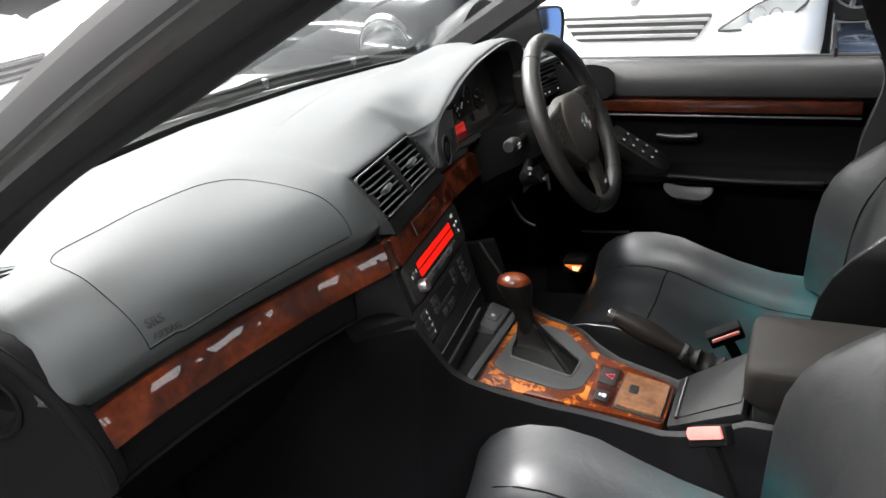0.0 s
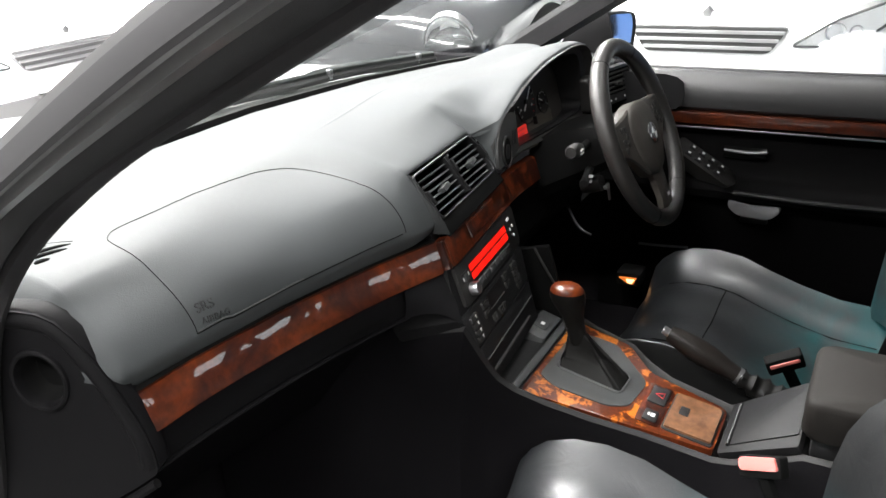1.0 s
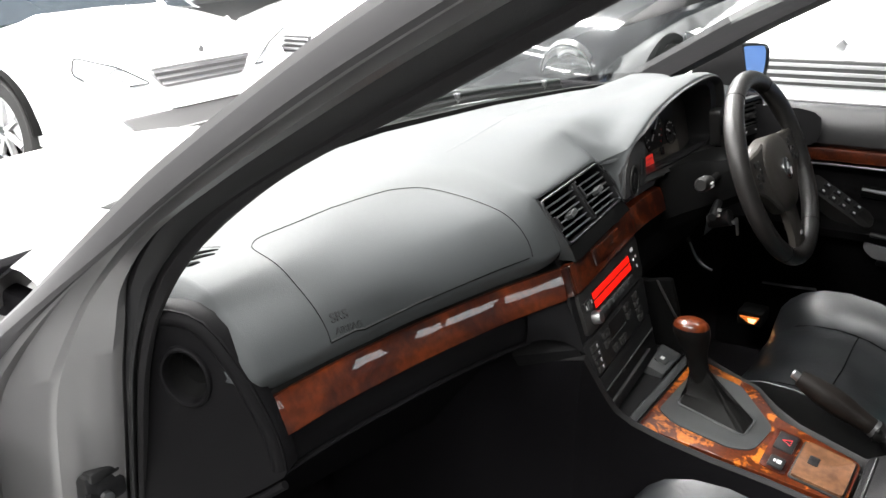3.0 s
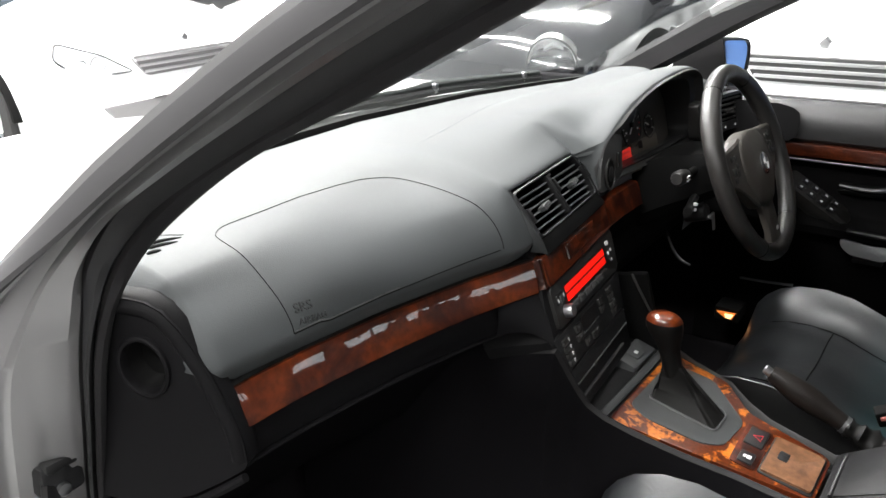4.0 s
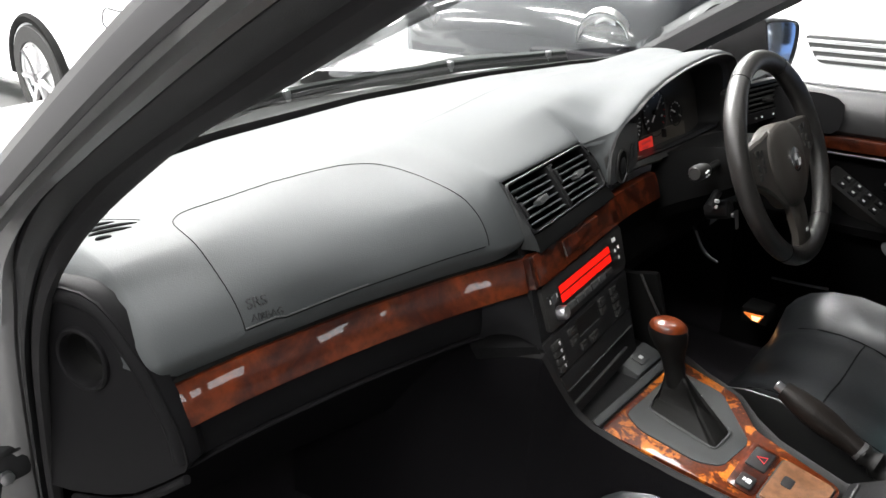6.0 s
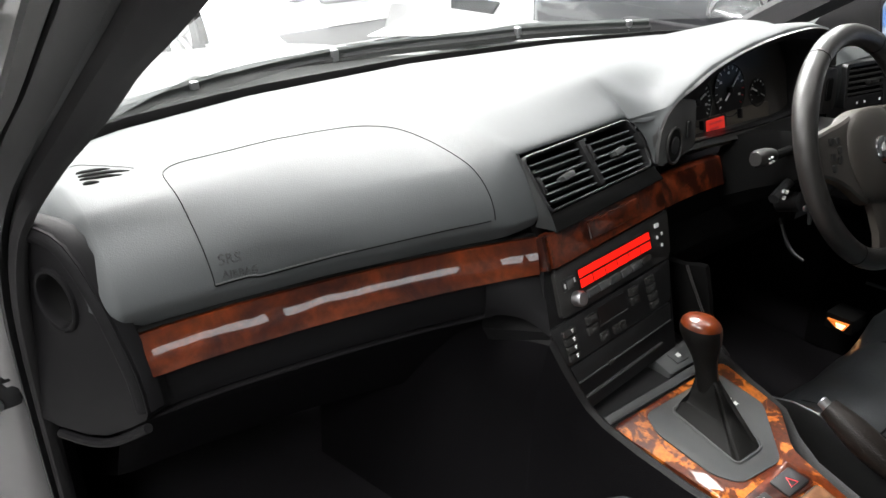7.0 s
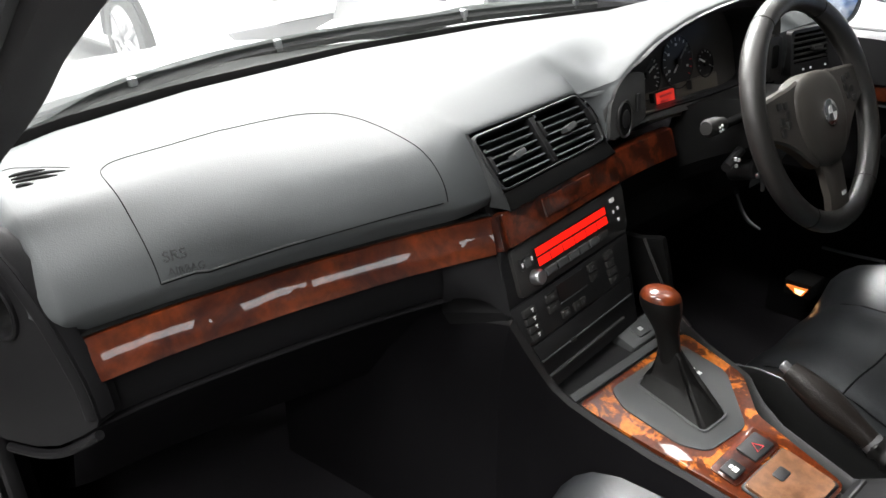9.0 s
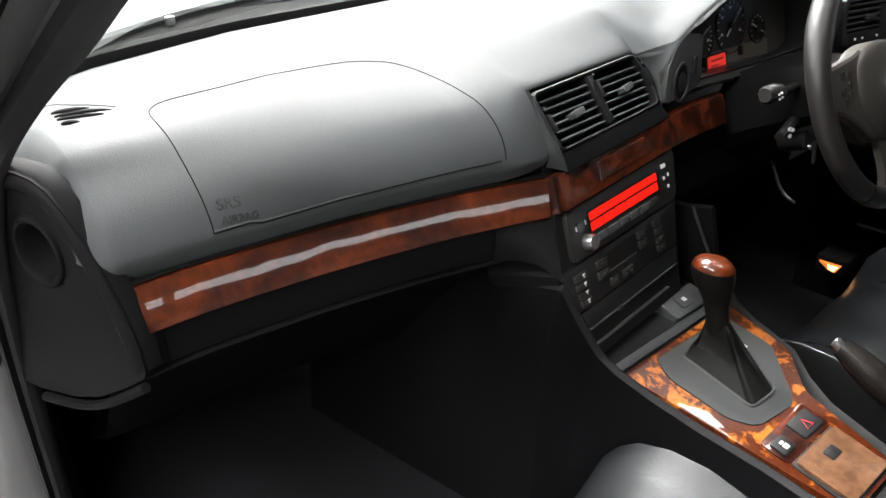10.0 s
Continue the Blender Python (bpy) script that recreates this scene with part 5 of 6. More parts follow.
# ---- centre console ----
CO = Frame((0.0, -0.105, 0.546), (1, 0, 0), (0, -1, -0.18))
cons = thing("centre_console", (0.02, -0.3, 0.26), "charcoal centre console with burr walnut plate", "console")
bm = bm_new()
rows = []
for y, xl, xr, zt in ((0.06, -0.150, 0.2, 0.655), (0.0, -0.150, 0.19, 0.664), (-0.03, -0.152, 0.186, 0.674), (-0.045, -0.1505, 0.183, 0.6775), (-0.058, -0.1365, 0.180, 0.6375), (-0.0685, -0.120, 0.176, 0.600), (-0.080, -0.112, 0.172, 0.578), (-0.105, -0.105, 0.163, 0.560), (-0.15, -0.095, 0.158, 0.5425), (-0.22, -0.085, 0.148, 0.5265), (-0.26, -0.078, 0.115, 0.519), (-0.3, -0.072, 0.094, 0.512), (-0.40, -0.064, 0.080, 0.494), (-0.43, -0.068, 0.085, 0.502), (-0.475, -0.084, 0.09, 0.53), (-0.52, -0.095, 0.095, 0.560), (-0.9, -0.10, 0.12, 0.565)):
    rows.append([Vector((xl - 0.05, y, 0.26)), Vector((xl - 0.03, y, zt - 0.09)), Vector((xl - 0.014, y, zt - 0.03)), Vector((xl - 0.006, y, zt - 0.006)), Vector((xl, y, zt)), Vector((xl + 0.006, y, zt - 0.004)), Vector((xl + 0.012, y, min(zt - 0.022, 0.542))), Vector((xr - 0.012, y, min(zt - 0.022, 0.542))), Vector((xr - 0.006, y, zt - 0.004)), Vector((xr, y, zt)), Vector((xr + 0.006, y, zt - 0.008)), Vector((xr + 0.02, y, zt - 0.06)), Vector((xr + 0.03, y, 0.26))])
add_grid(bm, [r[3:8] for r in rows])
add_grid(bm, [r[7:11] for r in rows[6:]])
part("console_body", bm, CONSOLE, cons, "charcoal console body", 50)
# front of the same console wall, blackened to stand for footwell shade
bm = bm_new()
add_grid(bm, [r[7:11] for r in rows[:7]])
part("footwell_side", bm, DARK, cons, "side of the driver's footwell, shade put into its colour", 50)
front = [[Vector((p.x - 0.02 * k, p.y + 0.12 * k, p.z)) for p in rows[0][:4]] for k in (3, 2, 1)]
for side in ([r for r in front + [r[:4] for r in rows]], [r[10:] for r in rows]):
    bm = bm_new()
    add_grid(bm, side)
    part("side_carpet", bm, FOOTWELL_SHADE, cons, "carpeted console side darkened with footwell shade")
PO = rounded([(-0.093, 0.002), (0.155, 0.002), (0.142, 0.11), (0.085, 0.165), (0.062, 0.298), (-0.05, 0.298)], 0.012)
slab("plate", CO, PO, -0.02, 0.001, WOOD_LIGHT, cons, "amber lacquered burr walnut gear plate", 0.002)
slab("selector_plate", CO, rounded([(-0.035, 0.011), (0.125, 0.014), (0.126, 0.092), (0.051, 0.168), (-0.027, 0.160), (-0.047, 0.130), (-0.051, 0.044)], 0.012), -0.002, 0.003, GREY, cons, "grey satin selector plate", 0.001)
for a, b in ((0.0885, 0.044), (0.0885, 0.055), (0.0885, 0.0665)):
    slab("gate_mark", CO, rect(a, b, a + 0.006, b + 0.006), 0.0025, 0.0036, PRINT, cons, "white selector mark")
slab("switch_panel", CO, rounded([(-0.050, 0.176), (0.058, 0.172), (0.057, 0.213), (-0.050, 0.213)], 0.006), -0.002, 0.003, WOOD_STACK, cons, "dark walnut switch surround", 0.001)
hz = slab("hazard_switch", CO, rect(0.003, 0.180, 0.050, 0.209, 0.003), 0.0, 0.006, BLACK, cons, "black hazard switch with a red triangle", 0.0015)
bm = bm_new()
TR = [CO.p(0.026 + 0.0085 * math.cos(radians(90 + 120 * k)), 0.1975 - 0.0085 * math.sin(radians(90 + 120 * k)), 0.0068) for k in range(3)]
add_tube(bm, TR, 0.0009, 4, closed=True)
part("triangle", bm, PRINT_RED, hz, "red triangle")
lk = slab("lock_switch", CO, rect(-0.044, 0.185, -0.016, 0.207, 0.003), 0.0, 0.006, BLACK, cons, "black central locking switch", 0.0015)
slab("lock_mark", CO, rect(-0.034, 0.196, -0.026, 0.2025), 0.006, 0.0068, PRINT, lk)
slab("lock_mark", CO, rect(-0.033, 0.191, -0.027, 0.1945), 0.006, 0.0068, PRINT, lk)
at = thing("ashtray", CO.p(0.005, 0.25, 0), "lacquered walnut ashtray lid in the console", "ashtray")
slab("rim", CO, rect(-0.047, 0.216, 0.056, 0.294, 0.006), 0.0005, 0.003, BLACK, at, "", 0.001)
slab("lid", CO, rounded([(-0.043, 0.219), (0.052, 0.219), (0.050, 0.291), (-0.041, 0.291)], 0.005), 0.0, 0.007, WOOD_LID, at, "brown walnut lid", 0.003)
slab("thumb_notch", CO, rect(-0.003, 0.232, 0.020, 0.247, 0.003), 0.0065, 0.0078, BLACK, at, "dark thumb notch", 0.0005)
# open tray ahead of the plate, with a small switch plinth
slab("tray_floor", Frame((0.0, -0.03, 0.545), (1, 0, 0), (0, -1, -0.05)), [(-0.12, -0.03), (0.16, -0.03), (0.155, 0.08), (-0.095, 0.08)], -0.02, 0.0, BLACK, cons)
slab("tray_lip", Frame((0.0, -0.090, 0.554), (1, 0, 0), (0, -0.6, -0.3)), [(-0.098, 0.001), (0.16, 0.001), (0.156, 0.014), (-0.094, 0.014)], -0.008, 0.0, GREY, cons, "grey satin tray lip", 0.002)
PL = Frame((0.062, -0.046, 0.5625), (1, 0, 0), (0, -1, -0.30))
slab("switch_plinth", PL, rect(0.0, 0.0, 0.085, 0.040, 0.005), -0.02, 0.0, GREY, cons, "grey plinth with a small switch", 0.003)
slab("plinth_switch", PL, rect(0.026, 0.009, 0.054, 0.031, 0.003), -0.001, 0.0025, GREY, cons, "", 0.0012)
slab("switch_mark", PL, rect(0.036, 0.016, 0.044, 0.023, 0.001), 0.0015, 0.0031, PRINT, cons)
# covered tray in front of the armrest
TF = Frame((-0.058, -0.405, 0.497), (1, 0, 0), (0, -0.86, 0.51))
slab("rear_tray", TF, rounded([(0.0, 0.0), (0.135, 0.0), (0.15, 0.125), (-0.025, 0.125)], 0.006), -0.01, 0.001, VINYL_LOW, cons, "", 0.002)
slab("tray_cover", TF, rounded([(0.014, 0.018), (0.122, 0.018), (0.132, 0.122), (0.004, 0.122)], 0.004), 0.0, 0.003, VINYL_LOW, cons, "ribbed sliding tray cover", 0.001)
bar("tray_grip", [TF.p(0.012, 0.016, 0.004), TF.p(0.124, 0.016, 0.004)], 0.003, BLACK, cons, "", 6)

# gear lever
lever = thing("gear_lever", CO.p(0.02, 0.09, 0), "walnut and leather gear lever with a leather boot", "gear lever")
LEVER = ((0.565, 0.0135), (0.585, 0.0135), (0.600, 0.0138), (0.612, 0.0150), (0.623, 0.0176), (0.633, 0.0206), (0.642, 0.0230), (0.650, 0.0243), (0.657, 0.0246), (0.6635, 0.0238), (0.669, 0.0214), (0.673, 0.0172), (0.6755, 0.011), (0.6765, 0.004))
LEAN = ((0.565, 0.053, -0.152), (0.60, 0.054, -0.143), (0.63, 0.051, -0.136), (0.652, 0.048, -0.132), (0.68, 0.046, -0.130))


def lever_skin(name, lo, hi, grow, i0, i1, mat, label):
    """A piece of the lever's skin between two bearings, from one height to another."""
    bm = bm_new()
    rows = []
    for z, r in LEVER[i0:i1]:
        cx, cy = interp(z, LEAN)
        rows.append([Vector((cx + math.cos(radians(t)) * (r + grow), cy + math.sin(radians(t)) * (r + grow) * 1.22, z)) for t in [lo + (hi - lo) * k / 22 for k in range(23)]])
    vs = add_grid(bm, rows)
    if i1 == len(LEVER):
        bm.faces.new(vs[-1])
    return part(name, bm, mat, lever, label, 60)


lever_skin("grip", 116, 268, 0.0004, 0, 10, BOOT, "black leather grip")
lever_skin("wood_inlay", 264, 480, 0.0, 0, 11, WOOD, "glossy burr walnut inlay")
lever_skin("wood_cap", 0, 360, 0.0002, 9, len(LEVER), WOOD, "glossy burr walnut cap")
bm = bm_new()
RG = rounded([(0.000, 0.027), (0.040, 0.027), (0.054, 0.050), (0.057, 0.128), (0.047, 0.141), (-0.006, 0.139)], 0.010, 6)
add_tube(bm, [CO.p(a, b, 0.004) for a, b in RG], 0.0019, 6, closed=True)
part("boot_ring", bm, GREY, lever, "thin grey boot ring")
bm = bm_new()
rows = []
for k in range(9):
    s = k / 8
    c = Vector((0.044, -0.157 - 0.03 * (1 - s) ** 1.5, 0.55 + 0.05 * s))
    ring = []
    for j, (a, b) in enumerate(RG):
        base = CO.p(a, b, 0.002)
        neck = Vector((0.0535, -0.147, 0.586)) + Vector((math.cos(math.atan2(base.y + 0.19, base.x - 0.021)) * 0.0125, math.sin(math.atan2(base.y + 0.19, base.x - 0.021)) * 0.0155, 0))
        f = s ** 0.5
        p = base.lerp(neck, f)
        sag = 0.021 * math.sin(math.pi * s) * (1.0 if base.y > -0.2 else 0.25)
        p.z -= sag - 0.005 * math.sin(math.pi * s) * math.sin(j * 1.3)
        ring.append(p)
    rows.append(ring)
add_grid(bm, rows, close=True)
part("boot", bm, BOOT, lever, "soft creased black leather boot", 70)

# handbrake
hb = thing("handbrake", (0.12, -0.45, 0.5), "black leather handbrake lever with a leather gaiter", "handbrake")
bar("grip", [(0.122, -0.285, 0.579), (0.122, -0.290, 0.577), (0.122, -0.305, 0.570), (0.121, -0.345, 0.552), (0.12, -0.39, 0.531), (0.12, -0.398, 0.527)], [0.014, 0.0185, 0.021, 0.0205, 0.0165, 0.014], GRIP, hb, "brown-black leather grip", 16, 20)
bar("release_button", [(0.122, -0.274, 0.584), (0.122, -0.2755, 0.5835), (0.122, -0.287, 0.577)], [0.0055, 0.0075, 0.0075], STEEL, hb, "bright metal release button", 12)
bar("collar", [(0.12, -0.398, 0.527), (0.12, -0.404, 0.524)], 0.0148, HANDLE, hb, "thin metal collar", 14)
bm = bm_new()
rows = []
for i, p in enumerate(smooth_line([(0.12, -0.40, 0.526), (0.122, -0.43, 0.510), (0.121, -0.47, 0.494), (0.118, -0.53, 0.480)], 22)):
    r = 0.014 + 0.024 * i / 21 + (0.0035 if i % 3 == 1 else -0.0015)
    rows.append([p + Vector((r * math.cos(a) * (1 + 0.10 * math.sin(3 * a + i * 1.7)), -0.3 * r * math.sin(a), 0.85 * r * math.sin(a) * (1 + 0.12 * math.sin(2 * a + i)))) for a in [2 * math.pi * k / 18 for k in range(18)]])
add_grid(bm, rows, close=True)
part("gaiter", bm, BOOT, hb, "crumpled folded leather gaiter", 70)

arm = thing("armrest", (0, -0.7, 0.57), "dark grey padded centre armrest", "armrest")
bm = bm_new()
OUT = rect(-0.098, -0.92, 0.068, -0.512, 0.018, 4)
rows = [[Vector((0.5 * (-0.03) * (1 - s) + (a + 0.015) * s - 0.015, b if s == 1 else (b + 0.71) * s - 0.71, z)) for a, b in OUT] for s, z in ((0.97, 0.585), (1.0, 0.592), (1.0, 0.632), (0.985, 0.641), (0.95, 0.645), (0.5, 0.648), (0.05, 0.648))]
vs = add_grid(bm, rows, close=True)
bm.faces.new(vs[-1])
bm.faces.new(vs[0])
part("pad", bm, VINYL_ARM, arm, "padded vinyl lid", 60)
box("base", (-0.082, -0.91, 0.545), (0.056, -0.525, 0.588), BLACK, arm, 0.006)
box("latch", (-0.03, -0.5255, 0.572), (0.012, -0.517, 0.588), BUTTON, arm, 0.003)


def buckle(x, y, z, turn, grp):
    b = thing("seat_belt_buckle", (x, y, z - 0.05), "black seat belt buckle with a red release button", "seat belt buckle", grp)
    fr = Frame((x, y, z), (-0.25 if turn else 0.25, -0.93, 0.42), (-0.5 if turn else 0.2, -0.25, -0.85))
    slab("case", fr, rect(-0.029, -0.011, 0.031, 0.018, 0.004), -0.020, 0.0, DARK, b, "", 0.004)
    if turn:
        slab("button", fr, rounded([(-0.026, -0.006), (-0.021, -0.010), (0.025, -0.010), (0.028, 0.007), (-0.024, 0.007)], 0.003), 0.0, 0.005, RED_PLASTIC, b, "red release button, paled for the light on it", 0.002)
    else:
        slab("button", fr, rect(-0.023, -0.004, 0.025, 0.003, 0.002), -0.001, 0.002, RED_PLASTIC, b, "red release button, paled for the light on it", 0.001)
    bar("stem", [fr.p(0, 0.012, -0.011), fr.p(0.0, 0.05, -0.03), fr.p(0.0, 0.12, -0.06)], 0.006, DARK, b, "", 6, 0, 1.8)


buckle(-0.142, -0.470, 0.560, True, "belt buckles")
buckle(0.175, -0.463, 0.532, False, "belt buckles")


# ---- seats ----
CUSHION = ((-0.165, -0.17, 0.80), (-0.142, -0.125, 0.83), (-0.130, -0.085, 0.87), (-0.136, -0.055, 0.905), (-0.152, -0.033, 0.94), (-0.175, -0.016, 0.965), (-0.215, -0.003, 0.985), (-0.265, 0.0, 1), (-0.32, -0.008, 1), (-0.38, -0.032, 1), (-0.44, -0.053, 1), (-0.52, -0.074, 1), (-0.66, -0.084, 1))


def seat(x0, x1, label, dy, recline=0.0):
    s = thing("front_seat", ((x0 + x1) / 2, -0.45, 0.28), label, "car seat", "front seats")
    w, xm = (x1 - x0) / 2, (x0 + x1) / 2

    def sect(y, lift, sc, lo):
        """Cushion section: dished middle, rounded side bolsters, straight skirts."""
        r = []
        for k in range(33):
            t = -1 + k / 16
            u = abs(t)
            z = 0.476 + 0.048 * max(0.0, (u - 0.45) / 0.4) ** 2 - 0.004 * math.cos(t * 9) * (u < 0.5)
            if u > 0.80:
                z = 0.476 + 0.0368 + 0.012 * math.sin(min(1, (u - 0.80) / 0.1) * math.pi / 2) - 0.09 * max(0, (u - 0.88) / 0.12) ** 2.2
            r.append(Vector((xm + t * w * sc, y, z + lift)))
        return [Vector((r[0].x + 0.01, y, lo))] + r + [Vector((r[-1].x - 0.01, y, lo))]

    bm = bm_new()
    add_grid(bm, [sect(y, lift, sc, 0.3) for y, lift, sc in CUSHION])
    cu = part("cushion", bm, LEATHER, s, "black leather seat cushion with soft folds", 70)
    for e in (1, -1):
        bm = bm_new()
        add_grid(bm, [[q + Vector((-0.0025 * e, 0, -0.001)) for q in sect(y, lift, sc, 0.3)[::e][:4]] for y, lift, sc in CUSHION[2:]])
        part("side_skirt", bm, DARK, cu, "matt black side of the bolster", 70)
    lift_at = [(-y, lift) for y, lift, sc in CUSHION[4:]]
    for t in (-0.52, 0.52):
        bar("piping", [(xm + t * w, y, 0.4778 + interp(-y, lift_at)[0]) for y in (-0.16, -0.18, -0.215, -0.265, -0.32, -0.38, -0.44, -0.52, -0.6)], 0.0016, DARK, cu, "", 6, 14)
    bar("cross_seam", [(xm + t * w, -0.305, 0.4762 - 0.004 * math.cos(t * 9) * (abs(t) < 0.5) + interp(0.305, lift_at)[0]) for t in (-0.52, -0.4, -0.25, -0.12, 0, 0.12, 0.25, 0.4, 0.52)], 0.0016, DARK, cu, "", 6, 10)
    def back(z, y, sc, th, bo):
        r = []
        for k in range(33):
            t = -1 + k / 16
            u = abs(t)
            fwd = 0.055 * max(0.0, (u - 0.45) / 0.4) ** 1.6 if u < 0.85 else 0.055 + 0.018 * math.sin(min(1, (u - 0.85) / 0.08) * math.pi / 2) - 0.10 * max(0, (u - 0.92) / 0.08) ** 2
            fwd = fwd * bo + dy if u < 0.92 else fwd * bo + dy - (1 - bo) * 0.1 * max(0, (u - 0.92) / 0.08) ** 2
            r.append(Vector((xm + t * w * sc, y + fwd, z)))
        return [Vector((r[0].x + 0.01, y - th, z))] + r + [Vector((r[-1].x - 0.01, y - th, z))]

    bm = bm_new()
    lean = [(z - max(0, z - 0.76) * 0.45 * recline, y - max(0, z - 0.76) * 0.75 * recline, sc, th, bo) for z, y, sc, th, bo in ((0.43, -0.60, 0.9, 0.10, 1), (0.50, -0.605, 0.97, 0.11, 1), (0.58, -0.612, 1, 0.12, 1), (0.63, -0.622, 1, 0.12, 1), (0.67, -0.636, 0.995, 0.12, 0.95), (0.70, -0.650, 0.985, 0.12, 0.82), (0.73, -0.668, 0.965, 0.12, 0.62), (0.76, -0.688, 0.935, 0.12, 0.42), (0.79, -0.705, 0.90, 0.11, 0.28), (0.85, -0.735, 0.85, 0.11, 0.2), (0.92, -0.765, 0.79, 0.10, 0.18), (0.98, -0.79, 0.70, 0.09, 0.15), (1.01, -0.81, 0.58, 0.07, 0.1), (1.02, -0.83, 0.46, 0.04, 0.1))]
    vs = add_grid(bm, [back(*q) for q in lean], close=True)
    bm.faces.new(vs[-1])
    bk = part("backrest", bm, LEATHER_SHADED, s, "black leather backrest with side bolsters", 70)
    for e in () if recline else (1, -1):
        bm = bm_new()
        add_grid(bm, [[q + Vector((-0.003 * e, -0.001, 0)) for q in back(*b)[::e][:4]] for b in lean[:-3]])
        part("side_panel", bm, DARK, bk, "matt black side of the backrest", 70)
    for t in () if recline else (-0.5, 0.5):
        bar("piping", [(xm + t * w * sc, y + 0.004 + dy, z) for z, y, sc in ((0.5, -0.605, 0.97), (0.60, -0.617, 1), (0.66, -0.632, 1), (0.74, -0.675, 0.97))], 0.0022, DARK, bk, "", 6, 14)
    bm = bm_new()
    add_grid(bm, [[Vector((xm + a * 0.13 * sc, -0.85 - 0.18 * recline + b, z - 0.19 * recline)) for a, b in [(math.cos(2 * math.pi * k / 20), 0.05 * math.sin(2 * math.pi * k / 20)) for k in range(20)]] for z, sc in ((1.06, 0.6), (1.08, 0.95), (1.14, 1), (1.2, 0.95), (1.23, 0.6))], close=True)
    part("headrest", bm, LEATHER, s, "black leather headrest", 70)
    for dx in (-0.06, 0.06):
        bar("headrest_post", [(xm + dx, -0.84 - 0.18 * recline, 0.98 - 0.17 * recline), (xm + dx, -0.85 - 0.18 * recline, 1.08 - 0.19 * recline)], 0.006, STEEL, s, "", 8)
    box("base", (x0 + 0.05, -0.62, 0.26), (x1 - 0.05, -0.2, 0.34), BLACK, s, 0.01)
    return s


seat(-0.63, -0.106, "black leather passenger sports seat, leaned well back", -0.012, 1.6)
seat(0.145, 0.655, "black leather driver's sports seat with a soft sheen", -0.045)

# ---- far door ----
door = thing("closed_car_door", (0.78, -0.3, 0.3), "closed black leather driver's door with a walnut strip", "car door")
bm = bm_new()
DP = ((0.81, 0.880), (0.795, 0.884), (0.780, 0.8835), (0.769, 0.879), (0.759, 0.871), (0.751, 0.859), (0.746, 0.844), (0.744, 0.826), (0.747, 0.808), (0.757, 0.799))
add_grid(bm, [[Vector((x, y, z)) for x, z in DP] for y in [0.02 - 0.074 * i for i in range(11)]])
part("upper_pad", bm, DOOR_TOP, door, "charcoal padded door top")
bm = bm_new()
add_grid(bm, [[Vector((x, y, z)) for x, z in ((0.757, 0.80), (0.766, 0.765), (0.772, 0.757), (0.776, 0.70), (0.774, 0.655), (0.762, 0.640), (0.742, 0.634), (0.728, 0.622), (0.730, 0.605), (0.748, 0.592), (0.762, 0.57), (0.765, 0.45), (0.755, 0.40), (0.755, 0.27))] for y in (0.05, -0.1, -0.25, -0.4, -0.55, -0.72)])
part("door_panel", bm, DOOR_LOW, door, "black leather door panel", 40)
box("trim_strip", (0.745, -0.66, 0.770), (0.77, 0.0, 0.7985), WOOD_DOOR, door, 0.004, "lacquered burr walnut strip")
box("metal_strip", (0.752, -0.66, 0.7585), (0.774, 0.0, 0.7635), STEEL, door, 0.002, "thin satin metal strip")
bar("lever_dish", [(0.7745, -0.235, 0.705), (0.7745, -0.275, 0.703), (0.7745, -0.325, 0.705)], 0.013, DARK, door, "dark handle recess", 10, 8)
bar("door_handle", [(0.764, -0.236, 0.712), (0.760, -0.27, 0.710), (0.760, -0.305, 0.7105), (0.764, -0.327, 0.714)], [0.003, 0.004, 0.0045, 0.006], HANDLE, door, "satin metal inner door handle", 8, 12)
DPF = Frame((0.7285, -0.258, 0.606), (-0.04, -1, -0.05), (-0.25, 0, -1))
slab("door_pull", DPF, rounded([(0.0, 0.0), (0.055, 0.004), (0.118, -0.002), (0.112, 0.018), (0.092, 0.032), (0.028, 0.032), (0.006, 0.018)], 0.010), -0.012, 0.004, HANDLE, door, "satin silver door pull", 0.004)
SW = Frame((0.752, -0.140, 0.720), (0.0, -0.84, -0.52), (-0.85, 0.25, -0.4))
sw = slab("switch_panel", SW, rounded([(-0.01, -0.022), (0.14, -0.022), (0.155, 0.0), (0.145, 0.024), (0.0, 0.024)], 0.012), -0.04, 0.0, BUTTON, door, "black angled switch panel", 0.003)
for k in range(4):
    for b in (-0.011, 0.010):
        slab("window_switch", SW, rect(0.020 + 0.026 * k, b - 0.007, 0.038 + 0.026 * k, b + 0.006, 0.002), -0.001, 0.004, BLACK, sw, "", 0.0012)
        slab("switch_mark", SW, rect(0.026 + 0.026 * k, b - 0.003, 0.032 + 0.026 * k, b + 0.001), 0.003, 0.0046, PRINT, sw)
bm = bm_new()
add_grid(bm, [[Vector((x, y, z)) for y, z in ((0.06, 0.884), (-0.10, 0.882), (-0.128, 0.876), (-0.142, 0.865), (-0.145, 0.84), (-0.14, 0.815), (-0.125, 0.803), (0.06, 0.803))] for x in (0.739, 0.736)] , close=True)
bm.faces.new([v for v in bm.verts if abs(v.co.x - 0.736) < 1e-5])
part("corner_panel", bm, VINYL_LOW, door, "dark corner speaker cover")
bm = bm_new()
sail = [(0.20, 0.884), (0.03, 0.884), (0.040, 0.93), (0.054, 1.0), (0.075, 1.035), (0.115, 1.03)]
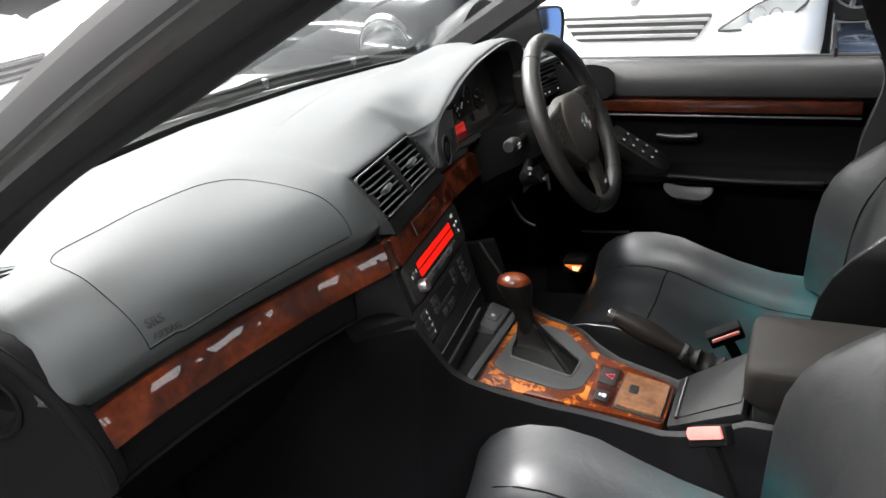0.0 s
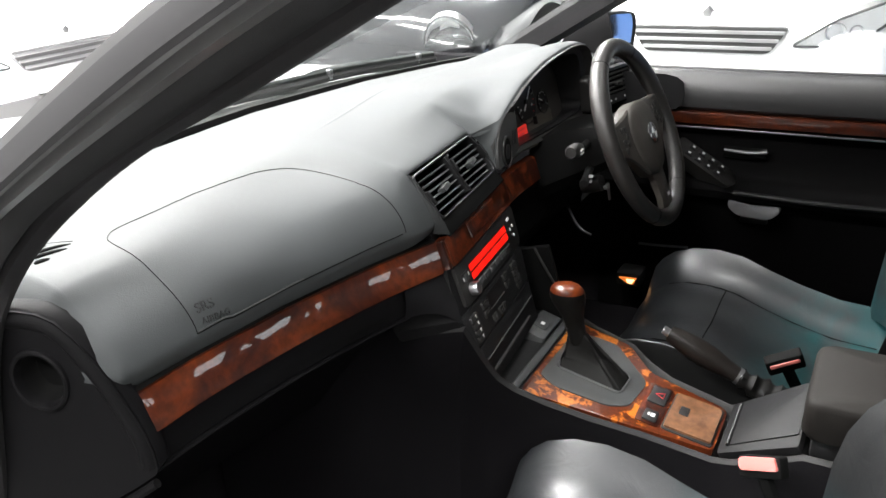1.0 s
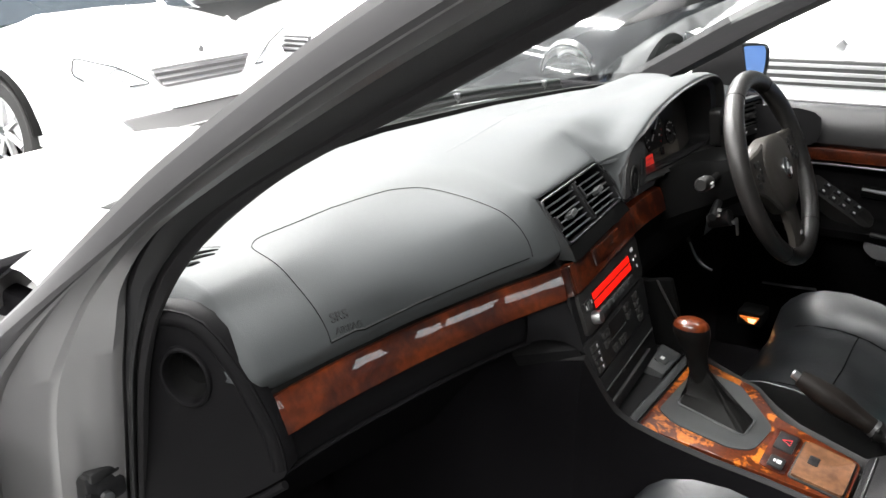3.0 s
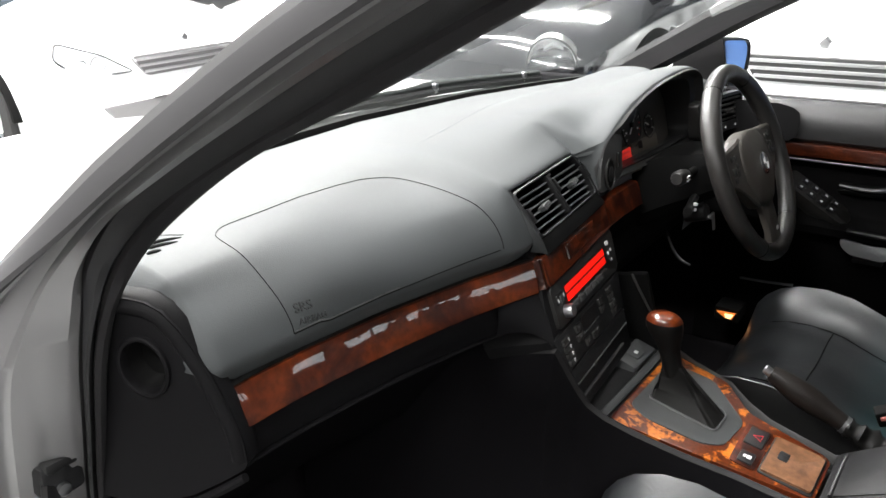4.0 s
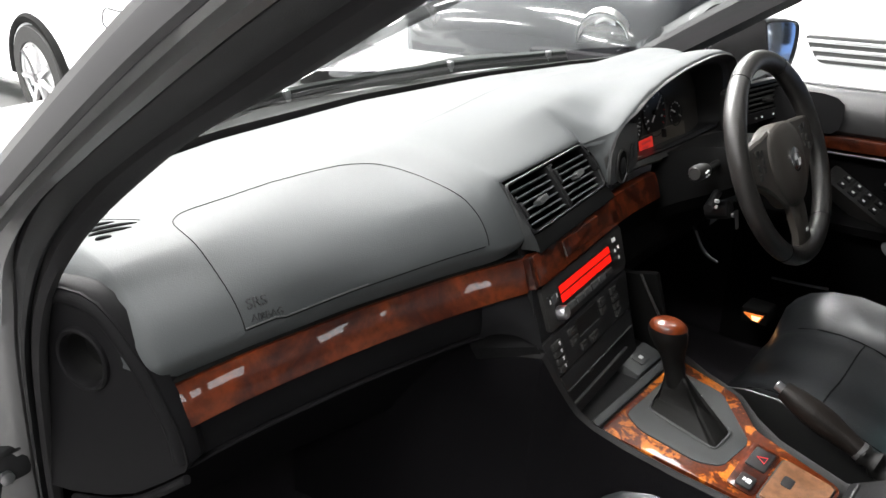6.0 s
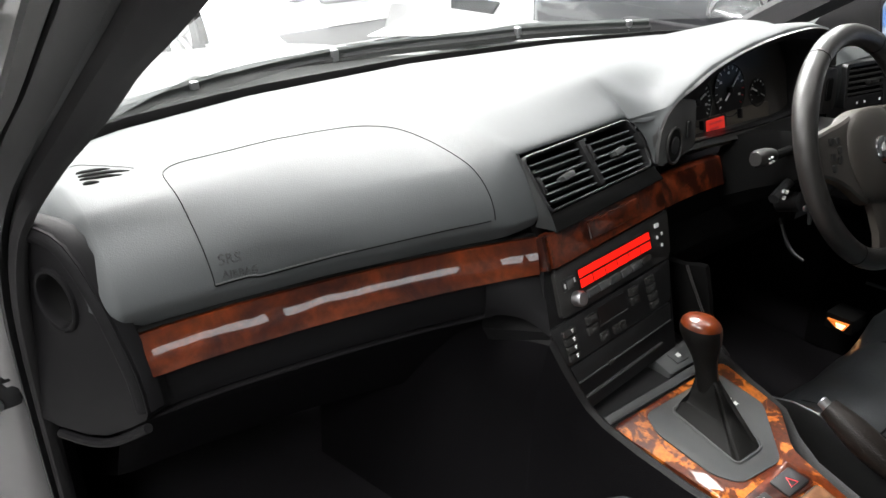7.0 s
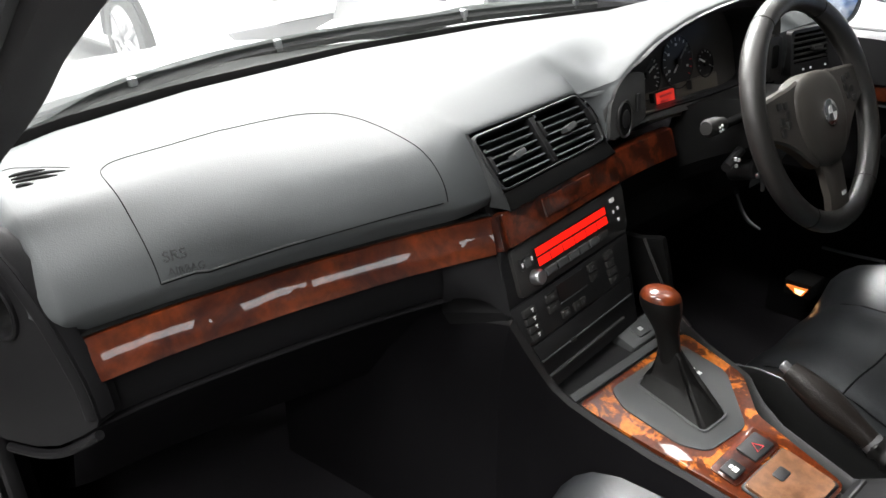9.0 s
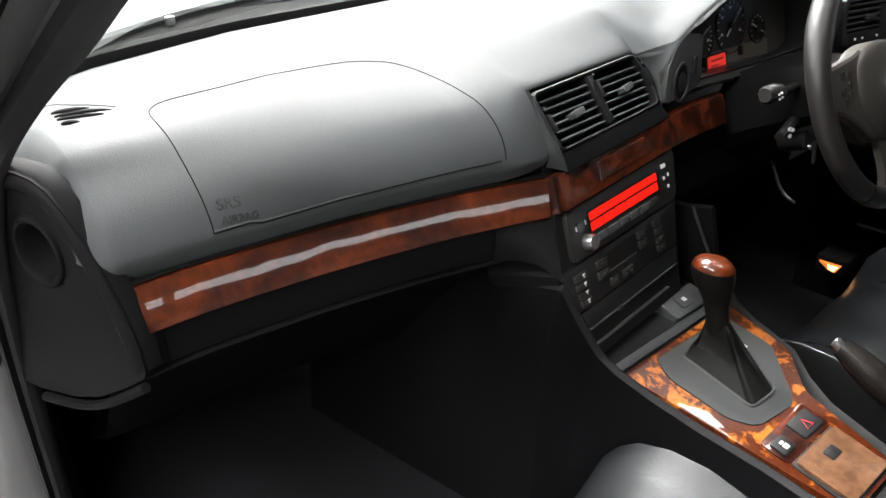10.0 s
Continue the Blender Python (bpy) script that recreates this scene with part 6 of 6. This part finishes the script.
add_grid(bm, [[Vector((x, y, z)) for y, z in sail] for x in (0.792, 0.802)], close=True)
for x in (0.792, 0.802):
    bm.faces.new([v for v in bm.verts if abs(v.co.x - x) < 1e-5])
part("sail_panel", bm, FABRIC, door, "black corner panel behind the mirror")
bar("pocket_edge", [(0.742, -0.056, 0.459), (0.738, -0.11, 0.463), (0.742, -0.175, 0.467)], 0.0035, HANDLE, door, "satin edge of the door pocket", 8, 10)
box("sill_seal", (0.795, -0.73, 0.878), (0.815, 0.05, 0.886), RUBBER, door, 0.002)
bar("lock_pin", [(0.79, -0.598, 0.880), (0.79, -0.598, 0.902)], 0.004, BLACK, door, "", 8)
bm = bm_new()
add_grid(bm, [[Vector((0.805, y, 0.895)), Vector((0.80, y - 0.06 * (y > -0.3), 1.0)), Vector((0.76, y - 0.14 * (y > -0.3), 1.12)), Vector((0.68, y - 0.3 * (y > -0.3), 1.25))] for y in (0.12, -0.1, -0.33, -0.5, -0.66)])
part("door_glass", bm, GLASS, door, "clear door window glass").visible_shadow = False
for z, a0, a1, mat in ((0.62, -0.60, -0.27, BLACK),):
    bar("armrest_edge", [(0.727, a0, z + 0.002), (0.724, -0.45, z), (0.727, a1, z + 0.004)], 0.006, mat, door, "", 8, 10)
box("memory_switch", (0.752, -0.345, 0.545), (0.764, -0.285, 0.556), BUTTON, door, 0.002)
mir = thing("door_mirror", (0.88, 0.06, 0.85), "black door mirror with tinted glass", "mirror")
MF = Frame((0.885, 0.090, 0.997), (0.15, -0.033, -0.02), (0.0, 0.03, -1))
bm = bm_new()
MO = rounded([(0.0, 0.004), (0.14, 0.0), (0.158, 0.03), (0.155, 0.11), (0.12, 0.135), (0.0, 0.13)], 0.03, 6)
rows = [[MF.p(0.08 + (a - 0.08) * s, 0.067 + (b - 0.067) * s, h) for a, b in MO] for s, h in ((0.93, -0.002), (0.94, 0.004), (1.0, 0.002), (1.03, -0.02), (0.98, -0.06), (0.8, -0.09), (0.4, -0.105), (0.02, -0.108))]
add_grid(bm, rows, close=True)
part("housing", bm, BLACK, mir, "black mirror housing", 60)
slab("mirror_glass", MF, [(0.08 + (a - 0.08) * 0.93, 0.067 + (b - 0.067) * 0.93) for a, b in MO], -0.006, -0.001, MIRROR, mir, "blue-tinted mirror glass")
bar("foot", [(0.80, 0.08, 0.885), (0.86, 0.10, 0.90), (0.93, 0.11, 0.90)], 0.02, BLACK, mir, "", 10)


# ---- the other cars in the showroom ----
def other_car(x, y, turn, paint, label, round_lamps=False, grille=True, plate=True, length=4.2, width=1.74, height=1.45):
    """A parked car, nose along its own -y, standing on the floor at (x, y)."""
    c = thing("parked_car", (x, y, 0), label, "car", "parked cars")
    m = Matrix.Translation((x, y, 0)) @ Matrix.Rotation(radians(turn), 4, "Z")
    hw, hl = width / 2, length / 2

    def put(name, bm, mat, parent, lab="", angle=40):
        bmesh.ops.transform(bm, matrix=m, verts=bm.verts)
        return part(name, bm, mat, parent, lab, angle)

    # body sections from nose to tail: y, half width, foot, waist, crown
    S = ((-hl, 0.72, 0.28, 0.48, 0.56), (-hl + 0.03, 0.82, 0.22, 0.55, 0.66), (-hl + 0.10, 0.90, 0.2, 0.60, 0.74), (-hl + 0.25, 0.96, 0.19, 0.66, 0.80), (-hl + 0.6, 0.99, 0.19, 0.72, 0.88), (-hl + 1.05, 1.0, 0.19, 0.78, 0.95), (0.0, 1.0, 0.19, 0.84, 0.93), (hl - 0.7, 1.0, 0.2, 0.86, 0.95), (hl - 0.2, 0.95, 0.24, 0.84, 0.93), (hl, 0.82, 0.32, 0.7, 0.8))
    bm = bm_new()
    rows = []
    for yy, s, z0, z1, z2 in S:
        w = hw * s
        half = [(w * 0.90, z0), (w * 0.98, z0 + 0.06), (w, (z0 + z1) / 2), (w * 0.995, z1 - 0.02), (w * 0.96, z1 + 0.03), (w * 0.85, z1 + 0.6 * (z2 - z1)), (w * 0.5, z2), (0, z2 + 0.01)]
        rows.append([Vector((a, yy, z)) for a, z in half] + [Vector((-a, yy, z)) for a, z in half[-2::-1]])
    vs = add_grid(bm, rows)
    bm.faces.new(vs[0])
    bm.faces.new(vs[-1])
    body = put("body", bm, paint, c)
    bm = bm_new()
    rows = []
    for yy, s, zt in ((-hl + 1.0, 0.80, 0.93), (-hl + 1.35, 0.76, 1.18), (-hl + 1.75, 0.70, height - 0.03), (0.1, 0.69, height), (hl - 1.2, 0.69, height - 0.04), (hl - 0.6, 0.72, 1.12), (hl - 0.35, 0.76, 0.93)):
        w = hw * s
        rows.append([Vector((a, yy, z)) for a, z in ((hw * 0.93, 0.88), (w + (hw * 0.93 - w) * 0.3, max(0.9, zt - 0.12)), (w * 0.9, zt - 0.02), (w * 0.5, zt), (0, zt + 0.008), (-w * 0.5, zt), (-w * 0.9, zt - 0.02), (-w - (hw * 0.93 - w) * 0.3, max(0.9, zt - 0.12)), (-hw * 0.93, 0.88))])
    add_grid(bm, rows)
    put("cabin_glass", bm, CAR_GLASS, c, "dark cabin glass")
    bm = bm_new()
    rows = [[Vector((a, yy, z)) for a, z in ((hw * 0.69, zt - 0.03), (hw * 0.5, zt + 0.004), (0, zt + 0.016), (-hw * 0.5, zt + 0.004), (-hw * 0.69, zt - 0.03))] for yy, zt in ((-hl + 1.72, height - 0.03), (0.1, height), (hl - 1.2, height - 0.04))]
    add_grid(bm, rows)
    bmesh.ops.solidify(bm, geom=bm.faces[:], thickness=0.02)
    put("roof", bm, paint, c)
    for sx in (-1, 1):
        # lamps let into the nose corners
        if round_lamps:
            fr = Frame((sx * hw * 0.70, -hl + 0.07, 0.575), (1, 0.28 * sx, 0), (0, 0.45, -1))
            o = oval(0, 0, 0.13, 0.165, 28)
        else:
            fr = Frame((sx * hw * 0.665, -hl + 0.045, 0.64), (1, 0.42 * sx, 0), (0, 0.30, -1))
            o = rounded([(-sx * 0.20, 0.06), (-sx * 0.04, -0.05), (sx * 0.17, -0.13), (sx * 0.19, -0.04), (sx * 0.06, 0.07)], 0.03)
        bm = bm_new()
        if round_lamps:
            # a deep faceted bowl behind the lens
            vs = add_grid(bm, [[fr.p(a * q + 0.012 * (1 - q), b * q, h + 0.006 * math.sin(5 * k) * (1 - q)) for k, (a, b) in enumerate(o)] for q, h in ((1.04, -0.05), (1.04, 0.012), (1.0, 0.014), (0.97, 0.004), (0.86, -0.03), (0.66, -0.05), (0.62, -0.028), (0.44, -0.045), (0.2, -0.055), (0.03, -0.05))], close=True)
            bm.faces.new(vs[-1])
        else:
            add_slab(bm, fr, o, -0.06, 0.012)
        lampm = put("headlamp", bm, LAMP_CORE, c, "bright chromed headlamp", 25 if round_lamps else 40)
        bm = bm_new()
        add_slab(bm, fr, [(a * 1.03, b * 1.03) for a, b in o], 0.014, 0.03, 0.008)
        put("lens", bm, LENS, lampm, "clear headlamp lens")
        bm = bm_new()
        add_tube(bm, [fr.p(a * 1.06, b * 1.06, 0.014) for a, b in o], 0.006, 6, closed=True)
        put("lamp_rim", bm, GREY, lampm)
        for dx, r in () if round_lamps else ((-0.03 * sx, 0.045), (0.06 * sx, 0.03)):
            bm = bm_new()
            add_grid(bm, [[fr.p(dx + q * math.cos(t), 0.0 + q * math.sin(t), h) for t in [2 * math.pi * k / 18 for k in range(18)]] for q, h in ((r, 0.013), (r * 0.95, 0.02), (r * 0.5, 0.004), (r * 0.1, 0.003))], close=True)
            put("reflector", bm, STEEL, lampm)
        bm = bm_new()
        add_grid(bm, [[Vector((sx * (hw + 0.02 + 0.09 * q), -hl + 1.28 + 0.05 * math.sin(t), 0.98 + 0.06 * math.cos(t))) for t in [2 * math.pi * k / 12 for k in range(12)]] for q in (0, 1, 2)], close=True)
        put("wing_mirror", bm, paint, c)
        for yy in (-hl + 0.82, hl - 0.80):
            bm = bm_new()
            R, cx = 0.32, sx * (hw - 0.075)
            add_grid(bm, [[Vector((cx + sx * dx, yy + r * math.cos(t), R + r * math.sin(t))) for t in [2 * math.pi * k / 32 for k in range(32)]] for r, dx in ((0.2, -0.08), (0.30, -0.09), (0.32, -0.07), (0.32, 0.06), (0.305, 0.085), (0.22, 0.09), (0.205, 0.07))], close=True)
            wh = put("wheel", bm, TYRE, c, "black tyre")
            bm = bm_new()
            for k in range(7):
                t = 2 * math.pi * k / 7
                add_tube(bm, [Vector((cx + sx * 0.075, yy + q * math.cos(t), R + q * math.sin(t))) for q in (0.03, 0.12, 0.2)], [0.028, 0.02, 0.024], 6)
            add_tube(bm, [Vector((cx + sx * 0.07, yy + 0.205 * math.cos(t), R + 0.205 * math.sin(t))) for t in [2 * math.pi * k / 28 for k in range(28)]], 0.014, 6, closed=True)
            put("rim", bm, STEEL, wh, "silver alloy rim")
            bm = bm_new()
            add_tube(bm, [Vector((cx + sx * 0.055, yy + 0.352 * math.cos(t), R + 0.352 * math.sin(t))) for t in [math.pi * k / 20 for k in range(21)]], 0.035, 6)
            put("wheel_arch", bm, DARK, c)
    G = Frame((0, -hl - 0.012, 0.60), (1, 0, 0), (0, 0, -1))
    if grille:
        bm = bm_new()
        add_slab(bm, G, rounded([(-0.37, -0.055), (0.37, -0.055), (0.29, 0.065), (-0.29, 0.065)], 0.03), -0.1, 0.004)
        # cars with a plate get a pale grille: glare put into the colour
        gr = put("grille", bm, SILVER if plate else VINYL_MID, c, "grille opening")
        for k in range(3):
            bm = bm_new()
            w = 0.355 - 0.027 * k
            add_slab(bm, G, rect(-w, -0.04 + 0.036 * k, w, -0.024 + 0.036 * k, 0.004), 0.0, 0.014, 0.003)
            put("grille_bar", bm, STEEL, gr, "silver grille bar")
        bm = bm_new()
        add_slab(bm, G, [(-0.025, -0.125), (0.0, -0.15), (0.025, -0.125), (0.014, -0.10), (-0.014, -0.10)], -0.04, 0.012, 0.003)
        put("nose_badge", bm, STEEL, c, "small plain metal badge")
    bm = bm_new()
    add_slab(bm, G, rounded([(-0.6, 0.20), (0.6, 0.20), (0.5, 0.31), (-0.5, 0.31)], 0.03), -0.12, 0.008)
    # the intake is paled the same way, as if washed out by glare
    put("lower_intake", bm, DARK if round_lamps or not plate else SILVER, c, "lower air intake")
    if not plate:
        return c
    bm = bm_new()
    add_slab(bm, G, rect(-0.26, 0.10, 0.26, 0.19, 0.006), -0.04, 0.02, 0.002)
    put("number_plate", bm, WHITE_PAINT, c, "blank white number plate")
    # bars as white as the plate, washed out by the same glare
    for k in range(5):
        bm = bm_new()
        add_slab(bm, G, rect(-0.2 + 0.085 * k, 0.118, -0.15 + 0.085 * k, 0.172), 0.019, 0.022)
        put("plate_bar", bm, WHITE_PAINT, c)
    return c


other_car(4.70, 0.27, -90, WHITE_PAINT, "white hatchback parked nose-on with a silver-barred grille", plate=False, length=3.5)
other_car(4.72, 2.15, -90, BLACK_PAINT, "glossy black car with large oval headlamps", True, False, False, 4.2, 1.76, 1.3)
other_car(1.95, 5.75, 0, WHITE_PAINT, "white car, dark details paled for glare, parked ahead of the saloon", plate=True)
other_car(5.2, 4.25, -90, WHITE_PAINT, "white car parked across the showroom", plate=False)
other_car(7.45, -2.1, 180, SILVER, "silver car parked beyond a blue mat")
other_car(4.3, -3.0, 90, BLUE_PAINT, "bright blue car parked beside the saloon")
mat_ = thing("floor_mat", (6.0, -1.1, 0.0), "flat blue display mat on the floor", "mat")
box("sheet", (5.3, -1.6, 0.0), (6.5, -0.68, 0.006), BLUE_PAINT, mat_, 0.002)


# ---- the outside of the saloon ----
SIDE = ((0.83, 0.24), (0.865, 0.30), (0.888, 0.42), (0.90, 0.58), (0.898, 0.70), (0.885, 0.78), (0.86, 0.83))


def skin(name, s, ys, mat, label="", tops=None, pinch=None):
    """An outer body panel on side s (-1 passenger's, 1 driver's) between the places ys along the car."""
    rows = []
    for i, y in enumerate(ys):
        f = pinch[i] if pinch else 1.0
        edge = tops[i] if tops else [(0.835, 0.872)]
        rows.append([Vector((0.02 + s * w * f, y, z)) for w, z in list(SIDE) + list(edge)])
    bm = bm_new()
    add_grid(bm, rows)
    bmesh.ops.solidify(bm, geom=bm.faces[:], thickness=0.012 * s)
    return part(name, bm, mat, shell, label, 50)


for s in (-1, 1):
    ys = [0.42, 0.6, 0.8, 1.0, 1.2, 1.4, 1.55, 1.66]
    skin("front_wing", s, ys, SILVER, "silver front wing", [[(0.825, 0.845 - 0.075 * (y - 0.42)), (0.80 - 0.05 * max(0, y - 0.6), 0.835 - 0.082 * (y - 0.42))] for y in ys], [1, 1, 1, 1, 0.995, 0.98, 0.95, 0.90])
    rear = skin("rear_door", s, [-0.99, -1.2, -1.4, -1.6, -1.80], SILVER, "silver rear door")
    bar("door_handle", [(0.02 + s * 0.903, -1.60, 0.765), (0.02 + s * 0.925, -1.65, 0.768), (0.02 + s * 0.925, -1.72, 0.768), (0.02 + s * 0.903, -1.77, 0.765)], 0.011, SILVER, rear, "", 8, 12)
    ys = [-1.81, -2.05, -2.3, -2.6, -2.8, -2.92]
    skin("rear_wing", s, ys, SILVER, "silver rear wing", [[(0.835, 0.885), (0.80, 0.90)]] * 6, [1, 1, 0.995, 0.97, 0.94, 0.88])
    bm = bm_new()
    add_grid(bm, [[Vector((0.02 + s * w, y, z)) for w, z in ((0.74, 0.2), (0.84, 0.19), (0.868, 0.23), (0.862, 0.30), (0.80, 0.305))] for y in (0.5, 0.0, -0.5, -1.0, -1.55)])
    bmesh.ops.solidify(bm, geom=bm.faces[:], thickness=0.008 * s)
    part("sill_cover", bm, SILVER, shell, "silver sill moulding")
    swept("rear_pillar", [(0.02 + s * 0.60, -1.80, 1.375), (0.02 + s * 0.67, -2.02, 1.19), (0.02 + s * 0.74, -2.2, 1.02), (0.02 + s * 0.79, -2.34, 0.89)], [(-0.05, -0.015), (0.05, -0.02), (0.05, 0.02), (-0.05, 0.015)], SILVER, shell, "silver rear roof pillar", 16)
    bm = bm_new()
    add_grid(bm, [[Vector((0.02 + s * 0.825, -1.0, 0.885)), Vector((0.02 + s * 0.655, -1.0, 1.345))], [Vector((0.02 + s * 0.825, -1.75, 0.885)), Vector((0.02 + s * 0.64, -1.70, 1.33))], [Vector((0.02 + s * 0.815, -2.2, 0.89)), Vector((0.02 + s * 0.66, -1.92, 1.20))]])
    part("rear_side_window", bm, GLASS, shell, "clear rear door glass").visible_shadow = False
    # the wheels stand on the showroom floor
    for y in (0.98, -1.86):
        R, cx = 0.318, 0.02 + s * 0.80
        ring = [2 * math.pi * k / 36 for k in range(36)]
        bm = bm_new()
        add_grid(bm, [[Vector((cx + s * dx, y + r * math.cos(t), R + r * math.sin(t))) for t in ring] for r, dx in ((0.2, -0.10), (0.30, -0.11), (0.318, -0.09), (0.318, 0.07), (0.303, 0.095), (0.22, 0.1), (0.208, 0.08))], close=True)
        wh = part("wheel", bm, TYRE, shell, "black tyre")
        bm = bm_new()
        for k in range(10):
            t = 2 * math.pi * k / 10
            add_tube(bm, [Vector((cx + s * 0.085, y + q * math.cos(t), R + q * math.sin(t))) for q in (0.03, 0.12, 0.2)], [0.02, 0.014, 0.018], 6)
        add_tube(bm, [Vector((cx + s * 0.08, y + 0.207 * math.cos(t), R + 0.207 * math.sin(t))) for t in ring], 0.012, 6, closed=True)
        part("rim", bm, STEEL, wh, "silver alloy rim")
        bm = bm_new()
        add_tube(bm, [Vector((cx + s * 0.068, y + 0.355 * math.cos(t), R + 0.345 * math.sin(t))) for t in [math.pi * k / 20 for k in range(21)]], 0.035, 6)
        part("wheel_arch", bm, DARK, shell)
        bm = bm_new()
        add_grid(bm, [[Vector((cx + s * 0.0, y + r * math.cos(t), R + r * math.sin(t))) for t in ring] for r in (0.21, 0.06)], close=True)
        part("brake_disc", bm, STEEL, wh)


def cross(name, stations, mat, label="", thick=0.012):
    """A panel across the car: each station is a half width and a run of (in from the edge, y, z) is carried over it."""
    bm = bm_new()
    add_grid(bm, [[Vector((0.02 + w * u, y + b * u * u, z - c * u * u)) for u in [-1 + k / 6 for k in range(13)]] for w, y, z, b, c in stations])
    bmesh.ops.solidify(bm, geom=bm.faces[:], thickness=thick)
    return part(name, bm, mat, shell, label, 50)


cross("front_bumper", [(0.76, 1.83, 0.56, -0.16, 0.0), (0.80, 1.88, 0.52, -0.20, 0.0), (0.81, 1.89, 0.42, -0.22, 0.0), (0.80, 1.87, 0.30, -0.22, 0.0), (0.76, 1.80, 0.22, -0.2, 0.0)], SILVER, "silver front bumper")
cross("nose_panel", [(0.66, 1.79, 0.735, -0.13, 0.05), (0.70, 1.825, 0.69, -0.16, 0.03), (0.76, 1.83, 0.565, -0.16, 0.0)], SILVER, "silver nose panel")
for s in (-1, 1):
    fr = Frame((0.02 + s * 0.49, 1.79, 0.64), (-1, 0.28 * s, 0), (0, 0.1, -1))
    hl = slab("headlamp", fr, rounded([(-0.17, -0.055), (0.17, -0.055), (0.17, 0.06), (-0.17, 0.06)], 0.03), -0.03, 0.012, LAMP_CORE, shell, "twin round headlamps under glass", 0.004)
    for dx in (-0.075, 0.075):
        dome("reflector", fr, dx, 0.0, [(0.055, 0.012), (0.055, 0.02), (0.03, 0.016), (0.005, 0.015)], CHROME, hl, "", 20)
    fr = Frame((0.02 + s * 0.11, 1.825, 0.63), (-1, 0.03 * s, 0), (0, 0.1, -1))
    gr = slab("grille", fr, rounded([(-0.085, -0.055), (0.085, -0.055), (0.085, 0.05), (-0.085, 0.05)], 0.03), -0.02, 0.016, DARK, shell, "dark grille opening", 0.004)
    for k in range(7):
        slab("grille_bar", fr, rect(-0.07 + 0.022 * k, -0.048, -0.063 + 0.022 * k, 0.044), 0.014, 0.022, CHROME, gr, "")
cross("boot_lid", [(0.72, -2.32, 0.905, 0.06, 0.0), (0.76, -2.5, 0.93, 0.05, 0.015), (0.76, -2.75, 0.935, 0.05, 0.02), (0.75, -2.93, 0.925, 0.07, 0.02), (0.745, -2.97, 0.88, 0.09, 0.0), (0.76, -2.99, 0.62, 0.10, 0.0)], SILVER, "silver boot lid")
cross("rear_bumper", [(0.79, -2.99, 0.615, 0.13, 0.0), (0.83, -3.05, 0.57, 0.16, 0.0), (0.83, -3.05, 0.40, 0.16, 0.0), (0.79, -3.0, 0.26, 0.15, 0.0)], SILVER, "silver rear bumper")
for s in (-1, 1):
    fr = Frame((0.02 + s * 0.60, -2.945, 0.76), (1, 0.2 * s, 0), (0, -0.08, -1))
    slab("tail_lamp", fr, rounded([(-0.14, -0.075), (0.14, -0.075), (0.14, 0.08), (-0.14, 0.08)], 0.03), -0.03, 0.012, RED_PLASTIC, shell, "red tail lamp", 0.006)
bm = bm_new()
add_grid(bm, [[Vector((0.02 + x, y - 0.08 * (1 - (x / w) ** 2), z)) for x in [w * (-1 + k / 4) for k in range(9)]] for w, y, z in ((0.70, -2.24, 0.93), (0.65, -2.05, 1.13), (0.59, -1.86, 1.33))])
part("rear_screen", bm, GLASS, shell, "clear rear screen").visible_shadow = False
box("underbody", (-0.66, -2.9, 0.17), (0.70, 1.7, 0.198), DARK, shell, 0.01)
bm = bm_new()
add_grid(bm, [[Vector((0.02 + w, y, z)) for w, z in list(SIDE) + [(0.835, 0.872)]] for y in (0.41, 0.15, -0.15, -0.45, -0.75, -0.98)])
bmesh.ops.solidify(bm, geom=bm.faces[:], thickness=0.012)
part("outer_skin", bm, SILVER, door, "silver outer door skin", 50)
bar("outer_handle", [(0.922, -0.75, 0.765), (0.945, -0.80, 0.768), (0.945, -0.88, 0.768), (0.922, -0.92, 0.765)], 0.011, SILVER, door, "", 8, 12)
